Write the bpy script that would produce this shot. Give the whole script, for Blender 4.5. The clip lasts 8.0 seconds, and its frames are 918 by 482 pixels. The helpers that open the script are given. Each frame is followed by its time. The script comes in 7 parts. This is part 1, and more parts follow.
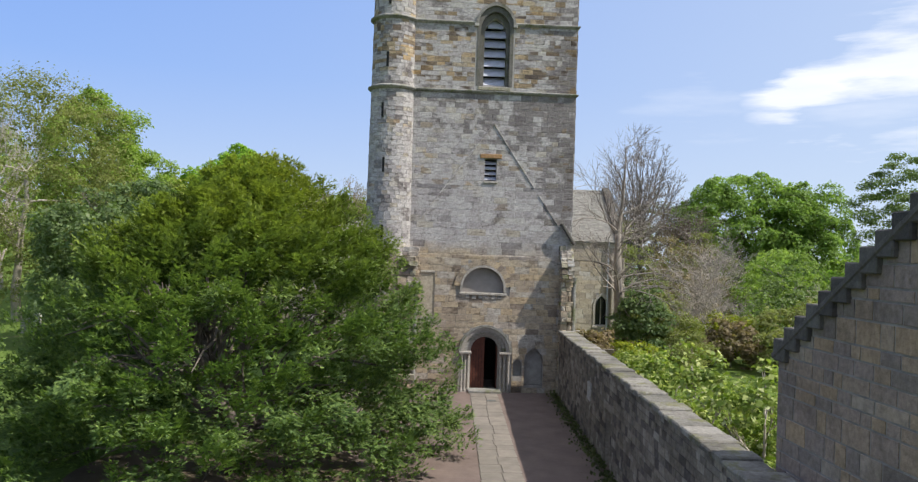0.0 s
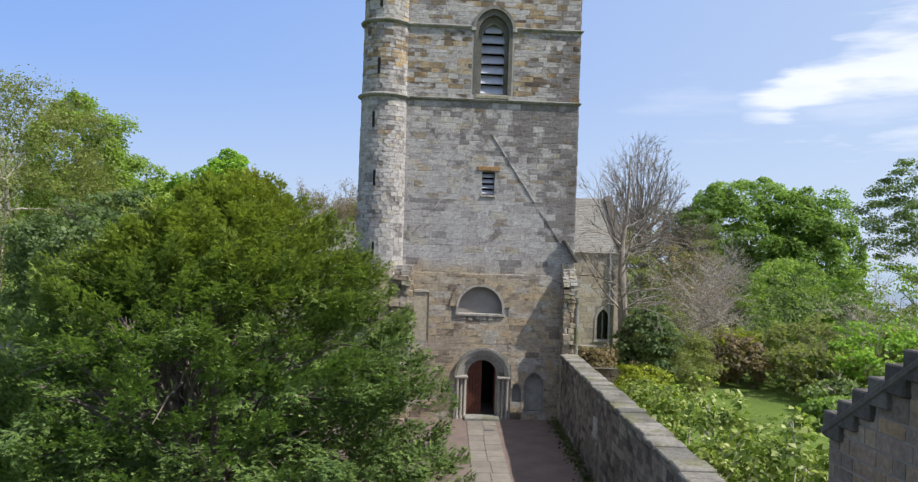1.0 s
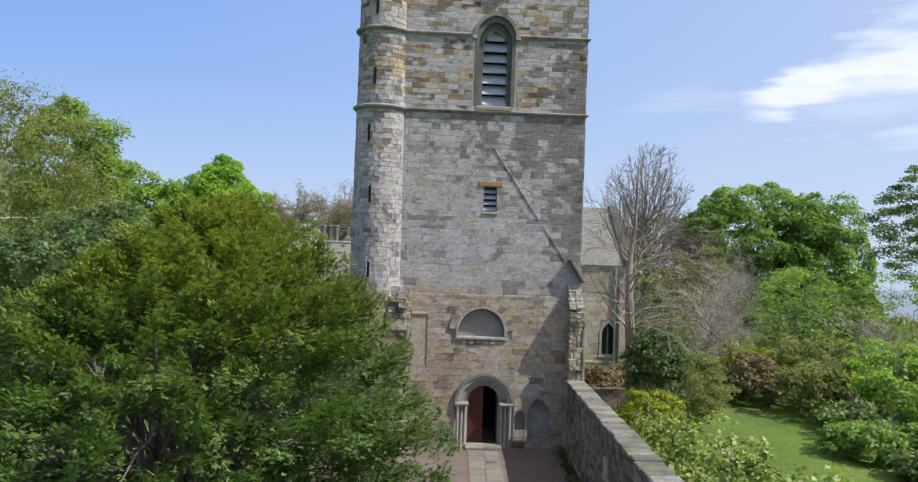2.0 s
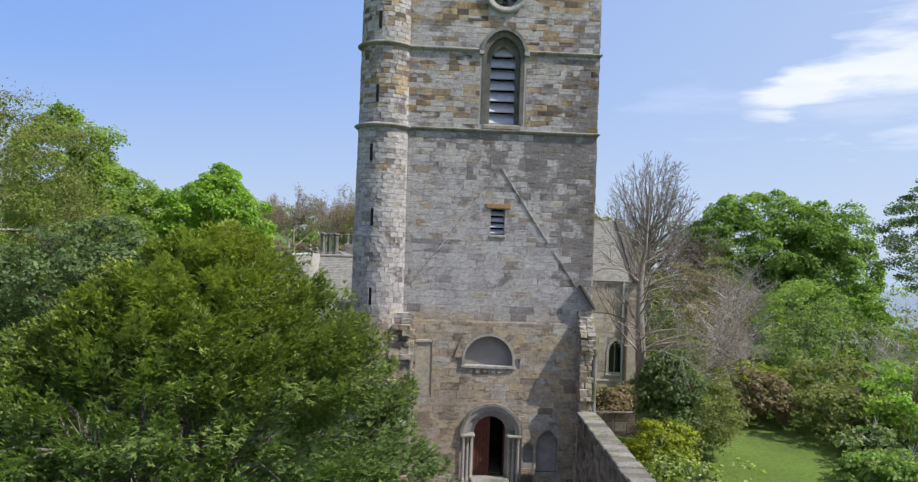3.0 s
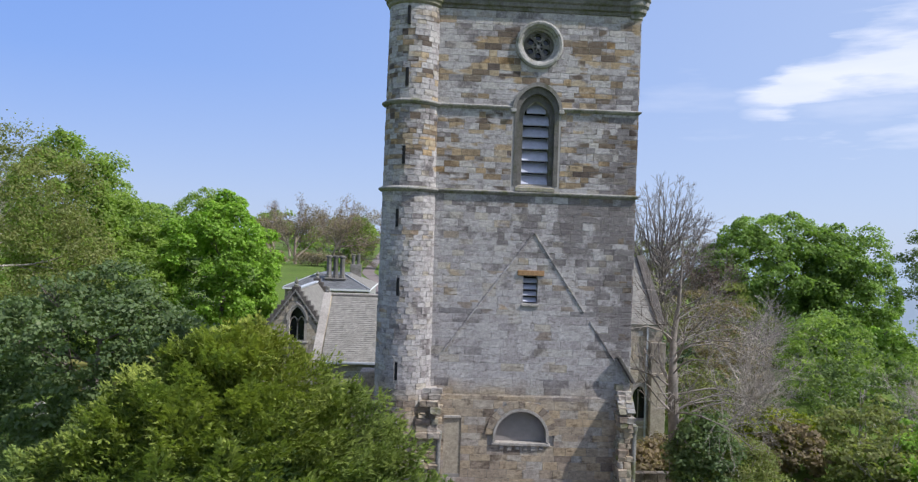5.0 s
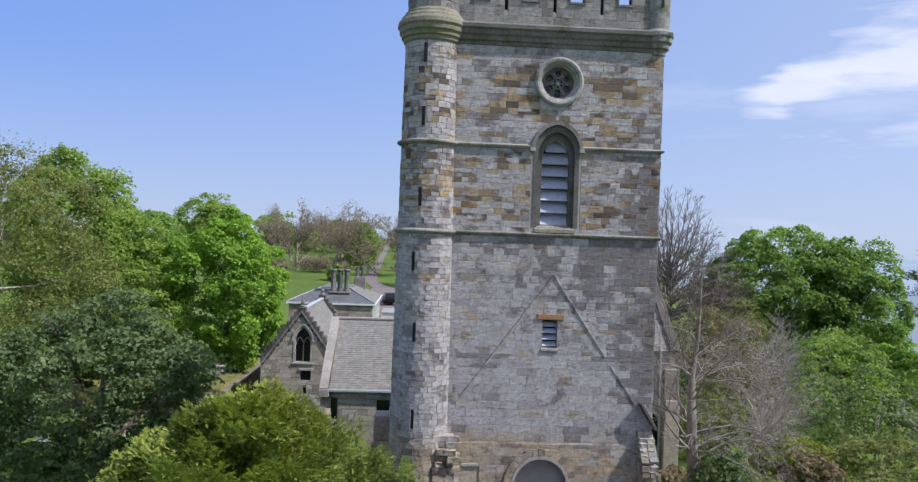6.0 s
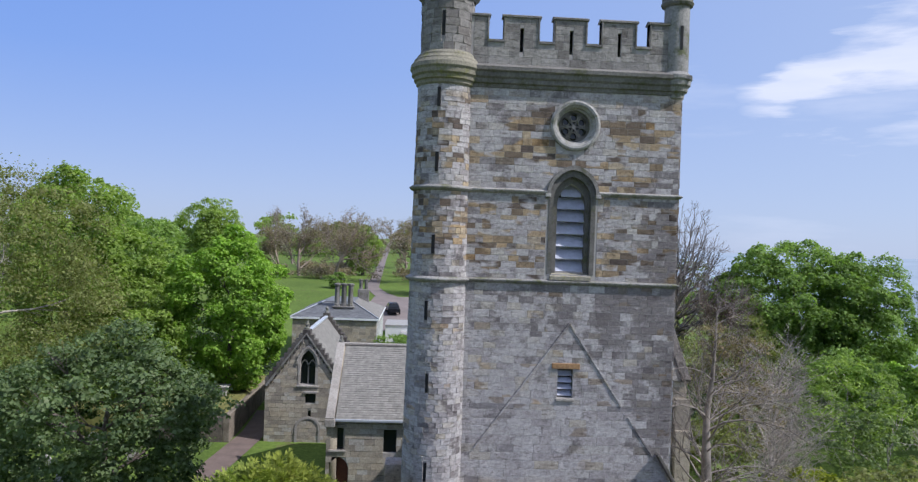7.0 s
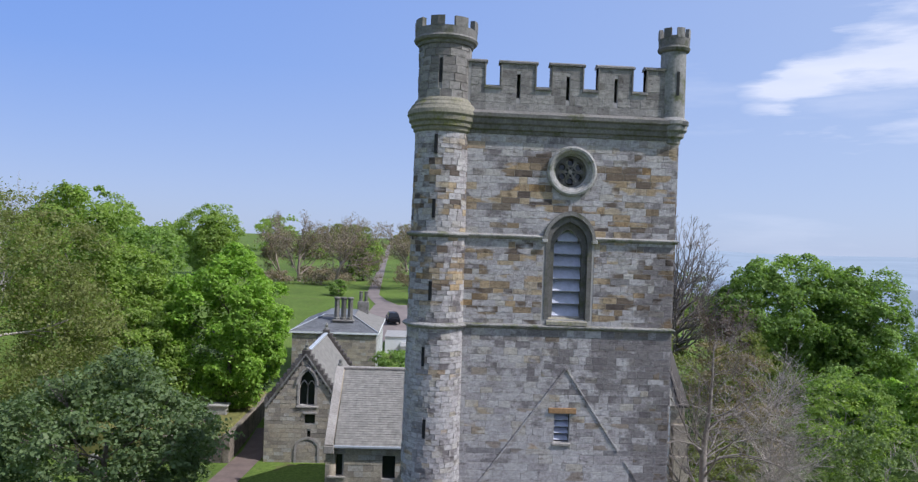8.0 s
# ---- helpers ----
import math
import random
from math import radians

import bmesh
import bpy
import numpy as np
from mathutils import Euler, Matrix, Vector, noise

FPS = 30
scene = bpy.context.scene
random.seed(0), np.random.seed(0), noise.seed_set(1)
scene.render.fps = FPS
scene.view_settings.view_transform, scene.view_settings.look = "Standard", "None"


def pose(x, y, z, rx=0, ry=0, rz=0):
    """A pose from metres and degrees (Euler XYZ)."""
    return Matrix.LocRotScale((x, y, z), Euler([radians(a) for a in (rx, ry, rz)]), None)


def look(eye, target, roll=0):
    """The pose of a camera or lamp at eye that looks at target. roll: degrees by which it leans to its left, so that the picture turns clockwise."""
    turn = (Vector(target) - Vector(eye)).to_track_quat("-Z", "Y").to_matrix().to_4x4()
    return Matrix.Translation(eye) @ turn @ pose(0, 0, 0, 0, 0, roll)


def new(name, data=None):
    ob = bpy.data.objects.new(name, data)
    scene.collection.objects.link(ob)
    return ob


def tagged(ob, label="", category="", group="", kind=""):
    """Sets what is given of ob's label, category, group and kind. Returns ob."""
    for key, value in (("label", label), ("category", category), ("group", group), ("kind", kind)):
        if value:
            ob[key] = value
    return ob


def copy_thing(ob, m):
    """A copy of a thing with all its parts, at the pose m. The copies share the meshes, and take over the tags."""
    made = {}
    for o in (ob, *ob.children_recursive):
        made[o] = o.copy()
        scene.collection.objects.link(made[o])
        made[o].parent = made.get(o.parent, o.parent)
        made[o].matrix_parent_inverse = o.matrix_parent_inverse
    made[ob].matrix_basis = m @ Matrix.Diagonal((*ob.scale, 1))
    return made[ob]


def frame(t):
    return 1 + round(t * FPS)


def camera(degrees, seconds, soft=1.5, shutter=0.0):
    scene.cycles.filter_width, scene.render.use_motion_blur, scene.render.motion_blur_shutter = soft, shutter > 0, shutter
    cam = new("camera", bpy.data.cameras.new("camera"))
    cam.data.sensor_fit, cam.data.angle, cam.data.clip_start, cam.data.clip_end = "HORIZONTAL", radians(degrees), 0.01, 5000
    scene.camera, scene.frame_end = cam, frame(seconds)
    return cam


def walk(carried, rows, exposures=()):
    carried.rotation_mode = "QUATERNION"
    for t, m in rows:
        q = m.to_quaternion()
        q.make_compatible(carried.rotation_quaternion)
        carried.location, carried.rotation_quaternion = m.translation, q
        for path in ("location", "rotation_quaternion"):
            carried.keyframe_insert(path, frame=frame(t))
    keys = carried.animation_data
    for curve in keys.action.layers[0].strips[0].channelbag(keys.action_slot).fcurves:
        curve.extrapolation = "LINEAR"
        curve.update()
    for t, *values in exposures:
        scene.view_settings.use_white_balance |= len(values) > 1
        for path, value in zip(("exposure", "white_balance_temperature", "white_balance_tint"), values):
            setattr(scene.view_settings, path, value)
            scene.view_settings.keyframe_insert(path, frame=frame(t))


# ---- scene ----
# camera and its flight
cam = camera(63.8, 8.0, soft=1.3)
PATH = [
    (0.0, (-2.86, -33.303, 6.345), (-2.77, -31.305, 6.371), 1.9),
    (0.5, (-2.805, -32.30, 6.725), (-2.71, -30.303, 6.750), 1.9),
    (1.0, (-2.728, -31.398, 7.141), (-2.631, -29.4, 7.166), 1.9),
    (1.5, (-2.655, -30.556, 7.566), (-2.559, -28.559, 7.589), 1.9),
    (3.0, (-2.906, -28.554, 8.986), (-2.808, -26.557, 9.005), 2.0),
    (3.5, (-3.186, -28.067, 9.549), (-3.085, -26.069, 9.568), 2.0),
    (4.0, (-3.487, -27.65, 10.177), (-3.386, -25.653, 10.195), 2.0),
    (4.5, (-3.785, -27.254, 10.829), (-3.683, -25.256, 10.846), 2.0),
    (6.0, (-4.752, -26.082, 13.109), (-4.647, -24.084, 13.12), 2.0),
    (6.5, (-5.065, -25.721, 13.938), (-4.96, -23.724, 13.946), 2.0),
    (7.0, (-5.236, -25.483, 14.821), (-5.132, -23.486, 14.826), 2.1),
    (7.5, (-5.25, -25.463, 15.7), (-5.145, -23.466, 15.702), 2.1),
    (8.0, (-5.169, -25.601, 16.469), (-5.067, -23.604, 16.469), 2.1),
]
walk(cam, [(t, look(eye, target, roll)) for t, eye, target, roll in PATH],
     [(0.0, 0.23, 6620, 8), (1.5, 0.17, 6430, 8), (3.0, 0.12, 6370, 9), (4.5, 0.07, 6180, 11), (6.0, -0.03, 6000, 14), (8.0, -0.10, 5900, 14)])

# daylight: high sun over the right shoulder, hazy spring sky
SUN = Vector((0.81, -0.33, 1.0))
world = bpy.data.worlds.new("sky")
scene.world = world
world.use_nodes = True
wn = world.node_tree.nodes
sky = wn.new("ShaderNodeTexSky")
sky.sky_type = "NISHITA"
sky.sun_disc = False
sky.sun_elevation = math.atan2(SUN.z, math.hypot(SUN.x, SUN.y))
sky.sun_rotation = math.atan2(SUN.x, SUN.y)
sky.air_density, sky.dust_density, sky.ozone_density = 1.0, 0.4, 3.0
wl = world.node_tree.links
# thin streaky cloud in one part of the sky
geo = wn.new("ShaderNodeTexCoord")
mapp = wn.new("ShaderNodeMapping")
mapp.inputs["Scale"].default_value = (1.6, 1.6, 9.0)
wl.new(geo.outputs["Generated"], mapp.inputs["Vector"])
wisp = wn.new("ShaderNodeTexNoise")
wisp.inputs["Scale"].default_value, wisp.inputs["Detail"].default_value, wisp.inputs["Roughness"].default_value = 1.7, 7.0, 0.55
wl.new(mapp.outputs[0], wisp.inputs["Vector"])
# one bank of cloud, a wedge that widens to one side, and two small wisps
def sky_dot(v):
    n = wn.new("ShaderNodeVectorMath")
    n.operation = "DOT_PRODUCT"
    n.inputs[1].default_value = v
    wl.new(geo.outputs["Generated"], n.inputs[0])
    return n.outputs["Value"]


def sky_math(op, a, b, clamp=False):
    n = wn.new("ShaderNodeMath")
    n.operation, n.use_clamp = op, clamp
    for i, v in enumerate((a, b)):
        if hasattr(v, "is_linked"):
            wl.new(v, n.inputs[i])
        else:
            n.inputs[i].default_value = v
    return n.outputs[0]


def sky_range(v, lo, hi, c, d):
    n = wn.new("ShaderNodeMapRange")
    for i, q in enumerate((lo, hi, c, d)):
        n.inputs[i + 1].default_value = q
    wl.new(v, n.inputs[0])
    return n.outputs[0]


CLOUD, LONG, ACROSS = (0.4918, 0.8377, 0.2375), (0.8153, -0.5388, 0.2121), (0.3056, 0.0893, -0.9480)
along, across = sky_dot(LONG), sky_dot(ACROSS)
ragged = sky_math("MULTIPLY", sky_math("SUBTRACT", wisp.outputs["Fac"], 0.62), 0.30)
off = sky_math("ABSOLUTE", sky_math("ADD", across, ragged), 0.0)
wide = sky_range(along, -0.13, 0.10, 0.030, 0.085)
body = sky_math("SUBTRACT", 1.0, sky_math("DIVIDE", off, wide), True)
body = sky_math("MULTIPLY", body, sky_range(along, -0.14, -0.08, 0.0, 1.0))
body = sky_math("MULTIPLY", body, sky_range(sky_dot(CLOUD), 0.9, 0.955, 0.0, 1.0))
streaks = sky_range(wisp.outputs["Fac"], 0.30, 0.62, 0.45, 1.0)
cover = sky_math("MULTIPLY", sky_range(body, 0.10, 0.62, 0.0, 0.92), streaks)
thin = sky_math("MULTIPLY", sky_range(wisp.outputs["Fac"], 0.56, 0.72, 0.0, 0.30), sky_range(sky_dot(CLOUD), 0.9, 0.98, 0.0, 1.0))
cover = sky_math("MAXIMUM", cover, thin)
# spring haze: the blue pales towards the horizon
updown = wn.new("ShaderNodeSeparateXYZ")
wl.new(geo.outputs["Generated"], updown.inputs[0])
haze = wn.new("ShaderNodeValToRGB")
for el, (pos, col) in zip([haze.color_ramp.elements[0], haze.color_ramp.elements[1], haze.color_ramp.elements.new(0.06), haze.color_ramp.elements.new(0.22), haze.color_ramp.elements.new(0.45)],
                          ((0.0, (0.50, 0.60, 0.80)), (1.0, (0.10, 0.22, 0.64)), (0.06, (0.46, 0.57, 0.85)), (0.22, (0.28, 0.45, 0.90)), (0.45, (0.18, 0.36, 0.90)))):
    el.position, el.color = pos, (*col, 1)
wl.new(updown.outputs[2], haze.inputs[0])
lift = wn.new("ShaderNodeVectorMath")
lift.operation = "SCALE"
lift.inputs["Scale"].default_value = 6.05
wl.new(haze.outputs[0], lift.inputs[0])
# the haze is brighter on the sun's side
aside = wn.new("ShaderNodeVectorMath")
aside.operation = "DOT_PRODUCT"
aside.inputs[1].default_value = (0.93, -0.37, 0.0)
wl.new(geo.outputs["Generated"], aside.inputs[0])
glare = wn.new("ShaderNodeMapRange")
for i, v in enumerate((-0.75, 0.45, 0.0, 0.88)):
    glare.inputs[i + 1].default_value = v
wl.new(aside.outputs["Value"], glare.inputs[0])
veil = wn.new("ShaderNodeMix")
veil.data_type = "RGBA"
veil.inputs[7].default_value = (3.7, 4.3, 5.5, 1)
wl.new(glare.outputs[0], veil.inputs[0])
wl.new(lift.outputs[0], veil.inputs[6])
tint = wn.new("ShaderNodeMix")
tint.data_type = "RGBA"
tint.inputs[0].default_value = 0.85
wl.new(sky.outputs[0], tint.inputs[6])
wl.new(veil.outputs[2], tint.inputs[7])
cloud = wn.new("ShaderNodeMix")
cloud.data_type = "RGBA"
cloud.inputs[7].default_value = (6.0, 6.15, 6.7, 1)
wl.new(cover, cloud.inputs[0])
wl.new(tint.outputs[2], cloud.inputs[6])
wl.new(cloud.outputs[2], wn["Background"].inputs[0])
wn["Background"].inputs[1].default_value = 0.15
sun = new("sun", bpy.data.lights.new("sun", "SUN"))
sun.data.energy, sun.data.angle, sun.data.color = 4.9, radians(0.55), (1.0, 0.96, 0.90)
sun.matrix_world = look(SUN * 60, (0, 0, 0))

# ---------- materials ----------
def node(nt, kind, **kw):
    n = nt.nodes.new(kind)
    for k, v in kw.items():
        if k == "op":
            n.operation = v
        elif k == "blend":
            n.data_type, n.blend_type = "RGBA", v
        else:
            i = int(k[1:])
            if hasattr(v, "is_linked"):
                nt.links.new(v, n.inputs[i])
            else:
                n.inputs[i].default_value = v
    return n


def ramp(nt, fac, stops, smooth=True):
    r = nt.nodes.new("ShaderNodeValToRGB")
    r.color_ramp.interpolation = "LINEAR" if smooth else "CONSTANT"
    e = r.color_ramp.elements
    while len(e) < len(stops):
        e.new(0.5)
    for el, (p, c) in zip(e, stops):
        el.position, el.color = p, (*c, 1)
    nt.links.new(fac, r.inputs[0])
    return r.outputs[0]


def mixc(nt, fac, a, b, blend="MIX"):
    n = node(nt, "ShaderNodeMix", blend=blend)
    for i, v in ((0, fac), (6, a), (7, b)):
        if hasattr(v, "is_linked"):
            nt.links.new(v, n.inputs[i])
        else:
            n.inputs[i].default_value = v if i == 0 else (*v, 1)
    return n.outputs[2]


def noise_of(nt, scale, detail=4.0, rough=0.6, vec=None):
    n = nt.nodes.new("ShaderNodeTexNoise")
    n.inputs["Scale"].default_value, n.inputs["Detail"].default_value, n.inputs["Roughness"].default_value = scale, detail, rough
    nt.links.new(vec or nt.nodes["Geometry"].outputs["Position"], n.inputs["Vector"])
    return n.outputs["Fac"]


def remap(nt, v, a, b, c=0.0, d=1.0):
    n = nt.nodes.new("ShaderNodeMapRange")
    for i, x in enumerate((a, b, c, d)):
        n.inputs[i + 1].default_value = x
    nt.links.new(v, n.inputs[0])
    return n.outputs[0]


def start(name):
    m = bpy.data.materials.new(name)
    m.use_nodes = True
    nt = m.node_tree
    g = nt.nodes.new("ShaderNodeNewGeometry")
    g.name = "Geometry"
    return m, nt, nt.nodes["Principled BSDF"]


def relief(nt, bsdf, height, strength=0.4, dist=0.02):
    b = nt.nodes.new("ShaderNodeBump")
    b.inputs["Strength"].default_value, b.inputs["Distance"].default_value = strength, dist
    nt.links.new(height, b.inputs["Height"])
    nt.links.new(b.outputs[0], bsdf.inputs["Normal"])


def piece_random(nt):
    """One number for each loose piece, whether an object of its own or an island of a joined mesh."""
    o = nt.nodes.new("ShaderNodeObjectInfo")
    s = node(nt, "ShaderNodeMath", op="ADD", _0=o.outputs["Random"], _1=nt.nodes["Geometry"].outputs["Random Per Island"])
    return node(nt, "ShaderNodeMath", op="FRACT", _0=s.outputs[0]).outputs[0]


GREYS = [(0.0, (0.26, 0.24, 0.235)), (0.03, (0.37, 0.34, 0.33)), (0.12, (0.44, 0.405, 0.39)), (0.5, (0.465, 0.435, 0.42)),
         (0.84, (0.49, 0.46, 0.44)), (0.95, (0.46, 0.41, 0.335)), (1.0, (0.50, 0.475, 0.455))]
OCHRES = [(0.0, (0.12, 0.095, 0.08)), (0.22, (0.19, 0.145, 0.105)), (0.36, (0.30, 0.225, 0.145)), (0.48, (0.43, 0.325, 0.20)),
          (0.66, (0.46, 0.38, 0.27)), (0.82, (0.44, 0.30, 0.155)), (1.0, (0.42, 0.36, 0.28))]
BROWNS = [(0.0, (0.22, 0.175, 0.14)), (0.15, (0.36, 0.29, 0.22)), (0.45, (0.45, 0.375, 0.28)), (0.7, (0.46, 0.355, 0.235)),
          (0.85, (0.46, 0.42, 0.365)), (1.0, (0.40, 0.33, 0.27))]
DARKS = [(0.0, (0.21, 0.19, 0.17)), (0.5, (0.285, 0.265, 0.24)), (1.0, (0.36, 0.335, 0.30))]


def tower_stone():
    m, nt, b = start("tower_sandstone")
    math_ = lambda op, p, q: node(nt, "ShaderNodeMath", op=op, _0=p, _1=q, _2=0.16).outputs[0]
    pos = nt.nodes["Geometry"].outputs["Position"]
    sep = node(nt, "ShaderNodeSeparateXYZ", _0=pos)
    x, z = sep.outputs[0], sep.outputs[2]
    rnd = piece_random(nt)
    other = math_("FRACT", math_("MULTIPLY", rnd, 7.3), 0.0)
    third = math_("FRACT", math_("MULTIPLY", rnd, 31.7), 0.0)
    zz = node(nt, "ShaderNodeMath", op="MULTIPLY_ADD", _0=noise_of(nt, 0.45, 3), _1=2.2, _2=z).outputs[0]
    # building campaigns: brown lower stage, grey middle, belfry with runs of ochre and brown stones, dark parapet
    low = remap(nt, zz, 7.9, 7.1)
    run = nt.nodes.new("ShaderNodeMapping")
    run.inputs["Scale"].default_value = (0.55, 0.55, 1.5)
    nt.links.new(pos, run.inputs["Vector"])
    patch = noise_of(nt, 0.8, 3, 0.55, run.outputs[0])
    pick = node(nt, "ShaderNodeMath", op="MULTIPLY_ADD", _0=other, _1=0.30, _2=patch).outputs[0]
    belfry = math_("MULTIPLY", remap(nt, z, 13.5, 13.6), remap(nt, zz, 21.4, 20.6))
    ochre = math_("MULTIPLY", belfry, remap(nt, pick, 0.675, 0.72))
    few = math_("MULTIPLY", remap(nt, zz, 8.0, 9.0), remap(nt, pick, 0.82, 0.85, 0.0, 0.7))
    ochre = math_("MAXIMUM", ochre, few)
    col = mixc(nt, low, ramp(nt, rnd, GREYS), ramp(nt, rnd, BROWNS))
    col = mixc(nt, ochre, col, ramp(nt, third, OCHRES))
    col = mixc(nt, remap(nt, z, 20.98, 21.02), col, ramp(nt, rnd, DARKS))
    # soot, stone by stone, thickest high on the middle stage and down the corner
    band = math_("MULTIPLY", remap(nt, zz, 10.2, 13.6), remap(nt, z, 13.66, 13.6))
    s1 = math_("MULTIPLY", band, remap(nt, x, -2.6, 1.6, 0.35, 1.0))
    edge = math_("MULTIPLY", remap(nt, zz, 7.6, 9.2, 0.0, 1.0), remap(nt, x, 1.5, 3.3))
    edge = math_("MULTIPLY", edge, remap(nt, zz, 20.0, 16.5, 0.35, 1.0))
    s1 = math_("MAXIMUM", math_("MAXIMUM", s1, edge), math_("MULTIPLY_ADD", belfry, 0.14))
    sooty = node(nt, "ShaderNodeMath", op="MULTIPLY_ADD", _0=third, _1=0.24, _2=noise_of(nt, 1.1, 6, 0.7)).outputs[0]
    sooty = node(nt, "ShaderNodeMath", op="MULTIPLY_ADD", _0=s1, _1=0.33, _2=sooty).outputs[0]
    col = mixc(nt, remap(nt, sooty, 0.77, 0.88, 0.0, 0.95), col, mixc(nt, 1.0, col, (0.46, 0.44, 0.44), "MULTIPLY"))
    wash = remap(nt, noise_of(nt, 1.3, 6, 0.7), 0.42, 0.70, 0.0, 0.6)
    col = mixc(nt, wash, col, mixc(nt, 1.0, col, (0.62, 0.60, 0.59), "MULTIPLY"))
    algae = remap(nt, noise_of(nt, 0.8, 5, 0.65), 0.60, 0.76, 0.0, 0.25)
    col = mixc(nt, algae, col, (0.29, 0.28, 0.18))
    # bedding and grain, with the small shadows of pitted stone painted as dark spots
    flat = nt.nodes.new("ShaderNodeMapping")
    flat.inputs["Scale"].default_value = (1, 1, 3.2)
    nt.links.new(pos, flat.inputs["Vector"])
    bed = noise_of(nt, 3.2, 7, 0.72, flat.outputs[0])
    col = mixc(nt, 0.6, col, mixc(nt, 1.0, col, ramp(nt, bed, [(0.30, (0.48, 0.46, 0.45)), (0.50, (0.97, 0.97, 0.97)), (0.70, (1.15, 1.13, 1.11))]), "MULTIPLY"))
    # weathered mottling, with the shadow dashes of larger hollows painted in
    fleck = remap(nt, noise_of(nt, 2.1, 4, 0.7, flat.outputs[0]), 0.575, 0.645, 0.0, 0.75)
    col = mixc(nt, fleck, col, mixc(nt, 1.0, col, (0.50, 0.47, 0.45), "MULTIPLY"))
    pit_shade = remap(nt, noise_of(nt, 5.5, 5, 0.75, flat.outputs[0]), 0.605, 0.67, 0.0, 0.7)
    col = mixc(nt, pit_shade, col, (0.11, 0.10, 0.095))
    grain = noise_of(nt, 9, 6, 0.7)
    col = mixc(nt, 0.62, col, mixc(nt, 1.0, col, ramp(nt, grain, [(0.3, (0.5, 0.5, 0.5)), (0.7, (1.35, 1.35, 1.35))]), "MULTIPLY"))
    nt.links.new(col, b.inputs["Base Color"])
    b.inputs["Roughness"].default_value = 0.95
    b.inputs["Specular IOR Level"].default_value = 0.2
    h = node(nt, "ShaderNodeMath", op="MULTIPLY_ADD", _0=bed, _1=2.0, _2=grain).outputs[0]
    relief(nt, b, h, 0.6, 0.022)
    return m


def rough_stone(name, stops, stain=(0.4, 0.38, 0.36), moss=None, amount=0.5, stain_scale=0.7):
    m, nt, b = start(name)
    col = ramp(nt, piece_random(nt), stops)
    col = mixc(nt, node(nt, "ShaderNodeMath", op="MULTIPLY", _0=remap(nt, noise_of(nt, stain_scale, 6, 0.7), 0.45, 0.68), _1=amount).outputs[0],
               col, mixc(nt, 1.0, col, stain, "MULTIPLY"))
    if moss:
        col = mixc(nt, remap(nt, noise_of(nt, 1.4, 6, 0.75), 0.52, 0.64, 0, 0.8), col, moss)
    grain = noise_of(nt, 11, 6, 0.7)
    col = mixc(nt, 0.6, col, mixc(nt, 1.0, col, ramp(nt, grain, [(0.3, (0.45, 0.45, 0.45)), (0.7, (1.35, 1.35, 1.35))]), "MULTIPLY"))
    nt.links.new(col, b.inputs["Base Color"])
    b.inputs["Roughness"].default_value = 0.95
    b.inputs["Specular IOR Level"].default_value = 0.2
    relief(nt, b, grain, 0.7, 0.03)
    return m


def plain(name, col, rough=0.7, vary=0.25, scale=4.0, metal=0.0, bump=0.2):
    m, nt, b = start(name)
    n = noise_of(nt, scale, 6, 0.65)
    lo, hi = tuple(c * (1 - vary) for c in col), tuple(c * (1 + vary) for c in col)
    c = ramp(nt, n, [(0.3, lo), (0.7, hi)])
    pr = piece_random(nt)
    c = mixc(nt, 1.0, c, ramp(nt, pr, [(0, (1 - vary * 0.6,) * 3), (1, (1 + vary * 0.6,) * 3)]), "MULTIPLY")
    nt.links.new(c, b.inputs["Base Color"])
    b.inputs["Roughness"].default_value, b.inputs["Metallic"].default_value = rough, metal
    b.inputs["Specular IOR Level"].default_value = 0.3
    if bump:
        relief(nt, b, noise_of(nt, scale * 5, 5, 0.6), bump, 0.02)
    return m


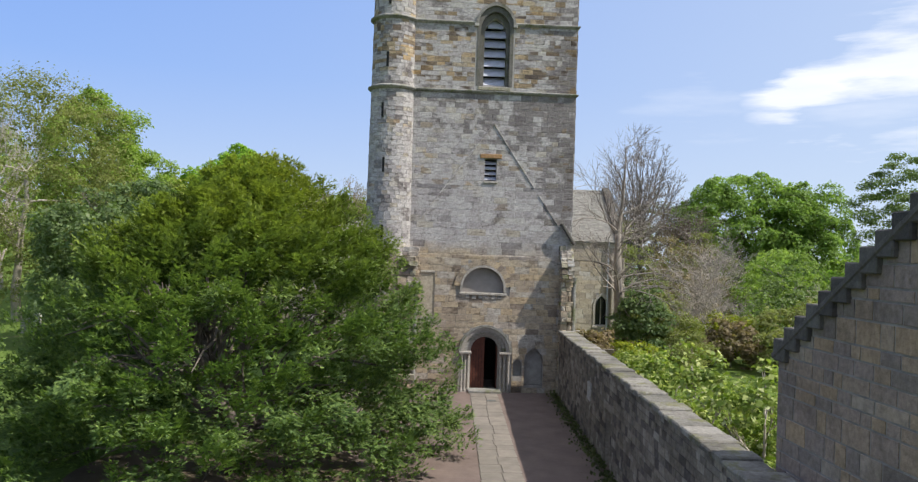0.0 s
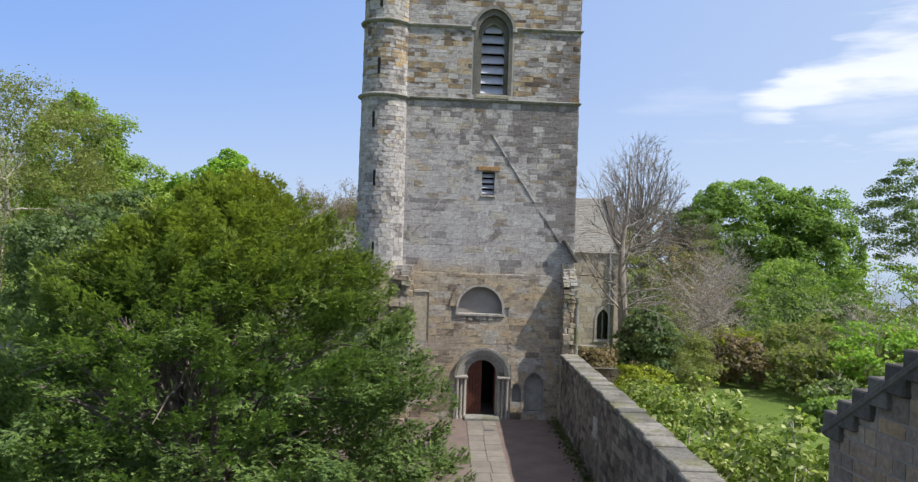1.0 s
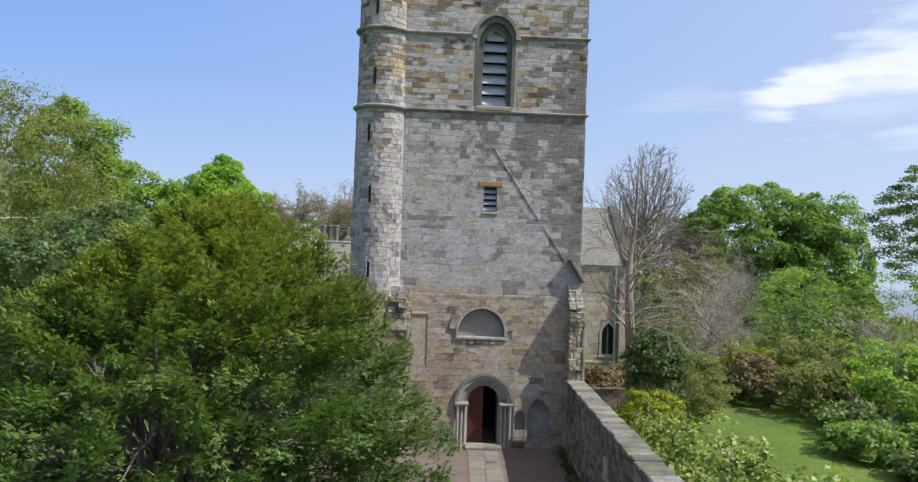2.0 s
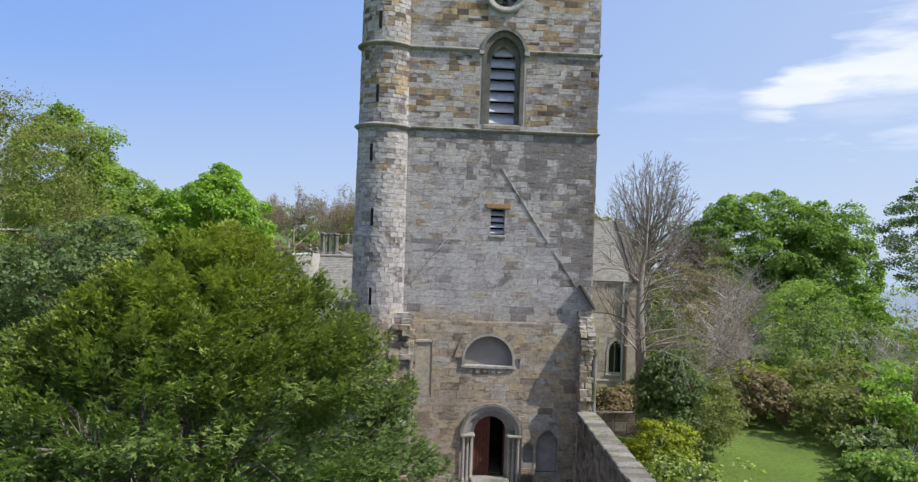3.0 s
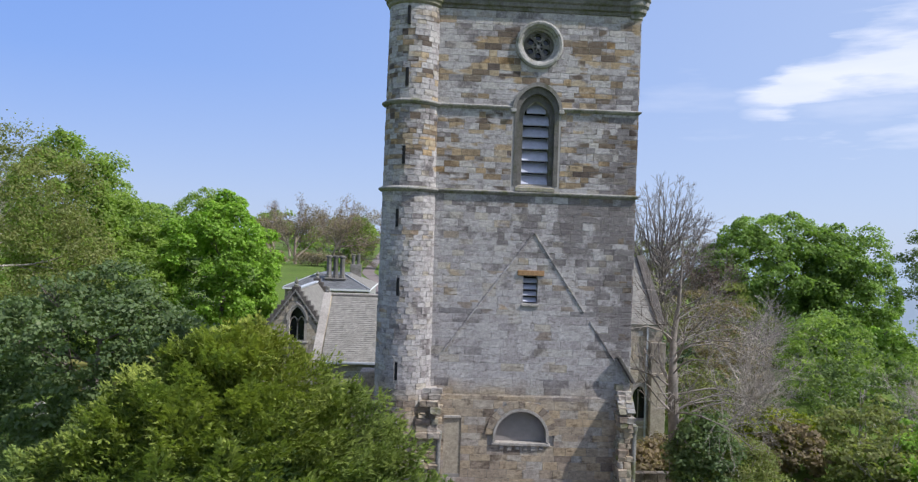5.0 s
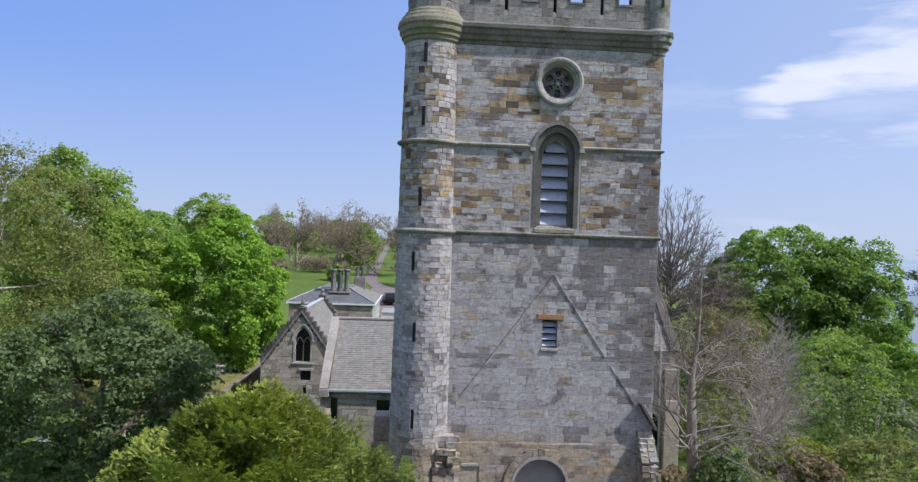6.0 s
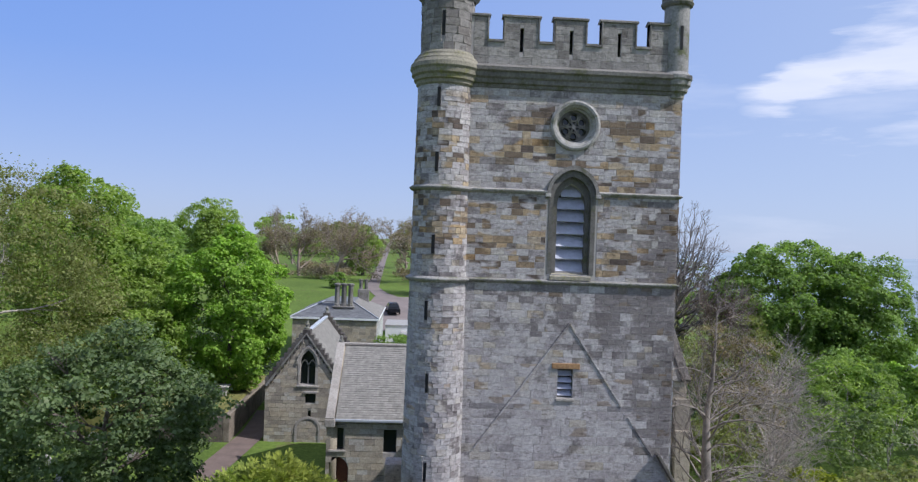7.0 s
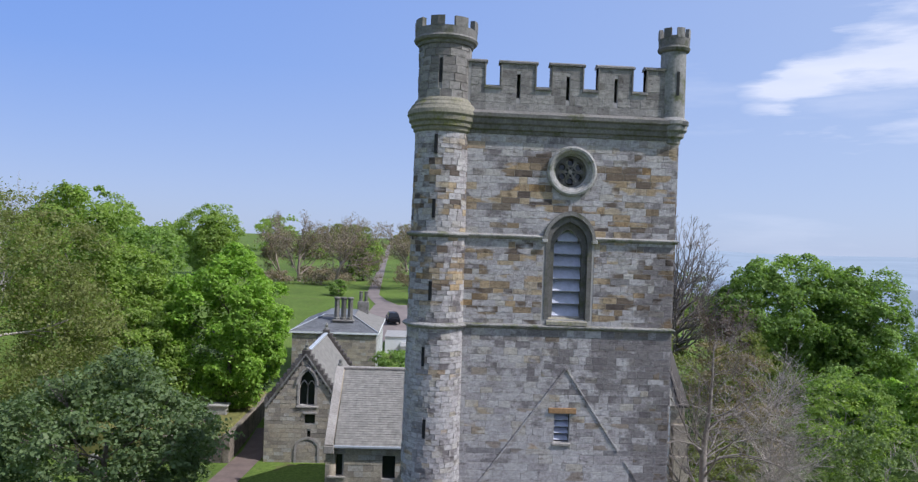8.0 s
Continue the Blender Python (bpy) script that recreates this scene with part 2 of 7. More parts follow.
def leaf(name, stops, thin=0.35, rough=0.55, patch=None):
    m, nt, b = start(name)
    rnd = nt.nodes["Geometry"].outputs["Random Per Island"]
    col = ramp(nt, rnd, stops)
    big = noise_of(nt, 0.5, 3, 0.6)
    col = mixc(nt, 1.0, col, ramp(nt, big, [(0.3, (0.72, 0.75, 0.7)), (0.7, (1.25, 1.2, 1.15))]), "MULTIPLY")
    # second ramp blended in with height, paints sunlit tops into the leaf colour
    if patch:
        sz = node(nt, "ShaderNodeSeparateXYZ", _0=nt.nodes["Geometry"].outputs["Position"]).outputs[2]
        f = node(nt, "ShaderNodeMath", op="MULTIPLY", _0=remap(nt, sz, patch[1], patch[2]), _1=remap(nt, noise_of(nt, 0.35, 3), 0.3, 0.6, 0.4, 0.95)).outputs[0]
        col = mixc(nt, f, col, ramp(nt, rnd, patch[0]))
    nt.links.new(col, b.inputs["Base Color"])
    b.inputs["Roughness"].default_value = rough
    b.inputs["Specular IOR Level"].default_value = 0.25
    t = nt.nodes.new("ShaderNodeBsdfTranslucent")
    nt.links.new(mixc(nt, 1.0, col, (1.1, 1.25, 0.6), "MULTIPLY"), t.inputs[0])
    mx = nt.nodes.new("ShaderNodeMixShader")
    mx.inputs[0].default_value = thin
    nt.links.new(b.outputs[0], mx.inputs[1])
    nt.links.new(t.outputs[0], mx.inputs[2])
    nt.links.new(mx.outputs[0], nt.nodes["Material Output"].inputs[0])
    return m


def glass_dark(name):
    m, nt, b = start(name)
    b.inputs["Base Color"].default_value = (0.012, 0.014, 0.018, 1)
    b.inputs["Roughness"].default_value = 0.12
    relief(nt, b, noise_of(nt, 6, 3), 0.15, 0.01)
    return m


TOWER = tower_stone()
MORTAR = plain("lime_mortar", (0.33, 0.305, 0.28), 0.95, 0.25, 3)
TRIM = rough_stone("weathered_dressed_stone", [(0, (0.24, 0.23, 0.21)), (1, (0.38, 0.36, 0.33))], moss=(0.13, 0.14, 0.06), amount=0.7)
TRIM_CLEAN = rough_stone("pale_dressed_stone", [(0, (0.33, 0.30, 0.27)), (1, (0.45, 0.41, 0.36))], amount=0.5)
DARKTRIM = rough_stone("dark_weathered_dressings", [(0, (0.16, 0.15, 0.135)), (1, (0.28, 0.26, 0.235))], moss=(0.11, 0.115, 0.06), amount=0.6)
SANDY = rough_stone("buff_dressed_stone", [(0, (0.42, 0.36, 0.27)), (1, (0.48, 0.42, 0.33))], amount=0.4)
MOSSY = rough_stone("mossy_stone", [(0, (0.24, 0.22, 0.16)), (1, (0.34, 0.31, 0.24))], moss=(0.20, 0.20, 0.05), amount=0.5)
RUBBLE = rough_stone("garden_wall_rubble", [(0, (0.10, 0.085, 0.075)), (0.3, (0.19, 0.16, 0.13)), (0.7, (0.25, 0.21, 0.165)), (1, (0.33, 0.29, 0.24))], amount=0.85, stain_scale=1.1)
COPING = rough_stone("lichened_coping", [(0, (0.15, 0.14, 0.12)), (1, (0.30, 0.275, 0.24))], moss=(0.15, 0.145, 0.055), amount=0.8, stain_scale=1.6)
COTTAGE = rough_stone("cottage_sandstone", [(0, (0.22, 0.175, 0.145)), (0.35, (0.29, 0.22, 0.185)), (0.6, (0.32, 0.235, 0.175)), (0.8, (0.38, 0.265, 0.17)), (1, (0.34, 0.275, 0.225))], amount=0.6, stain_scale=1.2)
CHURCH = rough_stone("church_sandstone", [(0, (0.27, 0.235, 0.195)), (0.4, (0.40, 0.35, 0.28)), (0.75, (0.46, 0.39, 0.29)), (1, (0.48, 0.45, 0.40))], amount=0.5)
STEPSTONE = rough_stone("dark_crowstep", [(0, (0.075, 0.065, 0.06)), (1, (0.15, 0.135, 0.12))], amount=0.5)
SLATE = plain("stone_slate", (0.235, 0.22, 0.195), 0.9, 0.2, 3.0)
SLATE2 = plain("grey_roof_slate", (0.15, 0.152, 0.155), 0.6, 0.2, 1.2)
LEAD = plain("lead_flashing", (0.40, 0.42, 0.45), 0.5, 0.15, 3)
LOUVRE = plain("slate_louvre", (0.44, 0.45, 0.53), 0.45, 0.15, 5)
DARK = plain("unlit_interior", (0.02, 0.02, 0.02), 0.9, 0.2, 2, bump=0)
DOORWOOD = plain("red_brown_painted_boards", (0.11, 0.035, 0.022), 0.55, 0.3, 6)
GLASS = glass_dark("leaded_glass")
INFILL = plain("lime_render_infill", (0.28, 0.25, 0.23), 0.9, 0.12, 3)
WHITE = plain("white_paint", (0.75, 0.75, 0.73), 0.6, 0.08, 2)
RENDER = plain("grey_harling", (0.34, 0.33, 0.31), 0.9, 0.15, 2)
GRAVEL = plain("red_chip_path", (0.175, 0.13, 0.113), 0.95, 0.2, 1.2, bump=0.5)
SLAB = plain("worn_paving_slab", (0.205, 0.178, 0.152), 0.9, 0.18, 2.5)
ROADM = plain("park_track", (0.20, 0.165, 0.15), 0.95, 0.2, 0.4)
TARMAC = plain("old_asphalt", (0.10, 0.10, 0.10), 0.9, 0.2, 1)
BARK = plain("grey_bark", (0.16, 0.13, 0.11), 0.9, 0.35, 5, bump=0.6)
BARKPALE = plain("pale_twig_bark", (0.38, 0.33, 0.28), 0.85, 0.3, 3, bump=0.3)
BARKGREY = plain("grey_brown_bark", (0.25, 0.215, 0.185), 0.85, 0.3, 3, bump=0.3)
BARKRED = plain("budding_twig_bark", (0.30, 0.235, 0.19), 0.85, 0.3, 1, bump=0.0)
HEADST = rough_stone("gravestone", [(0, (0.25, 0.24, 0.22)), (1, (0.45, 0.42, 0.38))], amount=0.4)
CARP = plain("dark_car_paint", (0.012, 0.012, 0.016), 0.25, 0.1, 2, bump=0)
RUBBER = plain("tyre_rubber", (0.02, 0.02, 0.02), 0.8, 0.2, 5, bump=0)
DIRT = plain("shaded_soil", (0.10, 0.075, 0.05), 0.95, 0.3, 1.0, bump=0.4)

# gold from z 4.2 to 9.0 is sunlight on the tips, put into the colour
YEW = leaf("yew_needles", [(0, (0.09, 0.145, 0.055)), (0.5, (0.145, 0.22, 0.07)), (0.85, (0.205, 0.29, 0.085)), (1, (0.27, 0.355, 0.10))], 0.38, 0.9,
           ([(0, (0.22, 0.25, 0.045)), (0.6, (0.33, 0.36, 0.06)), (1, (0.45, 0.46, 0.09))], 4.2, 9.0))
SYCAMORE = leaf("sycamore_leaves", [(0, (0.18, 0.30, 0.04)), (0.6, (0.27, 0.43, 0.06)), (1, (0.34, 0.50, 0.10))], 0.45)
SPRING = leaf("young_spring_leaves", [(0, (0.19, 0.27, 0.06)), (0.6, (0.275, 0.375, 0.085)), (1, (0.36, 0.45, 0.14))], 0.5)
BUDS = leaf("olive_buds", [(0, (0.19, 0.19, 0.075)), (0.6, (0.235, 0.255, 0.092)), (1, (0.28, 0.315, 0.12))], 0.5)
HOLLY = leaf("holly_leaves", [(0, (0.11, 0.155, 0.065)), (0.6, (0.165, 0.225, 0.095)), (0.93, (0.12, 0.18, 0.08)), (1, (0.22, 0.255, 0.14))], 0.4, 0.55)
OAKGREEN = leaf("dark_green_leaves", [(0, (0.16, 0.245, 0.065)), (0.6, (0.235, 0.345, 0.09)), (1, (0.31, 0.42, 0.13))], 0.5)
PINEGREEN = leaf("muted_green_leaves", [(0, (0.12, 0.17, 0.06)), (0.6, (0.18, 0.245, 0.085)), (1, (0.25, 0.31, 0.12))], 0.4)
MAGNOLIA = leaf("glossy_shrub_leaves", [(0, (0.12, 0.18, 0.03)), (0.5, (0.22, 0.29, 0.06)), (0.85, (0.40, 0.44, 0.15)), (1, (0.6, 0.6, 0.32))], 0.4, 0.4)
GOLDEN = leaf("golden_shrub_leaves", [(0, (0.16, 0.20, 0.02)), (1, (0.38, 0.40, 0.04))], 0.4)
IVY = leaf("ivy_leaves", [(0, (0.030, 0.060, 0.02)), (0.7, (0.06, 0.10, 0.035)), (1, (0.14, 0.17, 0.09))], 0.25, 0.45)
GRASSM = leaf("grass_blades", [(0, (0.05, 0.06, 0.025)), (1, (0.12, 0.14, 0.05))], 0.2)


def ground_mat():
    m, nt, b = start("grassland")
    g1 = ramp(nt, noise_of(nt, 0.09, 6, 0.6), [(0.3, (0.08, 0.12, 0.030)), (0.6, (0.13, 0.19, 0.042)), (0.8, (0.175, 0.215, 0.068))])
    g2 = ramp(nt, noise_of(nt, 4.0, 6, 0.75), [(0.3, (0.55, 0.6, 0.5)), (0.7, (1.3, 1.25, 1.2))])
    col = mixc(nt, 1.0, g1, g2, "MULTIPLY")
    col = mixc(nt, remap(nt, noise_of(nt, 0.3, 5, 0.7), 0.60, 0.70, 0, 0.8), col, (0.13, 0.10, 0.06))
    nt.links.new(col, b.inputs["Base Color"])
    b.inputs["Roughness"].default_value = 0.95
    b.inputs["Specular IOR Level"].default_value = 0.1
    relief(nt, b, noise_of(nt, 8, 5, 0.7), 0.6, 0.06)
    return m


GROUND = ground_mat()


def water_mat():
    m, nt, b = start("estuary_water")
    b.inputs["Base Color"].default_value = (0.16, 0.20, 0.24, 1)
    b.inputs["Roughness"].default_value = 0.35
    relief(nt, b, noise_of(nt, 0.15, 3), 0.15, 0.3)
    return m


WATER = water_mat()


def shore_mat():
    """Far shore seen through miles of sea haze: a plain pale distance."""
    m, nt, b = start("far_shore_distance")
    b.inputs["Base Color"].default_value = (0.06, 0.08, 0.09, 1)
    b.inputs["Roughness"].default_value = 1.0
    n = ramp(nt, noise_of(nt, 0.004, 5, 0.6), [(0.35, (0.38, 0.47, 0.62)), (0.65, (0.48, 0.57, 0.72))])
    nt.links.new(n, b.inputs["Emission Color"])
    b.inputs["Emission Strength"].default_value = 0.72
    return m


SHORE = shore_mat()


# ---------- building kit ----------
def mesh_ob(name, bm, mat):
    bmesh.ops.recalc_face_normals(bm, faces=bm.faces)
    me = bpy.data.meshes.new(name)
    bm.to_mesh(me)
    bm.free()
    me.materials.append(mat)
    return new(name, me)


def part(name, bm, mat, parent, label=""):
    ob = mesh_ob(name, bm, mat)
    ob.parent = parent
    return tagged(ob, label)


def root(name, label, category, group="", at=(0, 0, 0), rz=0.0, kind=""):
    e = new(name)
    e.empty_display_size = 0.3
    e.matrix_world = pose(*at, 0, 0, rz)
    bpy.context.view_layer.update()
    return tagged(e, label, category, group, kind)


def boxes(*items, bevel=0.0):
    """One bmesh of boxes (x0, x1, y0, y1, z0, z1)."""
    bm = bmesh.new()
    for x0, x1, y0, y1, z0, z1 in items:
        bmesh.ops.create_cube(bm, size=1, matrix=Matrix.LocRotScale(((x0 + x1) / 2, (y0 + y1) / 2, (z0 + z1) / 2), None, (x1 - x0, y1 - y0, z1 - z0)))
    if bevel:
        bmesh.ops.bevel(bm, geom=bm.edges[:], offset=bevel, segments=1, affect="EDGES")
    return bm


def lathe(profile, cx, cy, seg=40, a0=0.0, a1=2 * math.pi, closed_ends=False):
    """Turn a profile of (radius, z) about an upright axis."""
    bm = bmesh.new()
    full = abs(a1 - a0 - 2 * math.pi) < 1e-6
    n = seg if full else seg + 1
    rings = []
    for r, z in profile:
        rings.append([bm.verts.new((cx + r * math.cos(a0 + (a1 - a0) * i / seg), cy + r * math.sin(a0 + (a1 - a0) * i / seg), z)) for i in range(n)])
    for p, q in zip(rings, rings[1:]):
        for i in range(seg):
            j = (i + 1) % n
            bm.faces.new((p[i], p[j], q[j], q[i]))
    if full:
        bm.faces.new(rings[-1])
        bm.faces.new(rings[0])
    return bm


def sweep(points, profile, flip=False):
    """A moulding: profile of (out, z) run along points (x, y, nx, ny), where n is the way out."""
    bm = bmesh.new()
    rows = [[bm.verts.new((x + nx * o, y + ny * o, z)) for o, z in profile] for x, y, nx, ny in points]
    k = len(profile)
    for a, b in zip(rows, rows[1:]):
        for i in range(k):
            bm.faces.new((a[i], a[(i + 1) % k], b[(i + 1) % k], b[i]))
    bm.faces.new(rows[0])
    bm.faces.new(rows[-1])
    return bm


def slab_shape(outline, holes, y0, y1):
    """A flat wall in x and z with real holes, from y0 (front) to y1."""
    cu = bpy.data.curves.new("outline", "CURVE")
    cu.dimensions, cu.fill_mode, cu.extrude = "2D", "BOTH", abs(y1 - y0) / 2
    for pts in (outline, *holes):
        sp = cu.splines.new("POLY")
        sp.points.add(len(pts) - 1)
        for p, (x, z) in zip(sp.points, pts):
            p.co = (x, z, 0, 1)
        sp.use_cyclic_u = True
    ob = new("outline", cu)
    bpy.context.view_layer.update()
    me = bpy.data.meshes.new_from_object(ob.evaluated_get(bpy.context.evaluated_depsgraph_get()))
    bm = bmesh.new()
    bm.from_mesh(me)
    bpy.data.objects.remove(ob)
    bpy.data.curves.remove(cu)
    bpy.data.meshes.remove(me)
    mid = (y0 + y1) / 2
    for v in bm.verts:
        x, z, d = v.co
        v.co = (x, mid - d, z)
    bmesh.ops.remove_doubles(bm, verts=bm.verts, dist=1e-4)
    return bm


def lancet(cx, half, z0, spring, apex, n=9):
    """Outline of an arched opening, pointed when the apex stands above a half circle."""
    rise = apex - spring
    r = (half * half + rise * rise) / (2 * half)
    right = []
    top = math.atan2(rise, r - half) if rise > half else None
    for i in range(n + 1):
        if top is not None:
            a = top * i / n
            right.append((cx + half - r + r * math.cos(a), spring + r * math.sin(a)))
        else:
            a = math.pi / 2 * i / n
            right.append((cx + half * math.cos(a), spring + rise * math.sin(a)))
    left = [(2 * cx - x, z) for x, z in right[-2::-1]]
    return [(cx - half, z0), (cx + half, z0)] + right + left


def arch_band(inner, outer, y0, y1):
    """A moulded ring between two outlines of equal count, open below."""
    bm = bmesh.new()
    rows = [[bm.verts.new((x, y, z)) for x, z in pts] for pts, y in ((inner, y1), (inner, y0), (outer, y0), (outer, y1))]
    for a, b in zip(rows, rows[1:] + rows[:1]):
        for i in range(len(a) - 1):
            bm.faces.new((a[i], a[i + 1], b[i + 1], b[i]))
    for e in (0, -1):
        bm.faces.new([r[e] for r in rows])
    return bm


def arch_curve(cx, half, spring, apex, n=9, foot=None):
    pts = lancet(cx, half, spring - 0.01, spring, apex, n)[2:]
    if foot is not None:
        pts = [(cx + half, foot)] + pts + [(cx - half, foot)]
    return pts


def span_of(poly, za, zb):
    """The x range that an outline covers between two heights, or None."""
    xs = []
    for (x0, z0), (x1, z1) in zip(poly, poly[1:] + poly[:1]):
        lo, hi = max(min(z0, z1), za), min(max(z0, z1), zb)
        if lo > hi:
            continue
        if abs(z1 - z0) < 1e-6:
            xs += [x0, x1]
        else:
            xs += [x0 + (x1 - x0) * (z - z0) / (z1 - z0) for z in (lo, hi)]
    return (min(xs), max(xs)) if xs else None


def unit_stone(seed):
    """A roughly dressed block, one unit wide (x), deep (y, front at -1) and high."""
    rr = random.Random(seed)
    bm = bmesh.new()
    j = lambda s: rr.uniform(-s, s)
    c = [(-0.5, -0.5), (0.5, -0.5), (0.5, 0.5), (-0.5, 0.5)]
    back = [bm.verts.new((x, 0, z)) for x, z in c]
    rim = [bm.verts.new((x * 0.995, -0.80 + j(0.05), z * 0.99)) for x, z in c]
    face = [bm.verts.new((x * 0.975 + j(0.008), -1 + j(0.08), z * 0.955 + j(0.015))) for x, z in c]
    mid = bm.verts.new((j(0.15), -1.03 + j(0.06), j(0.15)))
    for i in range(4):
        k = (i + 1) % 4
        bm.faces.new((back[i], back[k], rim[k], rim[i]))
        bm.faces.new((rim[i], rim[k], face[k], face[i]))
        bm.faces.new((face[i], face[k], mid))
    bmesh.ops.recalc_face_normals(bm, faces=bm.faces)
    return bm


STONES = {}


def stone_meshes(mat):
    if mat.name not in STONES:
        STONES[mat.name] = []
        for k in range(6):
            bm = unit_stone(k)
            me = bpy.data.meshes.new("stone")
            bm.to_mesh(me)
            bm.free()
            me.materials.append(mat)
            STONES[mat.name].append(me)
    return STONES[mat.name]


def courses(u0, u1, z0, z1, rr, high=(0.24, 0.38), wide=(0.32, 0.85), holes=(), gap=0.010, curb=None):
    """Blocks (u, z, width, height) in courses of uneven height, cut back round the holes."""
    out = []
    z = z0
    while z < z1 - 0.08:
        h = min(rr.uniform(*high), z1 - z)
        if z1 - z - h < 0.12:
            h = z1 - z
        lo, hi = (u0, u1) if curb is None else curb(z + h / 2)
        spans = [(lo, hi)]
        for poly in holes:
            s = span_of(poly, z + 0.02, z + h - 0.02)
            if s:
                spans = [q for a, b in spans for q in ((a, min(b, s[0])), (max(a, s[1]), b)) if q[1] - q[0] > 0.04]
        for a, b in spans:
            u = a - rr.uniform(0, 0.25)
            while u < b - 0.03:
                w = rr.uniform(*wide)
                e = u + w
                if b - e < 0.14:
                    e = b
                s, e2 = max(a, u), min(b, e)
                if e2 - s > 0.05:
                    out.append(((s + e2) / 2, z + h / 2, e2 - s - gap, h - gap))
                u = e
        z += h
    return out


def face_stones(parent, name, blocks, place, mat, rr, depth=0.045, parts=None, most=300, label=""):
    """Blocks as objects of their own where parts() says so, the rest joined. place(u, z) gives the matrix at the face."""
    meshes = stone_meshes(mat)
    rest, count = [], 0
    for u, z, w, h in blocks:
        d = depth * rr.uniform(0.78, 1.22)
        m = place(u, z) @ Matrix.Diagonal((w, d, h, 1))
        if rr.random() < 0.5:
            m = m @ Matrix.Diagonal((-1, 1, -1, 1))
        me = meshes[rr.randrange(6)]
        if parts and count < most and parts(u, z):
            ob = new(name, me)
            ob.parent = parent
            ob.matrix_local = m
            count += 1
        else:
            rest.append((me, m))
    if rest:
        base = {me.name: (np.array([v.co[:] for v in me.vertices]), [tuple(p.vertices) for p in me.polygons]) for me in meshes}
        vs, fs, k = [], [], 0
        for me, m in rest:
            co, fa = base[me.name]
            mm = np.array(m)
            vs.append(co @ mm[:3, :3].T + mm[:3, 3])
            fs += [tuple(i + k for i in f) for f in fa]
            k += len(co)
        me = bpy.data.meshes.new("stonework")
        me.from_pydata(np.concatenate(vs).tolist(), [], fs)
        me.materials.append(mat)
        ob = new("stonework", me)
        ob.parent = parent
        tagged(ob, label, kind="stuff")


def soup(name, verts, counts, mat, parent=None, smooth=False):
    """A mesh of loose polygons: verts in order, counts of corners."""
    me = bpy.data.meshes.new(name)
    n = len(verts)
    me.vertices.add(n)
    me.vertices.foreach_set("co", np.asarray(verts, dtype=np.float32).ravel())
    me.loops.add(n)
    me.loops.foreach_set("vertex_index", np.arange(n, dtype=np.int32))
    st = np.concatenate(([0], np.cumsum(counts)[:-1])).astype(np.int32)
    me.polygons.add(len(counts))
    me.polygons.foreach_set("loop_start", st)
    me.update(calc_edges=True)
    me.materials.append(mat)
    ob = new(name, me)
    ob.parent = parent
    return ob


# ---------- plants ----------
def branch_tubes(segs, sides=5):
    """Tapered tubes: segs of (p, q, rp, rq) -> verts, quads."""
    vs, fs = [], []
    for p, q, rp, rq in segs:
        d = (q - p)
        if d.length < 1e-5:
            continue
        d.normalize()
        a = d.orthogonal().normalized()
        b = d.cross(a)
        k = len(vs)
        n = sides if rp > 0.03 else 3
        for c, r in ((p, rp), (q, rq)):
            for i in range(n):
                t = 2 * math.pi * i / n
                vs.append(tuple(c + (a * math.cos(t) + b * math.sin(t)) * r))
        fs += [(k + i, k + (i + 1) % n, k + n + (i + 1) % n, k + n + i) for i in range(n)]
    return vs, fs


def tube_part(name, segs, mat, parent, label="", sides=6):
    vs, fs = branch_tubes(segs, sides)
    me = bpy.data.meshes.new(name)
    me.from_pydata(vs, [], fs)
    me.polygons.foreach_set("use_smooth", [True] * len(fs))
    me.materials.append(mat)
    ob = new(name, me)
    ob.parent = parent
    return tagged(ob, label)


def grow(segs, p, d, length, r, level, rr, spread=0.6, up=0.15, kids=(3, 4), bend=0.16, stop=0.008, shrink=0.62, tips=None):
    """A limb that bends, tapers and forks."""
    steps = 3 if level > 0 else 2
    q = p
    r0 = r
    pts = []
    for i in range(steps):
        d = (d + Vector((rr.gauss(0, bend), rr.gauss(0, bend), rr.gauss(0, bend) + up * 0.3))).normalized()
        n = q + d * (length / steps)
        r1 = r0 * (0.84 if level else 0.6)
        segs.append((q, n, r0, r1))
        q, r0 = n, r1
        pts.append((q, d, r0))
    if level <= 0:
        if tips is not None:
            tips.append((q, d))
        return
    for k in range(rr.randint(*kids)):
        at, dd, ra = pts[rr.choice([0, 1, 1, 2, 2])]
        side = Vector((rr.gauss(0, 1), rr.gauss(0, 1), rr.gauss(0, 0.6) + up)).normalized()
        nd = (dd + side * spread * rr.uniform(0.7, 1.3)).normalized()
        grow(segs, at, nd, length * shrink * rr.uniform(0.75, 1.2), max(stop, ra * rr.uniform(0.45, 0.7)), level - 1, rr, spread, up, kids, bend, stop, shrink, tips)
    grow(segs, q, d, length * shrink * 1.1, max(stop, r0), level - 1, rr, spread, up, kids, bend, stop, shrink, tips)


def unit_vectors(rng, n):
    v = rng.normal(size=(n, 3))
    return v / np.linalg.norm(v, axis=1, keepdims=True)


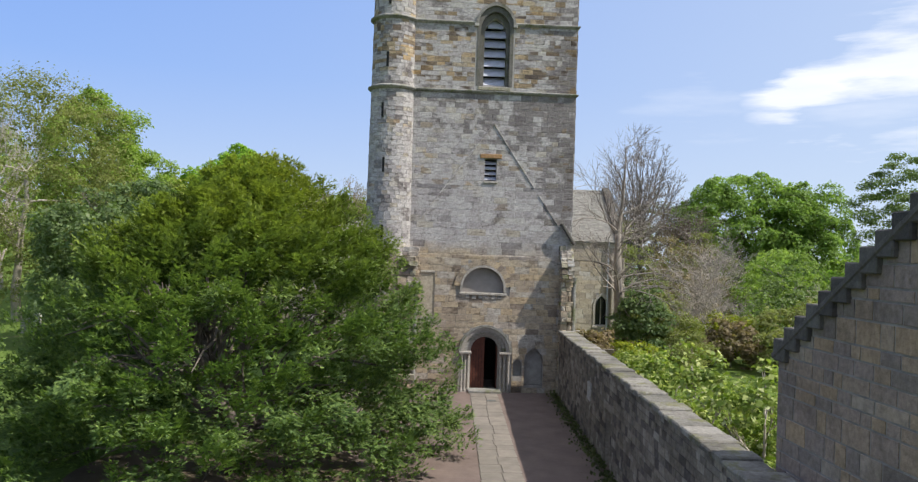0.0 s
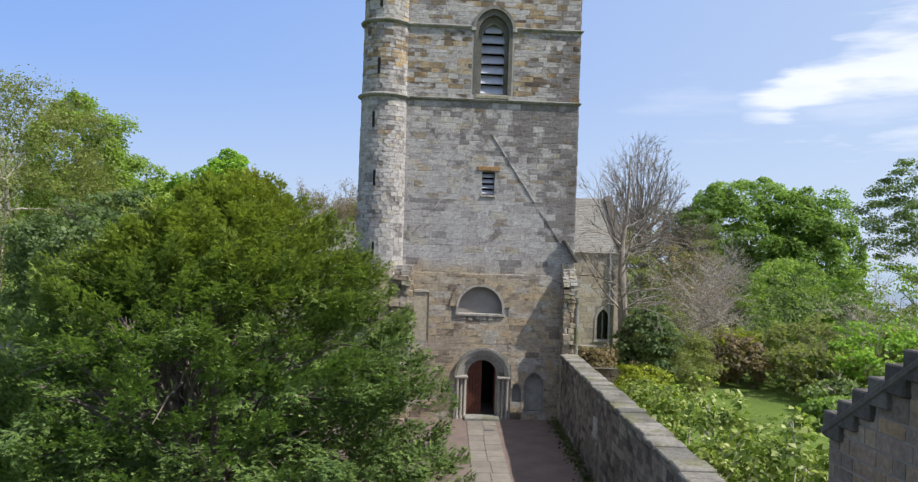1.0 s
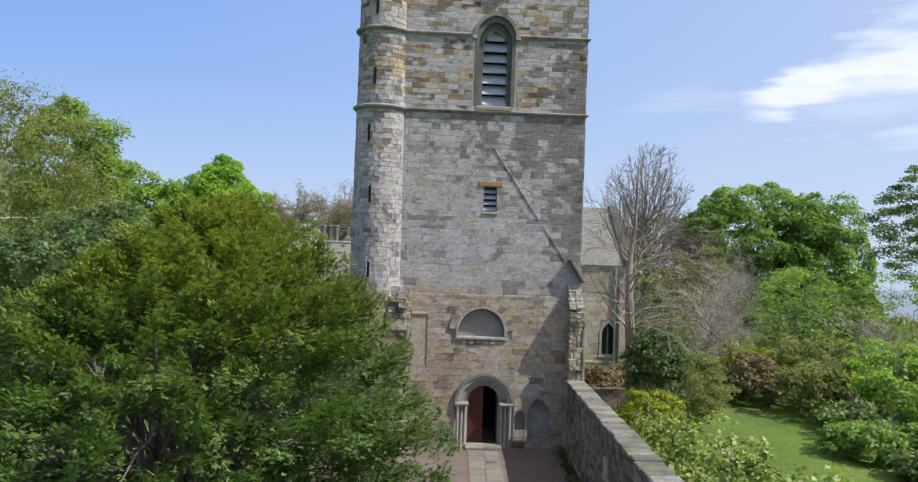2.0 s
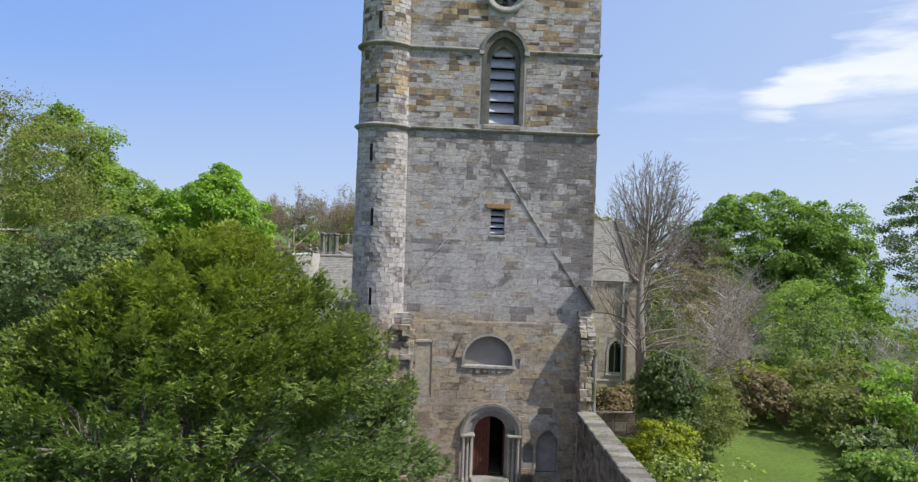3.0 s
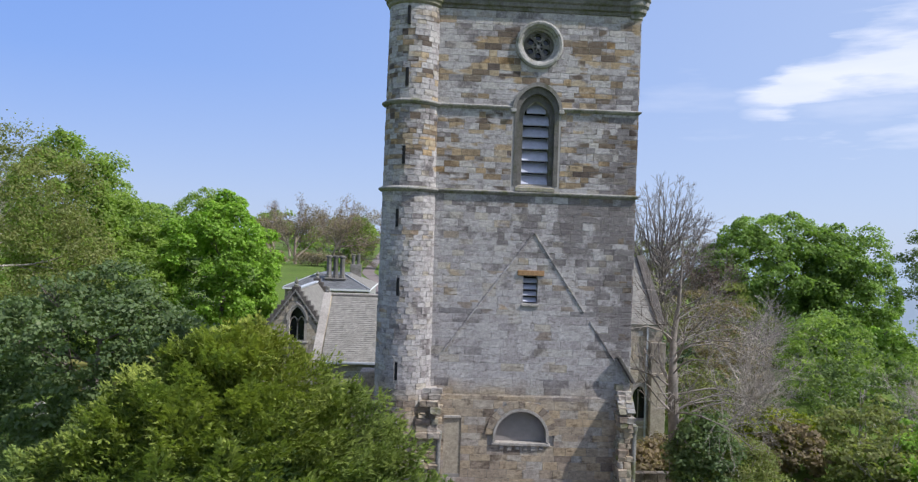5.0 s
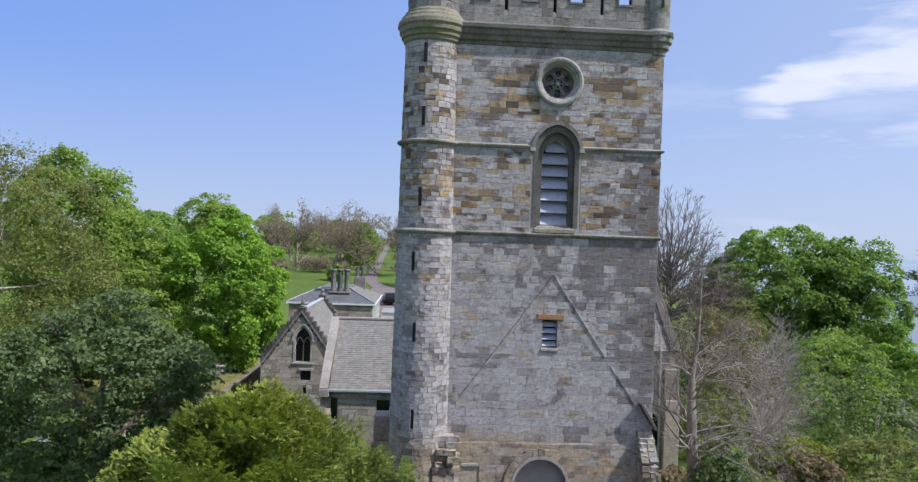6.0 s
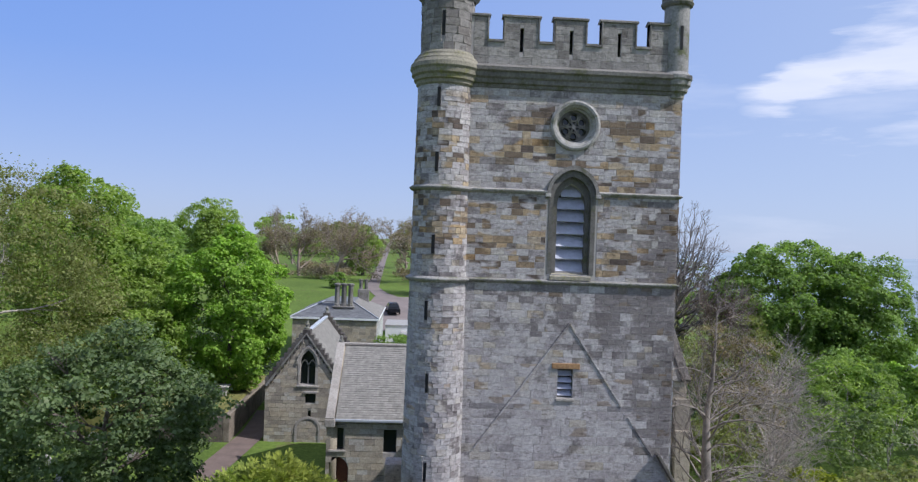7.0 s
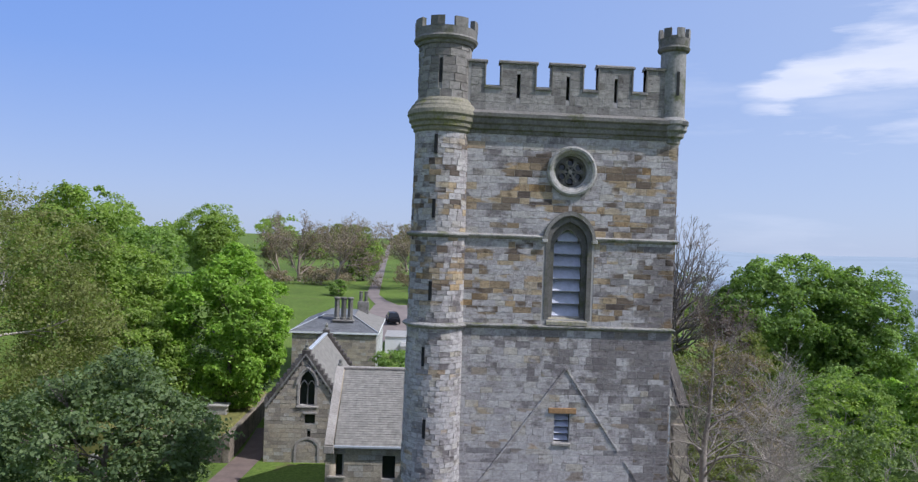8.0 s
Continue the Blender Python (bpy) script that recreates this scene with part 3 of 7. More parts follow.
def leaves_at(pos, out, rng, size, flat=0.5, shape=4, aspect=0.80):
    """Leaf blades at pos: each a folded six-cornered blade, lying across 'out' more or less. Returns verts, counts."""
    n = len(pos)
    nrm = out * flat + unit_vectors(rng, n) * (1 - flat)
    nrm /= np.linalg.norm(nrm, axis=1, keepdims=True) + 1e-9
    a = np.cross(nrm, unit_vectors(rng, n))
    a /= np.linalg.norm(a, axis=1, keepdims=True) + 1e-9
    b = np.cross(nrm, a)
    s = size * rng.uniform(0.6, 1.4, n)[:, None]
    t = [(-0.5, 0), (-0.15, 0.32), (0.2, 0.36), (0.55, 0.05), (0.25, -0.34), (-0.2, -0.3)] if shape == 6 else [(-0.5, 0), (0, 0.3), (0.5, 0), (0, -0.3)]
    rows = [pos + s * (a * u + b * v * aspect / 0.62 + nrm * (abs(v) * 0.35 - u * u * 0.25)) for u, v in t]
    return np.stack(rows, 1).reshape(-1, 3), np.full(n, len(t), dtype=np.int32)


def clump_points(rng, centres, radii, per, squash=0.6, shell=0.5):
    """Points gathered in domed clumps, and the way out of each."""
    k = len(centres)
    idx = np.repeat(np.arange(k), per)
    v = unit_vectors(rng, len(idx))
    v[:, 2] = np.where(v[:, 2] < -0.2, -v[:, 2] * 0.6, v[:, 2])
    r = rng.uniform(shell, 1.0, len(idx))[:, None] * radii[idx][:, None]
    p = centres[idx] + v * r * np.array([1, 1, squash])
    return p, v


def crown_centres(rng, n, c, r, jitter=0.12, low=-0.55, seed=0.0):
    """Clump centres over a lumpy ellipsoid, thicker towards the outside."""
    v = unit_vectors(rng, n * 2)
    v = v[v[:, 2] > low][:n]
    lump = 1 + 0.16 * np.sin(v[:, 0] * 5 + seed) * np.cos(v[:, 1] * 4.3 + seed * 2) + 0.10 * np.sin(v[:, 2] * 7 + seed * 3)
    k = rng.uniform(0.55, 1.0, len(v)) ** 0.5 * lump + rng.normal(0, jitter * 0.4, len(v))
    return np.array(c) + v * k[:, None] * np.array(r)


def leafy_tree(name, label, at, height, crown, mat, bark=BARK, seed=1, clumps=220, per=60, leaf=0.3, trunk=0.3, clump_r=(0.6, 1.2), group="",
               squash=0.55, bottom=0.3, category="tree", flat=0.55, limbs=7, shell=0.45):
    """Trunk, forking limbs and a crown of leaves in clumps. crown: (rx, ry); bottom: where the crown begins, as a share of height."""
    rng, rr = np.random.default_rng(seed), random.Random(seed)
    x, y, z = at
    e = root(name, label, category, group, at)
    zc = height * (1 + bottom) / 2
    rz = height * (1 - bottom) / 2
    segs = []
    p = Vector((0, 0, -0.3))
    r = trunk
    top = height * 0.62
    for i in range(5):
        q = Vector((rr.gauss(0, 0.12) * trunk * 3, rr.gauss(0, 0.12) * trunk * 3, top * (i + 1) / 5))
        segs.append((p, q, r, r * 0.82))
        p, r = q, r * 0.82
        if i > 0:
            for _ in range(max(1, limbs // 3)):
                a = rr.uniform(0, 6.283)
                d = Vector((math.cos(a), math.sin(a), rr.uniform(0.3, 0.9))).normalized()
                grow(segs, q, d, min(crown) * 0.42, r * 0.55, 2, rr, 0.55, 0.2, (2, 3), 0.15, 0.02)
    tube_part("trunk", segs, bark, e)
    cs = crown_centres(rng, clumps, (0, 0, zc), (crown[0], crown[1], rz), low=-0.95 if bottom < 0.1 else -0.55, seed=seed)
    p, v = clump_points(rng, cs, rng.uniform(*clump_r, len(cs)), per, squash, shell)
    vs, ct = leaves_at(p, v + np.array([0, 0, 0.6]), rng, leaf, flat)
    soup("crown", vs, ct, mat, e)
    return e


def lobed_tree(name, label, at, height, crown, mat, seed, lobes=90, per=480, leaf=0.24, lobe_r=(1.0, 1.7), bottom=0.18, trunk=0.4, bark=BARK, group="", squash=0.85, droop=0.55, limbs=6, loose=0.2,
               category="tree", power=1.0):
    """A full crown of domed lobes, each a lumpy shell of leaves open below, on forking limbs."""
    rng, rr = np.random.default_rng(seed), random.Random(seed)
    e = root(name, label, category, group, at)
    zc, rz = height * (1 + bottom) / 2, height * (1 - bottom) / 2
    mean = (lobe_r[0] + lobe_r[1]) / 2
    k = np.arange(lobes) + 0.5
    vz = 1 - 2 * k / lobes
    az = k * 2.39996 + rng.normal(0, 0.25, lobes)
    flat = np.sqrt(1 - vz * vz) ** power
    v = np.stack([flat * np.cos(az), flat * np.sin(az), vz], 1)
    big = 1 + 0.10 * np.sin(az * 3 + seed) + 0.08 * np.sin(vz * 6 + seed * 2)
    depth = np.where(rng.uniform(0, 1, lobes) < 0.25, rng.uniform(0.5, 0.8, lobes), 1.0) * big
    cs = np.array((0, 0, zc)) + v * depth[:, None] * (np.array((crown[0], crown[1], rz)) - np.array((mean, mean, mean * squash)) * 0.75)
    segs = []
    p, r, top = Vector((0, 0, -0.3)), trunk, height * 0.6
    for i in range(5):
        q = Vector((rr.gauss(0, 0.1) * trunk * 3, rr.gauss(0, 0.1) * trunk * 3, top * (i + 1) / 5))
        segs.append((p, q, r, r * 0.82))
        p, r = q, r * 0.82
        if i > 0:
            for _ in range(max(1, limbs // 3)):
                a = rr.uniform(0, 6.283)
                grow(segs, q, Vector((math.cos(a), math.sin(a), rr.uniform(0.3, 0.9))).normalized(), min(crown) * 0.42, r * 0.5, 2, rr, 0.55, 0.2, (2, 3), 0.15, 0.02)
    tube_part("trunk", segs, bark, e)
    idx = np.repeat(np.arange(lobes), per)
    u = unit_vectors(rng, len(idx))
    u[:, 2] = np.where(u[:, 2] < -droop, -u[:, 2] * 0.5, u[:, 2])
    u = u + v[idx] * 0.45
    u /= np.linalg.norm(u, axis=1, keepdims=True)
    rad = rng.uniform(*lobe_r, lobes)[idx]
    ph = rng.uniform(0, 6.283, lobes)[idx]
    lump = 1 + 0.17 * np.sin(u[:, 0] * 6 + ph) * np.cos(u[:, 1] * 6 + ph * 2) + 0.10 * np.sin(u[:, 2] * 11 + u[:, 0] * 7 + ph * 3)
    pos = cs[idx] + u * (rad * lump * (1 - np.abs(rng.normal(0, loose, len(idx)))))[:, None] * np.array([1, 1, squash])
    vs, ct = leaves_at(pos, u * 0.6 + np.array([0, 0, 0.7]), rng, leaf, 0.55)
    soup("crown", vs, ct, mat, e)
    return e


def dome_tree(name, label, at, height, wide, low, seed, bark, limbs=70):
    """A leafless tree whose limbs fan from the stem and end on a dome."""
    rr = random.Random(seed)
    e = root(name, label, "tree", at=at)
    stem, thin = [], []
    p, r = Vector((0, 0, -0.3)), wide * 0.09
    for i in range(6):
        q = Vector((rr.gauss(0, 0.12), rr.gauss(0, 0.12), height * 0.62 * (i + 1) / 6))
        stem.append((p, q, r, r * 0.8))
        p, r = q, r * 0.8
    for k in range(limbs):
        az, v = k * 2.39996 + rr.uniform(-0.2, 0.2), (k + 0.5) / limbs
        ring = math.sqrt(1 - v * v) * wide * rr.uniform(0.78, 1.0)
        end = Vector((math.cos(az) * ring, math.sin(az) * ring, low + (height - low) * v * rr.uniform(0.92, 1.0)))
        foot = Vector((0, 0, min(height * 0.6, max(height * 0.15, end.z * rr.uniform(0.45, 0.75)))))
        knee = foot.lerp(end, 0.5) + Vector((end.x * 0.22, end.y * 0.22, -0.12 * (end - foot).length))
        last, rad = foot, wide * 0.030
        for j in range(1, 6):
            t = j / 5
            q = foot * (1 - t) ** 2 + knee * 2 * t * (1 - t) + end * t * t + Vector((rr.gauss(0, 0.1), rr.gauss(0, 0.1), rr.gauss(0, 0.1)))
            thin.append((last, q, rad, rad * 0.72))
            d = (q - last).normalized()
            if j > 1:
                for _ in range(2):
                    side = (d + Vector((rr.gauss(0, 0.45), rr.gauss(0, 0.45), rr.gauss(0.1, 0.4)))).normalized()
                    grow(thin, q, side, wide * 0.16, max(0.02, rad * 0.4), 2, rr, 0.6, 0.1, (2, 2), 0.14, 0.02, 0.7)
            last, rad = q, max(0.022, rad * 0.72)
    tube_part("trunk", stem, bark, e)
    tagged(tube_part("twig_mass", thin, bark, e, "fine leafless twigs", 3), kind="stuff")
    return e


def arching_tree(at, seed):
    """A leafless tree: a forked stem, rising leaders, and long side limbs that arch over and hang."""
    rr = random.Random(seed)
    e = root("walnut_tree", "leafless pale grey tree beside the tower with arching twigs", "tree", at=at)
    segs = []
    base, fork = Vector((0.25, 0, -0.4)), Vector((-0.1, 0, 6.3))
    stem = [base, Vector((0.15, 0, 2.2)), Vector((0.0, 0, 4.4)), fork, Vector((-0.1, 0.1, 8.0)), Vector((0.1, 0.1, 9.6)), Vector((0.15, 0, 11.2)), Vector((0.2, 0.1, 12.6))]
    rads = [0.33, 0.28, 0.24, 0.20, 0.14, 0.09, 0.05, 0.02]
    for i in range(len(stem) - 1):
        segs.append((stem[i], stem[i + 1], rads[i], rads[i + 1]))
    thin = []
    for i in range(2, 7):
        for _ in range(4):
            a = rr.uniform(0, 6.283)
            p = stem[i].lerp(stem[i + 1], rr.random())
            grow(thin, p, Vector((math.cos(a), math.sin(a), rr.uniform(0.4, 1.2))).normalized(), rr.uniform(1.4, 2.0) * (1.35 - i * 0.15), max(0.014, rads[i] * 0.32), 3, rr, 0.75, 0.08, (2, 4), 0.15, 0.008, 0.72)
    for k in range(15):
        a = rr.choice([rr.uniform(-1.1, 0.9), rr.uniform(-1.1, 0.9), rr.uniform(0, 6.283)])
        i = rr.choice([1, 2, 2, 3, 3, 4])
        p = stem[i].lerp(stem[i + 1], rr.random())
        d = Vector((math.cos(a), math.sin(a), rr.uniform(0.5, 1.0))).normalized()
        r, step = rads[i] * 0.26, rr.uniform(0.75, 1.05)
        n = rr.randint(5, 8)
        for j in range(n):
            d = (d + Vector((rr.gauss(0, 0.10), rr.gauss(0, 0.10), -0.22 + rr.gauss(0, 0.05)))).normalized()
            q = p + d * step
            if q.z < 0.6:
                break
            thin.append((p, q, r, r * 0.8))
            p, r = q, max(0.009, r * 0.8)
            for _ in range(2):
                side = (d * 0.6 + Vector((rr.gauss(0, 0.6), rr.gauss(0, 0.6), rr.gauss(0.1, 0.5)))).normalized()
                grow(thin, p, side, rr.uniform(0.6, 1.1), max(0.010, r * 0.5), 2, rr, 0.6, -0.15, (1, 3), 0.16, 0.008, 0.75)
    tube_part("trunk", segs, BARKGREY, e)
    tagged(tube_part("twig_mass", thin, BARKGREY, e, "fine arching leafless twigs", 3), kind="stuff")
    return e


def bare_tree(name, label, at, height, seed, bark=BARKPALE, trunk=0.25, spread=0.5, levels=5, buds=None, group="", kids=(2, 4), up=0.25, first=0.28, fine_r=0.014):
    rng, rr = np.random.default_rng(seed), random.Random(seed)
    e = root(name, label, "tree", group, at)
    segs, tips = [], []
    grow(segs, Vector((0, 0, -0.3)), Vector((0.03, 0, 1)), height * first, trunk, levels, rr, spread, up, kids, 0.12, fine_r, 0.70, tips)
    top = max(q.z for _, q, _, _ in segs)
    k = height / top
    big = [s for s in segs if s[2] > trunk * 0.28]
    fine = [s for s in segs if s[2] <= trunk * 0.28]
    sc = lambda ss: [(p * k, q * k, a, b) for p, q, a, b in ss]
    tube_part("trunk", sc(big), bark, e)
    tagged(tube_part("twig_mass", sc(fine), bark, e, "fine leafless twigs", 3), kind="stuff")
    if buds:
        mat, size, n = buds
        ps = np.array([tuple(q * k) for q, _ in tips])
        ps = ps[rng.integers(0, len(ps), n)] + rng.normal(0, 0.3, (n, 3))
        vs, ct = leaves_at(ps, unit_vectors(rng, n), rng, size, 0.2, 4)
        soup("crown", vs, ct, mat, e)
    return e


# ---------- the tower ----------
XL, XR, YB = -3.65, 3.73, 7.2          # front wall's ends, back of the tower
SC2, SC1, COR = 13.55, 16.67, 20.25    # string courses, foot of the cornice
TX, TY = -4.55, 0.42                   # stair turret's axis
rr = random.Random(11)
tower = root("church_tower", "tall weathered grey and ochre sandstone church tower with battlements", "tower")

win_out, win_in = lancet(0.0, 0.70, 13.85, 16.45, 17.30), lancet(0.02, 0.50, 13.95, 16.30, 17.02)
slit = [(-0.30, 9.55), (0.24, 9.55), (0.24, 10.55), (-0.30, 10.55)]
ring = [(math.cos(a) * 0.80, 19.05 + math.sin(a) * 0.80) for a in np.linspace(0, 2 * math.pi, 33)[:-1]]
ring_in = [(math.cos(a) * 0.56, 19.05 + math.sin(a) * 0.56) for a in np.linspace(0, 2 * math.pi, 33)[:-1]]
door_out, door_in = lancet(0.0, 1.0, -0.05, 1.80, 2.72), lancet(-0.02, 0.63, -0.05, 1.82, 2.47)
niche = lancet(-0.21, 0.97, 4.47, 4.72, 5.66)
panel_l = [(-3.02, 3.30), (-2.40, 3.30), (-2.40, 5.32), (-3.02, 5.32)]
blind_a, blind_b = lancet(1.46, 0.20, 0.75, 1.20, 1.52), lancet(2.2, 0.42, 0.35, 1.45, 2.02)

full = [(XL - 0.3, -0.3), (XR, -0.3), (XR, COR + 0.1), (XL - 0.3, COR + 0.1)]
part("wall_front", slab_shape(full, [win_out, slit, ring, door_out, niche, panel_l, blind_a, blind_b], 0.0, 0.26), MORTAR, tower)
part("wall_core", slab_shape(full, [win_in, slit, ring_in, door_in], 0.26, 1.1), MORTAR, tower)
part("wall_side", boxes((XR - 1.0, XR - 0.002, 1.1, YB, -0.3, COR + 0.1)), MORTAR, tower)
part("wall_side", boxes((XL - 0.3, XL + 0.7, 1.1, YB, -0.3, COR + 0.1)), MORTAR, tower)
part("wall_back", boxes((XL + 0.7, XR - 1.0, YB - 1.0, YB, -0.3, COR + 0.1)), MORTAR, tower)
part("roof_deck", boxes((XL, XR - 0.1, 0.3, YB - 0.3, 20.5, 21.2)), LEAD, tower)
part("infill", boxes((-0.21 - 1.0, -0.21 + 1.0, 0.18, 0.255, 4.4, 5.7)), INFILL, tower, "smooth rendered filling of the blocked arch")
part("belfry_floor", boxes((XL + 0.7, XR - 1.0, 1.1, YB - 1.0, 12.6, 12.8)), DARK, tower)
part("inner_floor", boxes((XL + 0.7, XR - 1.0, 1.1, YB - 1.0, -0.2, 0.02)), SLAB, tower)


def at_front(y):
    return lambda u, z: Matrix.Translation((u, y, z))


holes = [lancet(0.0, 0.90, 13.6, 16.60, 17.62), [(-0.30, 9.5), (0.24, 9.5), (0.24, 10.58), (-0.30, 10.58)],
         [(x * 1.07, 19.05 + (z - 19.05) * 1.07) for x, z in ring],
         lancet(0.0, 1.2, -0.05, 1.78, 2.9), lancet(-0.21, 1.22, 4.30, 4.72, 5.92), panel_l, blind_a, blind_b]
blocks = courses(XL - 0.1, XR, 0.0, 6.15, rr, (0.20, 0.32), (0.30, 0.8), holes)
face_stones(tower, "stone", blocks, at_front(-0.05), TOWER, rr, 0.014)
part("offset", sweep([(XL - 0.1, 0, 0, -1), (XR, 0, 0, -1)], [(0.0, 5.95), (0.055, 5.95), (0.05, 6.04), (0.0, 6.22)]), TOWER, tower)
part("backing", slab_shape([(XL - 0.1, -0.1), (XR, -0.1), (XR, 5.97), (XL - 0.1, 5.97)],
                           [lancet(0.0, 1.2, -0.05, 1.78, 2.9), lancet(-0.21, 1.22, 4.30, 4.72, 5.92), panel_l, blind_a, blind_b], -0.05, 0.004), MORTAR, tower)
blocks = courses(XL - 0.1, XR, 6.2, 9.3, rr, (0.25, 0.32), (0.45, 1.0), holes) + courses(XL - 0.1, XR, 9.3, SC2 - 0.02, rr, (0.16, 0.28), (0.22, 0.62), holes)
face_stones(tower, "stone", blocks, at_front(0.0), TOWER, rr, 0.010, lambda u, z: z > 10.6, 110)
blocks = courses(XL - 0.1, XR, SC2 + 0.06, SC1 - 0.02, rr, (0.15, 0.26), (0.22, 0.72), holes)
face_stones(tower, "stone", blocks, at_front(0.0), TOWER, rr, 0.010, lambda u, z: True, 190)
blocks = courses(XL - 0.1, XR, SC1 + 0.06, COR, rr, (0.16, 0.28), (0.26, 0.8), holes)
face_stones(tower, "stone", blocks, at_front(0.0), TOWER, rr, 0.010)
# plainer side and back faces
side = courses(0.0, YB, 0.0, COR, rr, (0.26, 0.38), (0.4, 0.9))
face_stones(tower, "stone", side, lambda u, z: Matrix.Translation((XR - 0.002, u, z)) @ Matrix.Rotation(math.pi / 2, 4, "Z"), TOWER, rr, 0.05)
side = courses(1.5, YB, 0.0, COR, rr, (0.26, 0.38), (0.4, 0.9))
face_stones(tower, "stone", side, lambda u, z: Matrix.Translation((XL - 0.3, u, z)) @ Matrix.Rotation(-math.pi / 2, 4, "Z"), TOWER, rr, 0.05)

# string courses and cornice, returned round the corner
for z in (SC2, SC1):
    prof = [(0.0, z - 0.07), (0.06, z - 0.05), (0.13, z + 0.01), (0.14, z + 0.05), (0.03, z + 0.10), (0.0, z + 0.11)]
    runs = [[(XL + 0.05, 0, 0, -1), (XR, 0, 1, -1), (XR, YB, 1, 0)]] if z == SC2 else \
        [[(XL + 0.05, 0, 0, -1), (-0.88, 0, 0, -1)], [(0.88, 0, 0, -1), (XR, 0, 1, -1), (XR, YB, 1, 0)]]
    for run in runs:
        part("string_course", sweep(run, prof), TRIM, tower)
    r0 = 1.0 if z == SC1 else 1.03
    part("turret_band", lathe([(r0, z - 0.09), (r0 + 0.08, z - 0.06), (r0 + 0.15, z), (r0 + 0.15, z + 0.04), (r0 + 0.02, z + 0.11)], TX, TY, 48), TRIM, tower)
cprof = [(-0.3, 20.22), (0.05, 20.25), (0.07, 20.36), (0.14, 20.40), (0.15, 20.54), (0.22, 20.60), (0.24, 20.74), (0.33, 20.80), (0.34, 20.92), (0.05, 21.06), (-0.3, 21.06)]
part("cornice", sweep([(XL - 0.2, 0, 0, -1), (XR - 0.1, 0, 1, -1), (XR - 0.1, YB, 1, 1), (XL - 0.1, YB, -1, 1), (XL - 0.1, 1.2, -1, 0)], cprof), DARKTRIM, tower, "stepped moulded cornice with lichen")

# battlements on four sides
gaps = [(-3.13, -2.62), (-1.36, -0.85), (0.31, 0.81), (2.06, 2.52)]
outline = [(XL - 0.1, 21.0), (XR - 0.1, 21.0), (XR - 0.1, 22.72)]
for a, b in reversed(gaps):
    outline += [(b, 22.72), (b, 21.84), (a, 21.84), (a, 22.72)]
outline += [(XL - 0.1, 22.72)]
loops = [[(c - 0.065, 21.52), (c + 0.065, 21.52), (c + 0.065, 22.36), (c - 0.065, 22.36)] for c in (-1.98, -0.24, 1.46)]
part("parapet", slab_shape(outline, loops, -0.02, 0.30), MORTAR, tower)
part("parapet", slab_shape(outline, [], YB - 0.32, YB), TRIM, tower)
for c in (-1.98, -0.24, 1.46):
    part("loop_back", boxes((c - 0.12, c + 0.12, 0.30, 0.34, 21.4, 22.5)), DARK, tower)
crenels = [[(a - 0.02, 21.82), (b + 0.02, 21.82), (b + 0.02, 23), (a - 0.02, 23)] for a, b in gaps]
blocks = courses(XL, XR - 0.1, 21.02, 22.70, rr, (0.26, 0.34), (0.35, 0.8), crenels + loops)
face_stones(tower, "stone", blocks, at_front(-0.02), TOWER, rr, 0.012)
edges = [XL - 0.1] + [x for g in gaps for x in g] + [XR - 0.1]
cop = [(-0.09, 0.0), (0.37, 0.0), (0.37, 0.06), (0.14, 0.15), (-0.09, 0.06)]


def coping(x0, x1, z, y0=0.0):
    bm = bmesh.new()
    rows = [[bm.verts.new((x, y0 + y, z + h)) for y, h in cop] for x in (x0, x1)]
    for i in range(5):
        bm.faces.new((rows[0][i], rows[0][(i + 1) % 5], rows[1][(i + 1) % 5], rows[1][i]))
    for r in rows:
        bm.faces.new(r)
    return bm


for i in range(0, len(edges), 2):
    part("merlon_coping", coping(edges[i] - 0.05, edges[i + 1] + 0.05, 22.71), DARKTRIM, tower)
    part("merlon_coping", coping(edges[i] - 0.05, edges[i + 1] + 0.05, 22.71, YB - 0.32), DARKTRIM, tower)
for a, b in gaps:
    part("crenel_sill", coping(a - 0.05, b + 0.05, 21.83), DARKTRIM, tower)
    for x in (a, b):
        s = -1 if x == a else 1
        part("crenel_edge", boxes((x - 0.055 * (1 - s) / 2 * 1.0 - 0.0, x + 0.055 * (1 + s) / 2, -0.075, 0.33, 21.9, 22.72), bevel=0.008), DARKTRIM, tower)
for x in (XL - 0.05, XR - 0.42):
    part("parapet", boxes((x, x + 0.32, 0.3, YB - 0.32, 21.0, 21.9), *[(x, x + 0.32, y, y + 1.15, 21.9, 22.2) for y in (0.9, 2.7, 4.5)]), TRIM, tower)

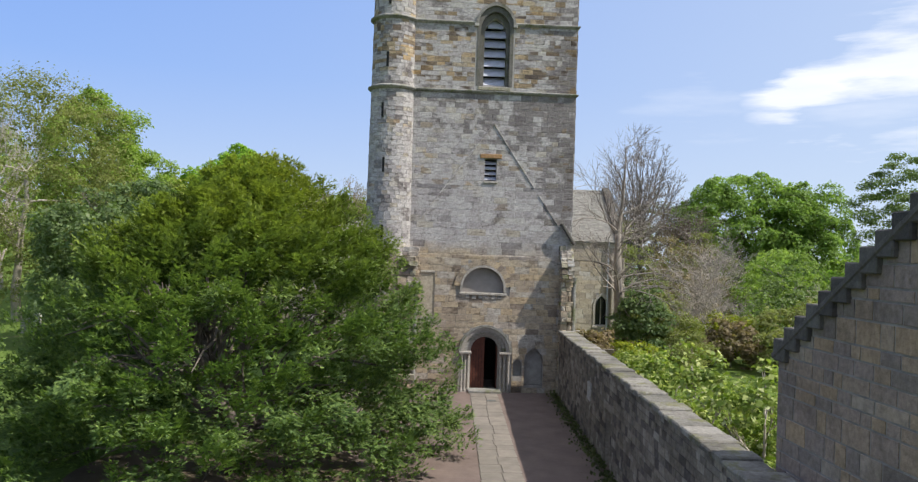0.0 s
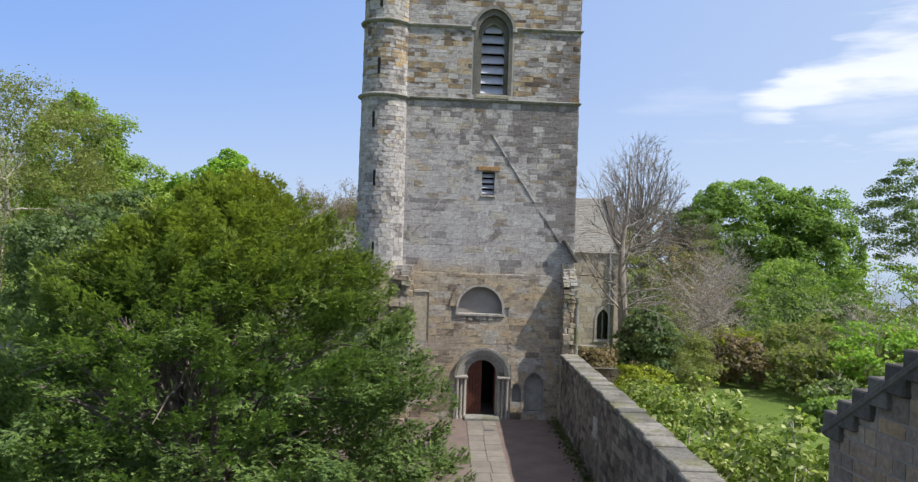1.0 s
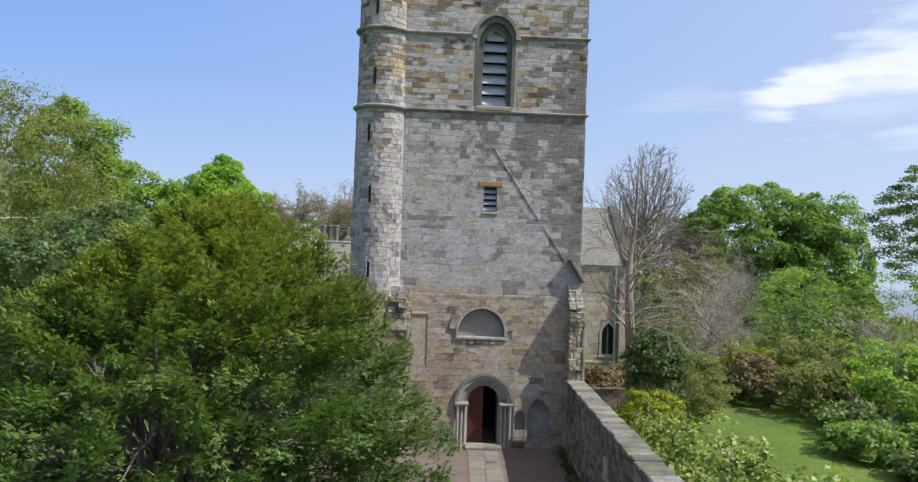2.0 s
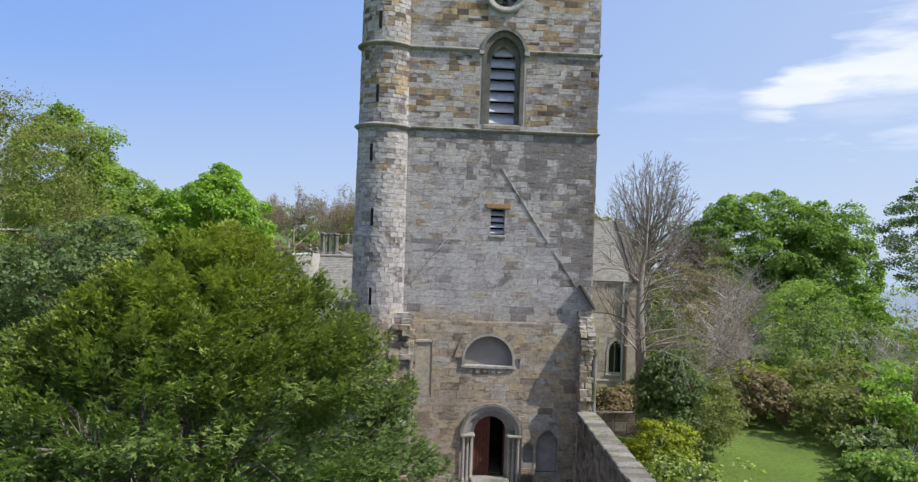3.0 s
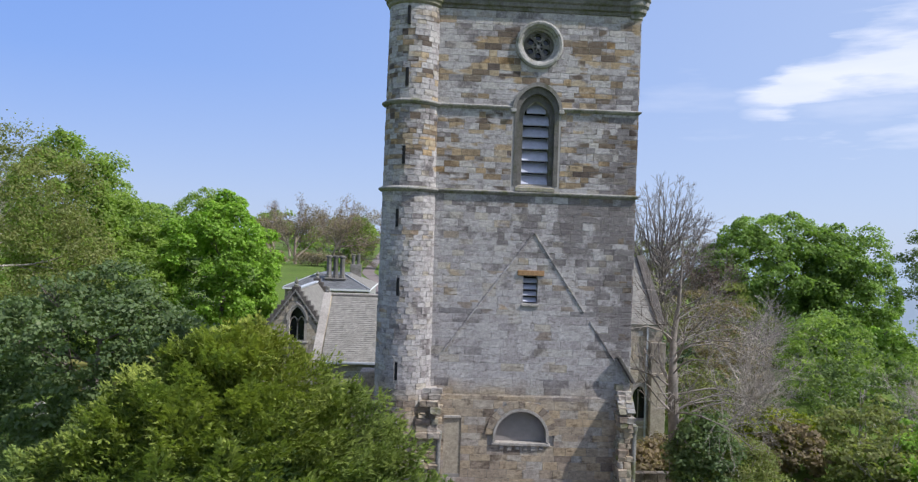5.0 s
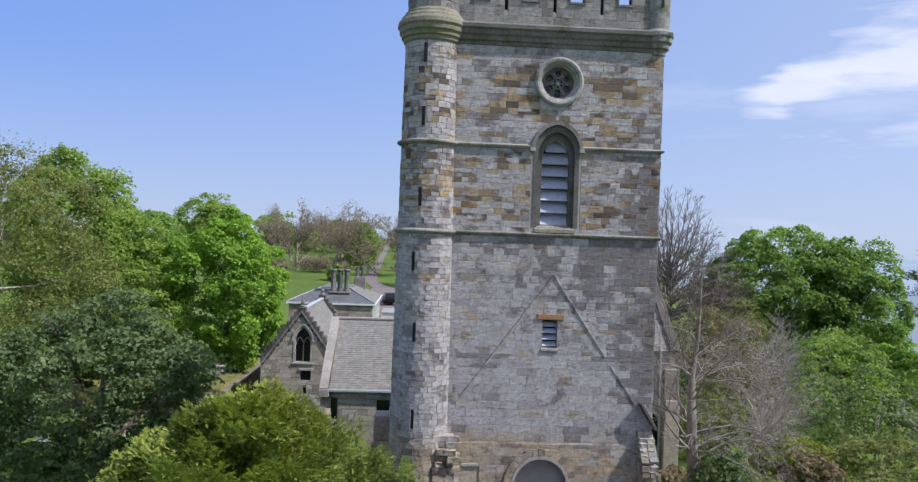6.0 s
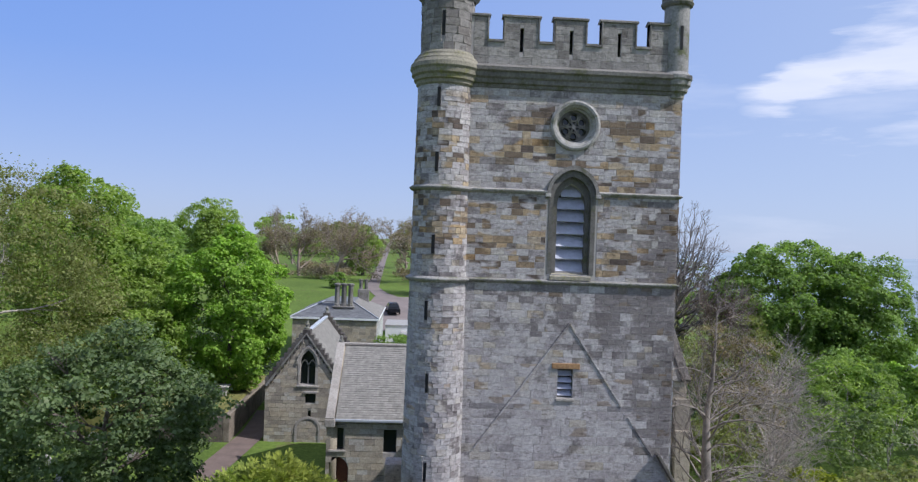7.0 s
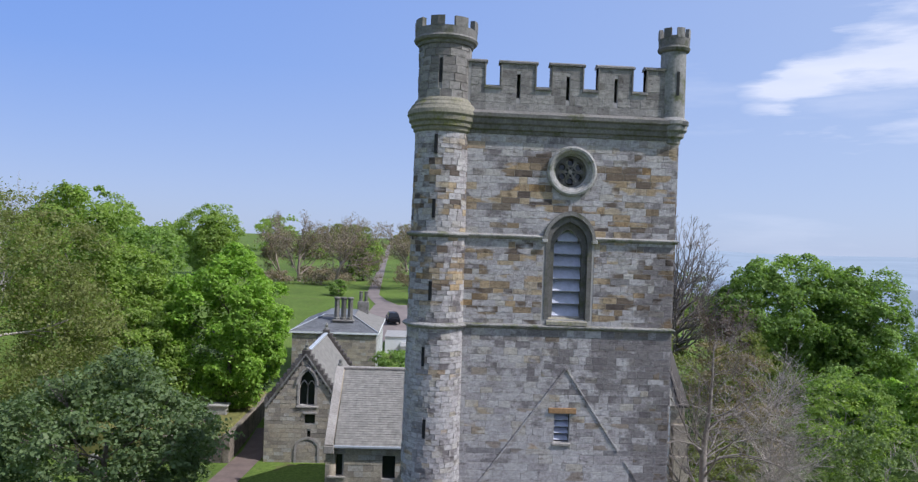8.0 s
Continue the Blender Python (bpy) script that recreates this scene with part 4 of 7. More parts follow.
# stair turret at the corner
prof = [(1.09, -0.3), (1.08, 6.5), (1.03, 13.5), (1.01, 16.6), (0.985, 20.3), (0.985, 20.35)]
part("turret_drum", lathe([(r - 0.035, z) for r, z in prof], TX, TY, 48), MORTAR, tower)
slit_rows = [(-0.26, 7.05), (-0.30, 10.05), (-0.42, 12.5), (-0.26, 14.75), (-0.24, 17.55), (-0.24, 19.75)]
for k, (z0, z1, r) in enumerate([(0.0, SC2 - 0.05, 1.06), (SC2 + 0.08, SC1 - 0.05, 1.02), (SC1 + 0.1, 20.3, 0.99)]):
    cut = [[(s * r - 0.055, z - 0.33), (s * r + 0.055, z - 0.33), (s * r + 0.055, z + 0.33), (s * r - 0.055, z + 0.33)] for s, z in slit_rows if z0 < z < z1]
    blocks = courses(-2.3 * r, 1.2 * r, z0, z1, rr, (0.15, 0.24), (0.2, 0.46), cut)

    def round_face(u, z):
        rad = (1.085 - (z - 6.5) * 0.0075 if z > 6.5 else 1.085) - 0.037
        return Matrix.Translation((TX + rad * math.sin(u / r), TY - rad * math.cos(u / r), z)) @ Matrix.Rotation(u / r, 4, "Z")
    face_stones(tower, "stone", blocks, round_face, TOWER, rr, 0.016)
for s, z in slit_rows:
    rad = 1.01
    bm = boxes((-0.05, 0.05, -0.04, 0.3, -0.32, 0.32))
    bm.transform(Matrix.Translation((TX + rad * math.sin(s), TY - rad * math.cos(s), z)) @ Matrix.Rotation(s, 4, "Z"))
    part("arrow_slit", bm, DARK, tower, "narrow dark stair slit")
part("turret_cap", lathe([(0.98, 20.20), (1.04, 20.26), (1.05, 20.36), (1.12, 20.40), (1.13, 20.52), (1.20, 20.58), (1.21, 20.72), (1.27, 20.80), (1.25, 20.94),
                          (1.16, 21.06), (1.14, 21.12), (1.04, 21.22), (1.02, 21.28), (0.93, 21.38), (0.9, 21.39)], TX, TY, 48), MOSSY, tower, "mossy moulded turret collar")
part("turret_head", lathe([(0.89, 21.2), (0.89, 23.4)], TX, TY, 48), MORTAR, tower)
cut = [[(-0.17 - 0.06, 21.85), (-0.17 + 0.06, 21.85), (-0.17 + 0.06, 22.7), (-0.17 - 0.06, 22.7)]]
blocks = courses(-2.9, 2.9, 21.36, 23.3, rr, (0.26, 0.34), (0.3, 0.6), cut)
face_stones(tower, "stone", blocks, lambda u, z: Matrix.Translation((TX + 0.885 * math.sin(u / 0.9), TY - 0.885 * math.cos(u / 0.9), z)) @ Matrix.Rotation(u / 0.9, 4, "Z"), TOWER, rr, 0.02)
bm = boxes((-0.05, 0.05, -0.02, 0.3, -0.42, 0.42))
bm.transform(Matrix.Translation((TX + 0.89 * math.sin(-0.19), TY - 0.89 * math.cos(0.19), 22.28)) @ Matrix.Rotation(-0.19, 4, "Z"))
part("arrow_slit", bm, DARK, tower, "narrow dark stair slit")


def crown_ring(cx, cy, r, z0, z1, teeth, a_off, depth=0.16):
    """A small round battlement: solid ring and teeth."""
    mid = z0 + (z1 - z0) * 0.58
    part("turret_crown", lathe([(r - 0.13, z0 - 0.12), (r - 0.10, z0 - 0.02), (r - 0.01, z0 + 0.02), (r + 0.03, z0 + 0.10), (r - 0.01, z0 + 0.17), (r, mid), (r - depth, mid), (r - depth, z0)], cx, cy, 40), DARKTRIM, tower)
    for k in range(teeth):
        a0 = a_off + k * 2 * math.pi / teeth
        a1 = a0 + math.pi / teeth * 1.15
        bm = bmesh.new()
        lay = []
        for z in (mid - 0.01, z1):
            lay.append([bm.verts.new((cx + q * math.cos(a), cy + q * math.sin(a), z)) for q, aa in ((r + 0.012, (a0, (a0 + a1) / 2, a1)), (r - depth, (a1, (a0 + a1) / 2, a0))) for a in aa])
        bm.faces.new(lay[0])
        bm.faces.new(lay[1])
        for i in range(6):
            bm.faces.new((lay[0][i], lay[0][(i + 1) % 6], lay[1][(i + 1) % 6], lay[1][i]))
        part("turret_merlon", bm, DARKTRIM, tower)


crown_ring(TX, TY, 1.10, 23.34, 24.10, 8, 0.25)
# corbelled corner turret
BX, BY = 3.55, 0.22
part("corner_turret", lathe([(0.02, 19.72), (0.10, 19.80), (0.12, 19.92), (0.20, 19.98), (0.22, 20.12), (0.32, 20.18), (0.34, 20.34), (0.44, 20.40), (0.46, 20.55),
                             (0.54, 20.62), (0.55, 20.78), (0.60, 20.84), (0.60, 20.95), (0.45, 21.08), (0.445, 22.2), (0.435, 23.35), (0.43, 23.45)], BX, BY, 36), TRIM, tower, "slim corbelled corner turret")
crown_ring(BX, BY, 0.54, 23.42, 24.2, 7, 0.1, 0.12)
bm = boxes((-0.05, 0.05, -0.02, 0.2, -0.42, 0.42))
bm.transform(Matrix.Translation((BX + 0.44 * math.sin(0.1), BY - 0.44 * math.cos(0.1), 22.25)) @ Matrix.Rotation(0.1, 4, "Z"))
part("arrow_slit", bm, DARK, tower, "narrow dark slit")

# belfry window: hood, two orders, louvres, sill
part("hood_mould", arch_band(arch_curve(0, 0.80, 16.60, 17.50, 9), arch_curve(0, 0.92, 16.60, 17.66, 9), -0.16, 0.02), DARKTRIM, tower)
for s in (-1, 1):
    part("label_stop", boxes((s * 0.88 - 0.10, s * 0.88 + 0.10, -0.17, 0.02, 16.52, 16.66), bevel=0.02), TRIM, tower)
part("window_arch", arch_band(arch_curve(0, 0.66, 16.45, 17.27, 9, 13.85), arch_curve(0, 0.82, 16.55, 17.52, 9, 13.85), -0.022, 0.24), DARKTRIM, tower)
part("window_arch", arch_band(arch_curve(0.01, 0.50, 16.32, 17.04, 9, 13.9), arch_curve(0, 0.67, 16.45, 17.28, 9, 13.9), 0.22, 0.42), DARKTRIM, tower)
bm = boxes((-0.72, 0.72, -0.10, 0.6, 13.66, 13.78))
for v in bm.verts:
    if v.co.y > 0 and v.co.z > 13.7:
        v.co.z += 0.24
part("window_sill", bm, MOSSY, tower, "sloping mossy stone sill")
for k in range(7):
    z = 13.98 + k * 0.44
    half = 0.50 if z < 16.2 else (0.47 if z < 16.5 else 0.36)
    bm = boxes((-half + 0.02, half + 0.02, -0.26, 0.26, -0.022, 0.022))
    bm.transform(Matrix.Translation((0, 0.50, z + 0.17)) @ Matrix.Rotation(radians(52), 4, "X"))
    part("louvre", bm, LOUVRE, tower, "blue-grey sloping louvre board")
part("louvre_back", boxes((-0.6, 0.6, 0.95, 1.0, 13.8, 17.2)), DARK, tower)
# small louvred opening
for k in range(4):
    bm = boxes((-0.29, 0.23, -0.12, 0.12, -0.015, 0.015))
    bm.transform(Matrix.Translation((0, 0.22, 9.68 + k * 0.235)) @ Matrix.Rotation(radians(38), 4, "X"))
    part("louvre", bm, LOUVRE, tower, "small blue-grey louvre board")
part("louvre_back", boxes((-0.34, 0.28, 0.5, 0.55, 9.5, 10.6)), DARK, tower)
part("lintel", boxes((-0.52, 0.46, -0.07, 0.2, 10.57, 10.76), bevel=0.015), rough_stone("rusty_lintel", [(0, (0.30, 0.17, 0.08)), (1, (0.36, 0.22, 0.11))]), tower, "rust-brown stone lintel")
part("window_sill", boxes((-0.36, 0.30, -0.07, 0.24, 9.44, 9.54), bevel=0.015), TRIM_CLEAN, tower)


def ring_shape(cx, cz, prof, seg=40):
    """A moulded ring facing the front: prof of (radius, y)."""
    bm = bmesh.new()
    rows = [[bm.verts.new((cx + r * math.cos(2 * math.pi * i / seg), y, cz + r * math.sin(2 * math.pi * i / seg))) for i in range(seg)] for r, y in prof]
    k = len(prof)
    for a in range(k):
        for i in range(seg):
            j = (i + 1) % seg
            bm.faces.new((rows[a][i], rows[a][j], rows[(a + 1) % k][j], rows[(a + 1) % k][i]))
    return bm


part("oculus_ring", ring_shape(0, 19.05, [(0.56, 0.4), (0.56, 0.12), (0.62, 0.08), (0.64, -0.02), (0.70, -0.06), (0.72, -0.14), (0.80, -0.16), (0.87, -0.12), (0.88, 0.02), (0.8, 0.3)]), TRIM, tower, "round window with moulded stone ring")
part("tracery", ring_shape(0, 19.05, [(0.42, 0.34), (0.42, 0.24), (0.58, 0.24), (0.58, 0.34)], 36), DARKTRIM, tower)
for k in range(6):
    a = k * math.pi / 3 + math.pi / 6
    bm = boxes((-0.035, 0.035, 0.25, 0.32, 0.05, 0.44))
    bm.transform(Matrix.Translation((0, 0, 19.05)) @ Matrix.Rotation(a, 4, "Y"))
    part("tracery_spoke", bm, DARKTRIM, tower)
    b = a + math.pi / 6
    part("tracery_petal", ring_shape(math.sin(b) * 0.33, 19.05 + math.cos(b) * 0.33, [(0.11, 0.33), (0.11, 0.24), (0.16, 0.24), (0.16, 0.33)], 14), DARKTRIM, tower)
part("tracery_hub", ring_shape(0, 19.05, [(0.0, 0.32), (0.0, 0.23), (0.07, 0.23), (0.08, 0.32)], 14), TRIM_CLEAN, tower)
part("window_glass", boxes((-0.57, 0.57, 0.36, 0.38, 18.48, 19.62)), GLASS, tower, "dark leaded glass")

# raggle of a lost roof: two raking drip stones, in short worn lengths
for s, ex, ez in ((-1, -3.15, 7.75), (1, 3.30, 7.35)):
    n = 15
    for i in range(n):
        if rr.random() < 0.06:
            continue
        a, b = Vector((0.05, 0, 12.15)), Vector((ex, 0, ez))
        p, q = a.lerp(b, i / n), a.lerp(b, (i + 0.97) / n)
        d = q - p
        bm = boxes((0, d.length, (-0.085 if s < 0 else -0.038) - rr.uniform(0, 0.012), 0.01, -0.026, 0.03), bevel=0.008)
        bm.transform(Matrix.Translation(p) @ Matrix.Rotation(-math.atan2(d.z, d.x), 4, "Y"))
        part("drip_stone", bm, TOWER, tower)
bm = boxes((-0.05, 0.06, -0.35, 0.0, -0.55, 0.55), bevel=0.02)
bm.transform(Matrix.Translation((3.55, -0.02, 7.25)) @ Matrix.Rotation(radians(-32), 4, "Y"))
part("raking_slab", bm, STEPSTONE, tower, "dark leaning slab of a lost roof")


def voussoirs(cx, cz, r0, r1, n, a0, a1, y, mat, name, squash=1.0):
    for i in range(n):
        b0, b1 = a0 + (a1 - a0) * (i + 0.03) / n, a0 + (a1 - a0) * (i + 0.97) / n
        e = rr.uniform(-0.03, 0.05)
        bm = bmesh.new()
        lay = [[bm.verts.new((cx + r * math.cos(b), yy, cz + r * math.sin(b) * squash)) for r, b in ((r0, b0), (r1 + e, b0), (r1 + e, b1), (r0, b1))] for yy in (y - rr.uniform(0, 0.02), 0.05)]
        bm.faces.new(lay[0])
        bm.faces.new(lay[1])
        for k in range(4):
            bm.faces.new((lay[0][k], lay[0][(k + 1) % 4], lay[1][(k + 1) % 4], lay[1][k]))
        part(name, bm, mat, tower)


voussoirs(-0.21, 4.70, 1.03, 1.30, 17, 0.05, math.pi - 0.05, -0.10, TOWER, "voussoir")
part("niche_ring", arch_band(arch_curve(-0.21, 0.93, 4.70, 5.62, 12, 4.50), arch_curve(-0.21, 1.03, 4.70, 5.72, 12, 4.50), -0.14, 0.1), TRIM_CLEAN, tower, "moulded half-round arch, blocked")
part("niche_sill", boxes((-1.28, 0.86, -0.14, 0.2, 4.36, 4.48), bevel=0.02), TRIM_CLEAN, tower)
for k in range(4):
    part("filling_course", boxes((-1.44 + k * 0.615, -1.44 + k * 0.615 + 0.605, -0.058, 0.0, 3.98, 4.36), bevel=0.006), TOWER, tower)
for k in range(6):
    part("corbel", boxes((-1.0 + k * 0.29, -0.82 + k * 0.29, -0.10, 0.0, 4.16 + rr.uniform(0, 0.05), 4.345), bevel=0.03), TRIM_CLEAN, tower)
part("panel_back", boxes((-3.05, -2.38, -0.03, 0.2, 3.28, 5.34)), SANDY, tower, "shallow tall blind panel of buff stone")
part("pilaster_cap", boxes((-3.05, -2.42, -0.09, 0.1, 5.30, 5.42), bevel=0.02), TRIM_CLEAN, tower)

# doorway: three arch orders on shafts, leaves, steps
for k, (r, y) in enumerate(((0.65, 0.20), (0.80, 0.05), (0.95, -0.09))):
    part("archivolt", arch_band(arch_curve(-0.02, r, 1.80, 1.80 + r * 1.03, 12, 1.72), arch_curve(-0.02, r + 0.15, 1.80, 1.80 + (r + 0.15) * 1.03, 12, 1.72), y, y + 0.3), TRIM_CLEAN if k != 1 else TRIM, tower)
part("hood_mould", arch_band(arch_curve(-0.02, 1.10, 1.80, 2.93, 12), arch_curve(-0.02, 1.21, 1.80, 3.04, 12), -0.17, 0.0), TRIM, tower)
for s in (-1, 1):
    for x, y in ((0.74, 0.12), (0.90, -0.02), (1.06, -0.12)):
        cx = -0.02 + s * x
        part("door_shaft", lathe([(0.085, 0.0), (0.085, 0.10), (0.065, 0.16), (0.06, 0.2), (0.058, 1.52), (0.07, 1.54), (0.065, 1.58), (0.09, 1.68), (0.10, 1.73)], cx, y, 12), TRIM_CLEAN, tower)
    part("impost", boxes((-0.02 + s * 0.90 - 0.28, -0.02 + s * 0.90 + 0.28, -0.22, 0.25, 1.72, 1.82), bevel=0.02), TRIM_CLEAN, tower)
    part("door_jamb", boxes((-0.02 + s * 0.92 - 0.25, -0.02 + s * 0.92 + 0.25, 0.16, 0.3, 0.0, 1.75)), TRIM, tower)
door = part("door_leaf", slab_shape([(-0.65, 0.02), (-0.02, 0.02)] + [p for p in lancet(-0.02, 0.63, 0.02, 1.82, 2.46)[2:] if p[0] <= 0.0], [], 0.34, 0.40), DOORWOOD, tower, "closed red-brown boarded door leaf")
for k in range(1, 5):
    part("board_joint", boxes((-0.65 + k * 0.126 - 0.006, -0.65 + k * 0.126 + 0.006, 0.328, 0.342, 0.05, 1.9)), DARK, door)
part("door_leaf", boxes((0.56, 0.62, 0.65, 1.25, 0.02, 2.0)), DOORWOOD, tower, "open red-brown door leaf")
part("door_step", boxes((-0.75, 0.72, -0.52, 0.3, -0.05, 0.13), bevel=0.02), TRIM, tower, "worn dark stone door step")
part("lobby", boxes((-1.4, 1.4, 3.2, 3.25, 0, 3.2), (-1.4, -1.35, 1.1, 3.2, 0, 3.2), (1.35, 1.4, 1.1, 3.2, 0, 3.2), (-1.4, 1.4, 1.1, 3.2, 3.15, 3.2)), DARK, tower, "dark lobby behind the door")


# broken stubs of nave walls standing out from the tower
def nave_stub(x0, x1, reach, top, seed, shafts):
    r2 = random.Random(seed)
    z, rough = 0.0, 0.24 if x0 < 0 else 0.07
    while z < top:
        h = r2.uniform(0.13, 0.27)
        k = z / top
        out = reach * (1.0 + 0.10 * math.sin(z * 3.1 + seed)) + r2.uniform(-rough, rough * 0.6)
        if k > 0.84:
            out *= 0.35 + 0.65 * (1 - k) / 0.16
        y = 0.0
        while y > -out:
            w = min(r2.uniform(0.2, 0.42), out + y)
            if w < 0.06:
                break
            cut = x0 + (x1 - x0) * r2.uniform(0.35, 0.65)
            for a, b in ((x0 + r2.uniform(-rough, 0.04), cut), (cut, x1 + r2.uniform(-0.04, rough))):
                if y < -0.3 and r2.random() < rough * 0.6:
                    continue
                bm = boxes((a + 0.006, b - 0.006, y - w + 0.008, y, z, z + h - 0.010), bevel=0.015)
                for v in bm.verts:
                    v.co += Vector((r2.uniform(-1, 1), r2.uniform(-1, 1), r2.uniform(-0.4, 0.4))) * 0.022
                part("stub_stone", bm, TOWER if r2.random() < 0.85 else MOSSY, tower)
            y -= w
        z += h
    for x, y, t in shafts:
        part("clustered_shaft", lathe([(0.12, 0.0), (0.12, 0.5), (0.09, 0.6), (0.085, t - 0.3), (0.12, t - 0.15), (0.13, t)], x, y, 12), TRIM, tower)
    for i in range(5 if x0 > 0 else 0):
        for a, b in ((x0 - 0.05, (x0 + x1) / 2), ((x0 + x1) / 2, x1 + 0.08)):
            bm = boxes((a + 0.01, b, -0.13, 0.13, -0.03, 0.03), bevel=0.012)
            bm.transform(Matrix.Translation((0, -reach * (0.12 + i * 0.19), top + 0.02 - i * 0.17 + r2.uniform(-0.03, 0.03))) @ Matrix.Rotation(radians(42 + r2.uniform(-8, 8)), 4, "X"))
            part("coping_slate", bm, MOSSY if r2.random() < 0.5 else TRIM, tower)


nave_stub(3.25, 3.72, 0.80, 6.50, 3, [(3.84, -0.30, 5.3), (3.84, -0.55, 5.3)])
for k in range(7):
    part("stub_stone", boxes((-6.25 + 0.05 * k * (k % 2), -5.3, 1.6 - 0.1 * (k % 3), 2.5, k * 0.95, k * 0.95 + 0.94), bevel=0.04), TOWER, tower)
nave_stub(-3.95, -3.30, 0.80, 6.45, 8, [(-3.22, -0.35, 4.9), (-3.22, -0.62, 4.9)])


# ---------- the land ----------
def smooth(a, b, x):
    t = min(1.0, max(0.0, (x - a) / (b - a)))
    return t * t * (3 - 2 * t)


def land(x, y):
    """Height of the ground: a level churchyard, parkland rising ahead, a fall to the estuary on one side."""
    up = 6.6 * smooth(20, 125, y) + 9.5 * smooth(110, 700, y)
    s = x - 22 - 0.10 * max(0.0, y)
    sea = smooth(0, 150, s)
    z = up * (1 - smooth(-20, 60, s)) - 37.0 * sea - 0.5 * smooth(5, 12, x)
    if y < -15 or x < -15:
        z += 0.25 * math.sin(x * 0.13) * math.cos(y * 0.11) * smooth(15, 40, max(-x, -y))
    return z


def axis(lo, hi, fine0, fine1, step):
    v = list(np.arange(fine0, fine1 + 0.01, step))
    s, a = step, fine0
    left = []
    while a > lo:
        s *= 1.25
        a -= s
        left.append(a)
    s, a = step, fine1
    right = []
    while a < hi:
        s *= 1.25
        a += s
        right.append(a)
    return left[::-1] + v + right


xs, ys = axis(-4300, 4300, -60, 70, 2.0), axis(-1200, 4600, -50, 130, 2.0)
gv = [(x, y, land(x, y)) for y in ys for x in xs]
nx = len(xs)
gf = [(j * nx + i, j * nx + i + 1, (j + 1) * nx + i + 1, (j + 1) * nx + i) for j in range(len(ys) - 1) for i in range(nx - 1)]
me = bpy.data.meshes.new("ground")
me.from_pydata(gv, [], gf)
me.polygons.foreach_set("use_smooth", [True] * len(gf))
me.materials.append(GROUND)
tagged(new("ground", me), "green churchyard grass and rising parkland", "ground", kind="structure")
tagged(mesh_ob("water", boxes((60, 4200, -600, 4200, -36, -34.5)), WATER), "pale calm estuary water", "water", kind="structure")


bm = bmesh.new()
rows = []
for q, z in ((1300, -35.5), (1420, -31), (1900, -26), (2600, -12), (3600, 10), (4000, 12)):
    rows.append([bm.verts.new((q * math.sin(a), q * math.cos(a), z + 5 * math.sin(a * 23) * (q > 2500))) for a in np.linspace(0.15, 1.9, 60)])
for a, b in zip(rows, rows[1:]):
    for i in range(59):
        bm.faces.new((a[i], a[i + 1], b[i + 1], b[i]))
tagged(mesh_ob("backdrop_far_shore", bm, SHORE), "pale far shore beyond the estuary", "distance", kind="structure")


def ribbon(name, pts, w, mat, label, lift=0.02, over=None):
    """A flat strip along points, lying on the land."""
    bm = bmesh.new()
    rows = []
    n = len(pts)
    dense = []
    for (a, b) in zip(pts, pts[1:]):
        k = max(1, int(math.dist(a[:2], b[:2]) / 2))
        dense += [(a[0] + (b[0] - a[0]) * i / k, a[1] + (b[1] - a[1]) * i / k, (a[2] if len(a) > 2 else w) + ((b[2] if len(b) > 2 else w) - (a[2] if len(a) > 2 else w)) * i / k) for i in range(k)]
    dense.append((*pts[-1][:2], pts[-1][2] if len(pts[-1]) > 2 else w))
    for i, (x, y, ww) in enumerate(dense):
        p, q = dense[max(0, i - 1)], dense[min(len(dense) - 1, i + 1)]
        d = Vector((q[0] - p[0], q[1] - p[1]))
        d.normalize()
        row = []
        for s in (-0.5, 0.0, 0.5):
            X, Y = x - d.y * ww * s, y + d.x * ww * s
            row.append(bm.verts.new((X, Y, land(X, Y) + lift)))
        rows.append(row)
    for a, b in zip(rows, rows[1:]):
        for i in range(2):
            bm.faces.new((a[i], a[i + 1], b[i + 1], b[i]))
    return tagged(mesh_ob(name, bm, mat), label, "path", kind="structure")


# forecourt before the door
tagged(mesh_ob("pavement_forecourt", boxes((-6.2, 3.0, -48, -0.0, -0.2, 0.015)), GRAVEL), "reddish chip-surfaced forecourt", "pavement", kind="structure")
pav = root("pavement_path", "worn pale slab path leading to the church door", "path", kind="structure")
rr = random.Random(5)
y = -0.55
while y > -44:
    d = rr.uniform(0.55, 0.9)
    c = -0.05 + 0.036 * y
    cutx = rr.uniform(-0.05, 0.06)
    for a, b in ((-0.62, cutx), (cutx, 0.60)):
        part("slab", boxes((c + a + 0.008, c + b - 0.008, y - d + 0.008, y - 0.008, -0.1, 0.035 + rr.uniform(0, 0.008)), bevel=0.006), SLAB, pav)
    y -= d
tagged(mesh_ob("drain_cover", boxes((-0.05, 0.35, -2.25, -2.0, 0.02, 0.055), bevel=0.01), TARMAC), "dark iron drain cover set in the path", "drain cover")


bm = lathe([(0.1, 0.08), (2.6, 0.05), (3.9, 0.022)], -8.3, -12.9, 40)
tagged(mesh_ob("ground_soil", bm, DIRT), "bare brown soil under the yew", "soil", kind="structure")

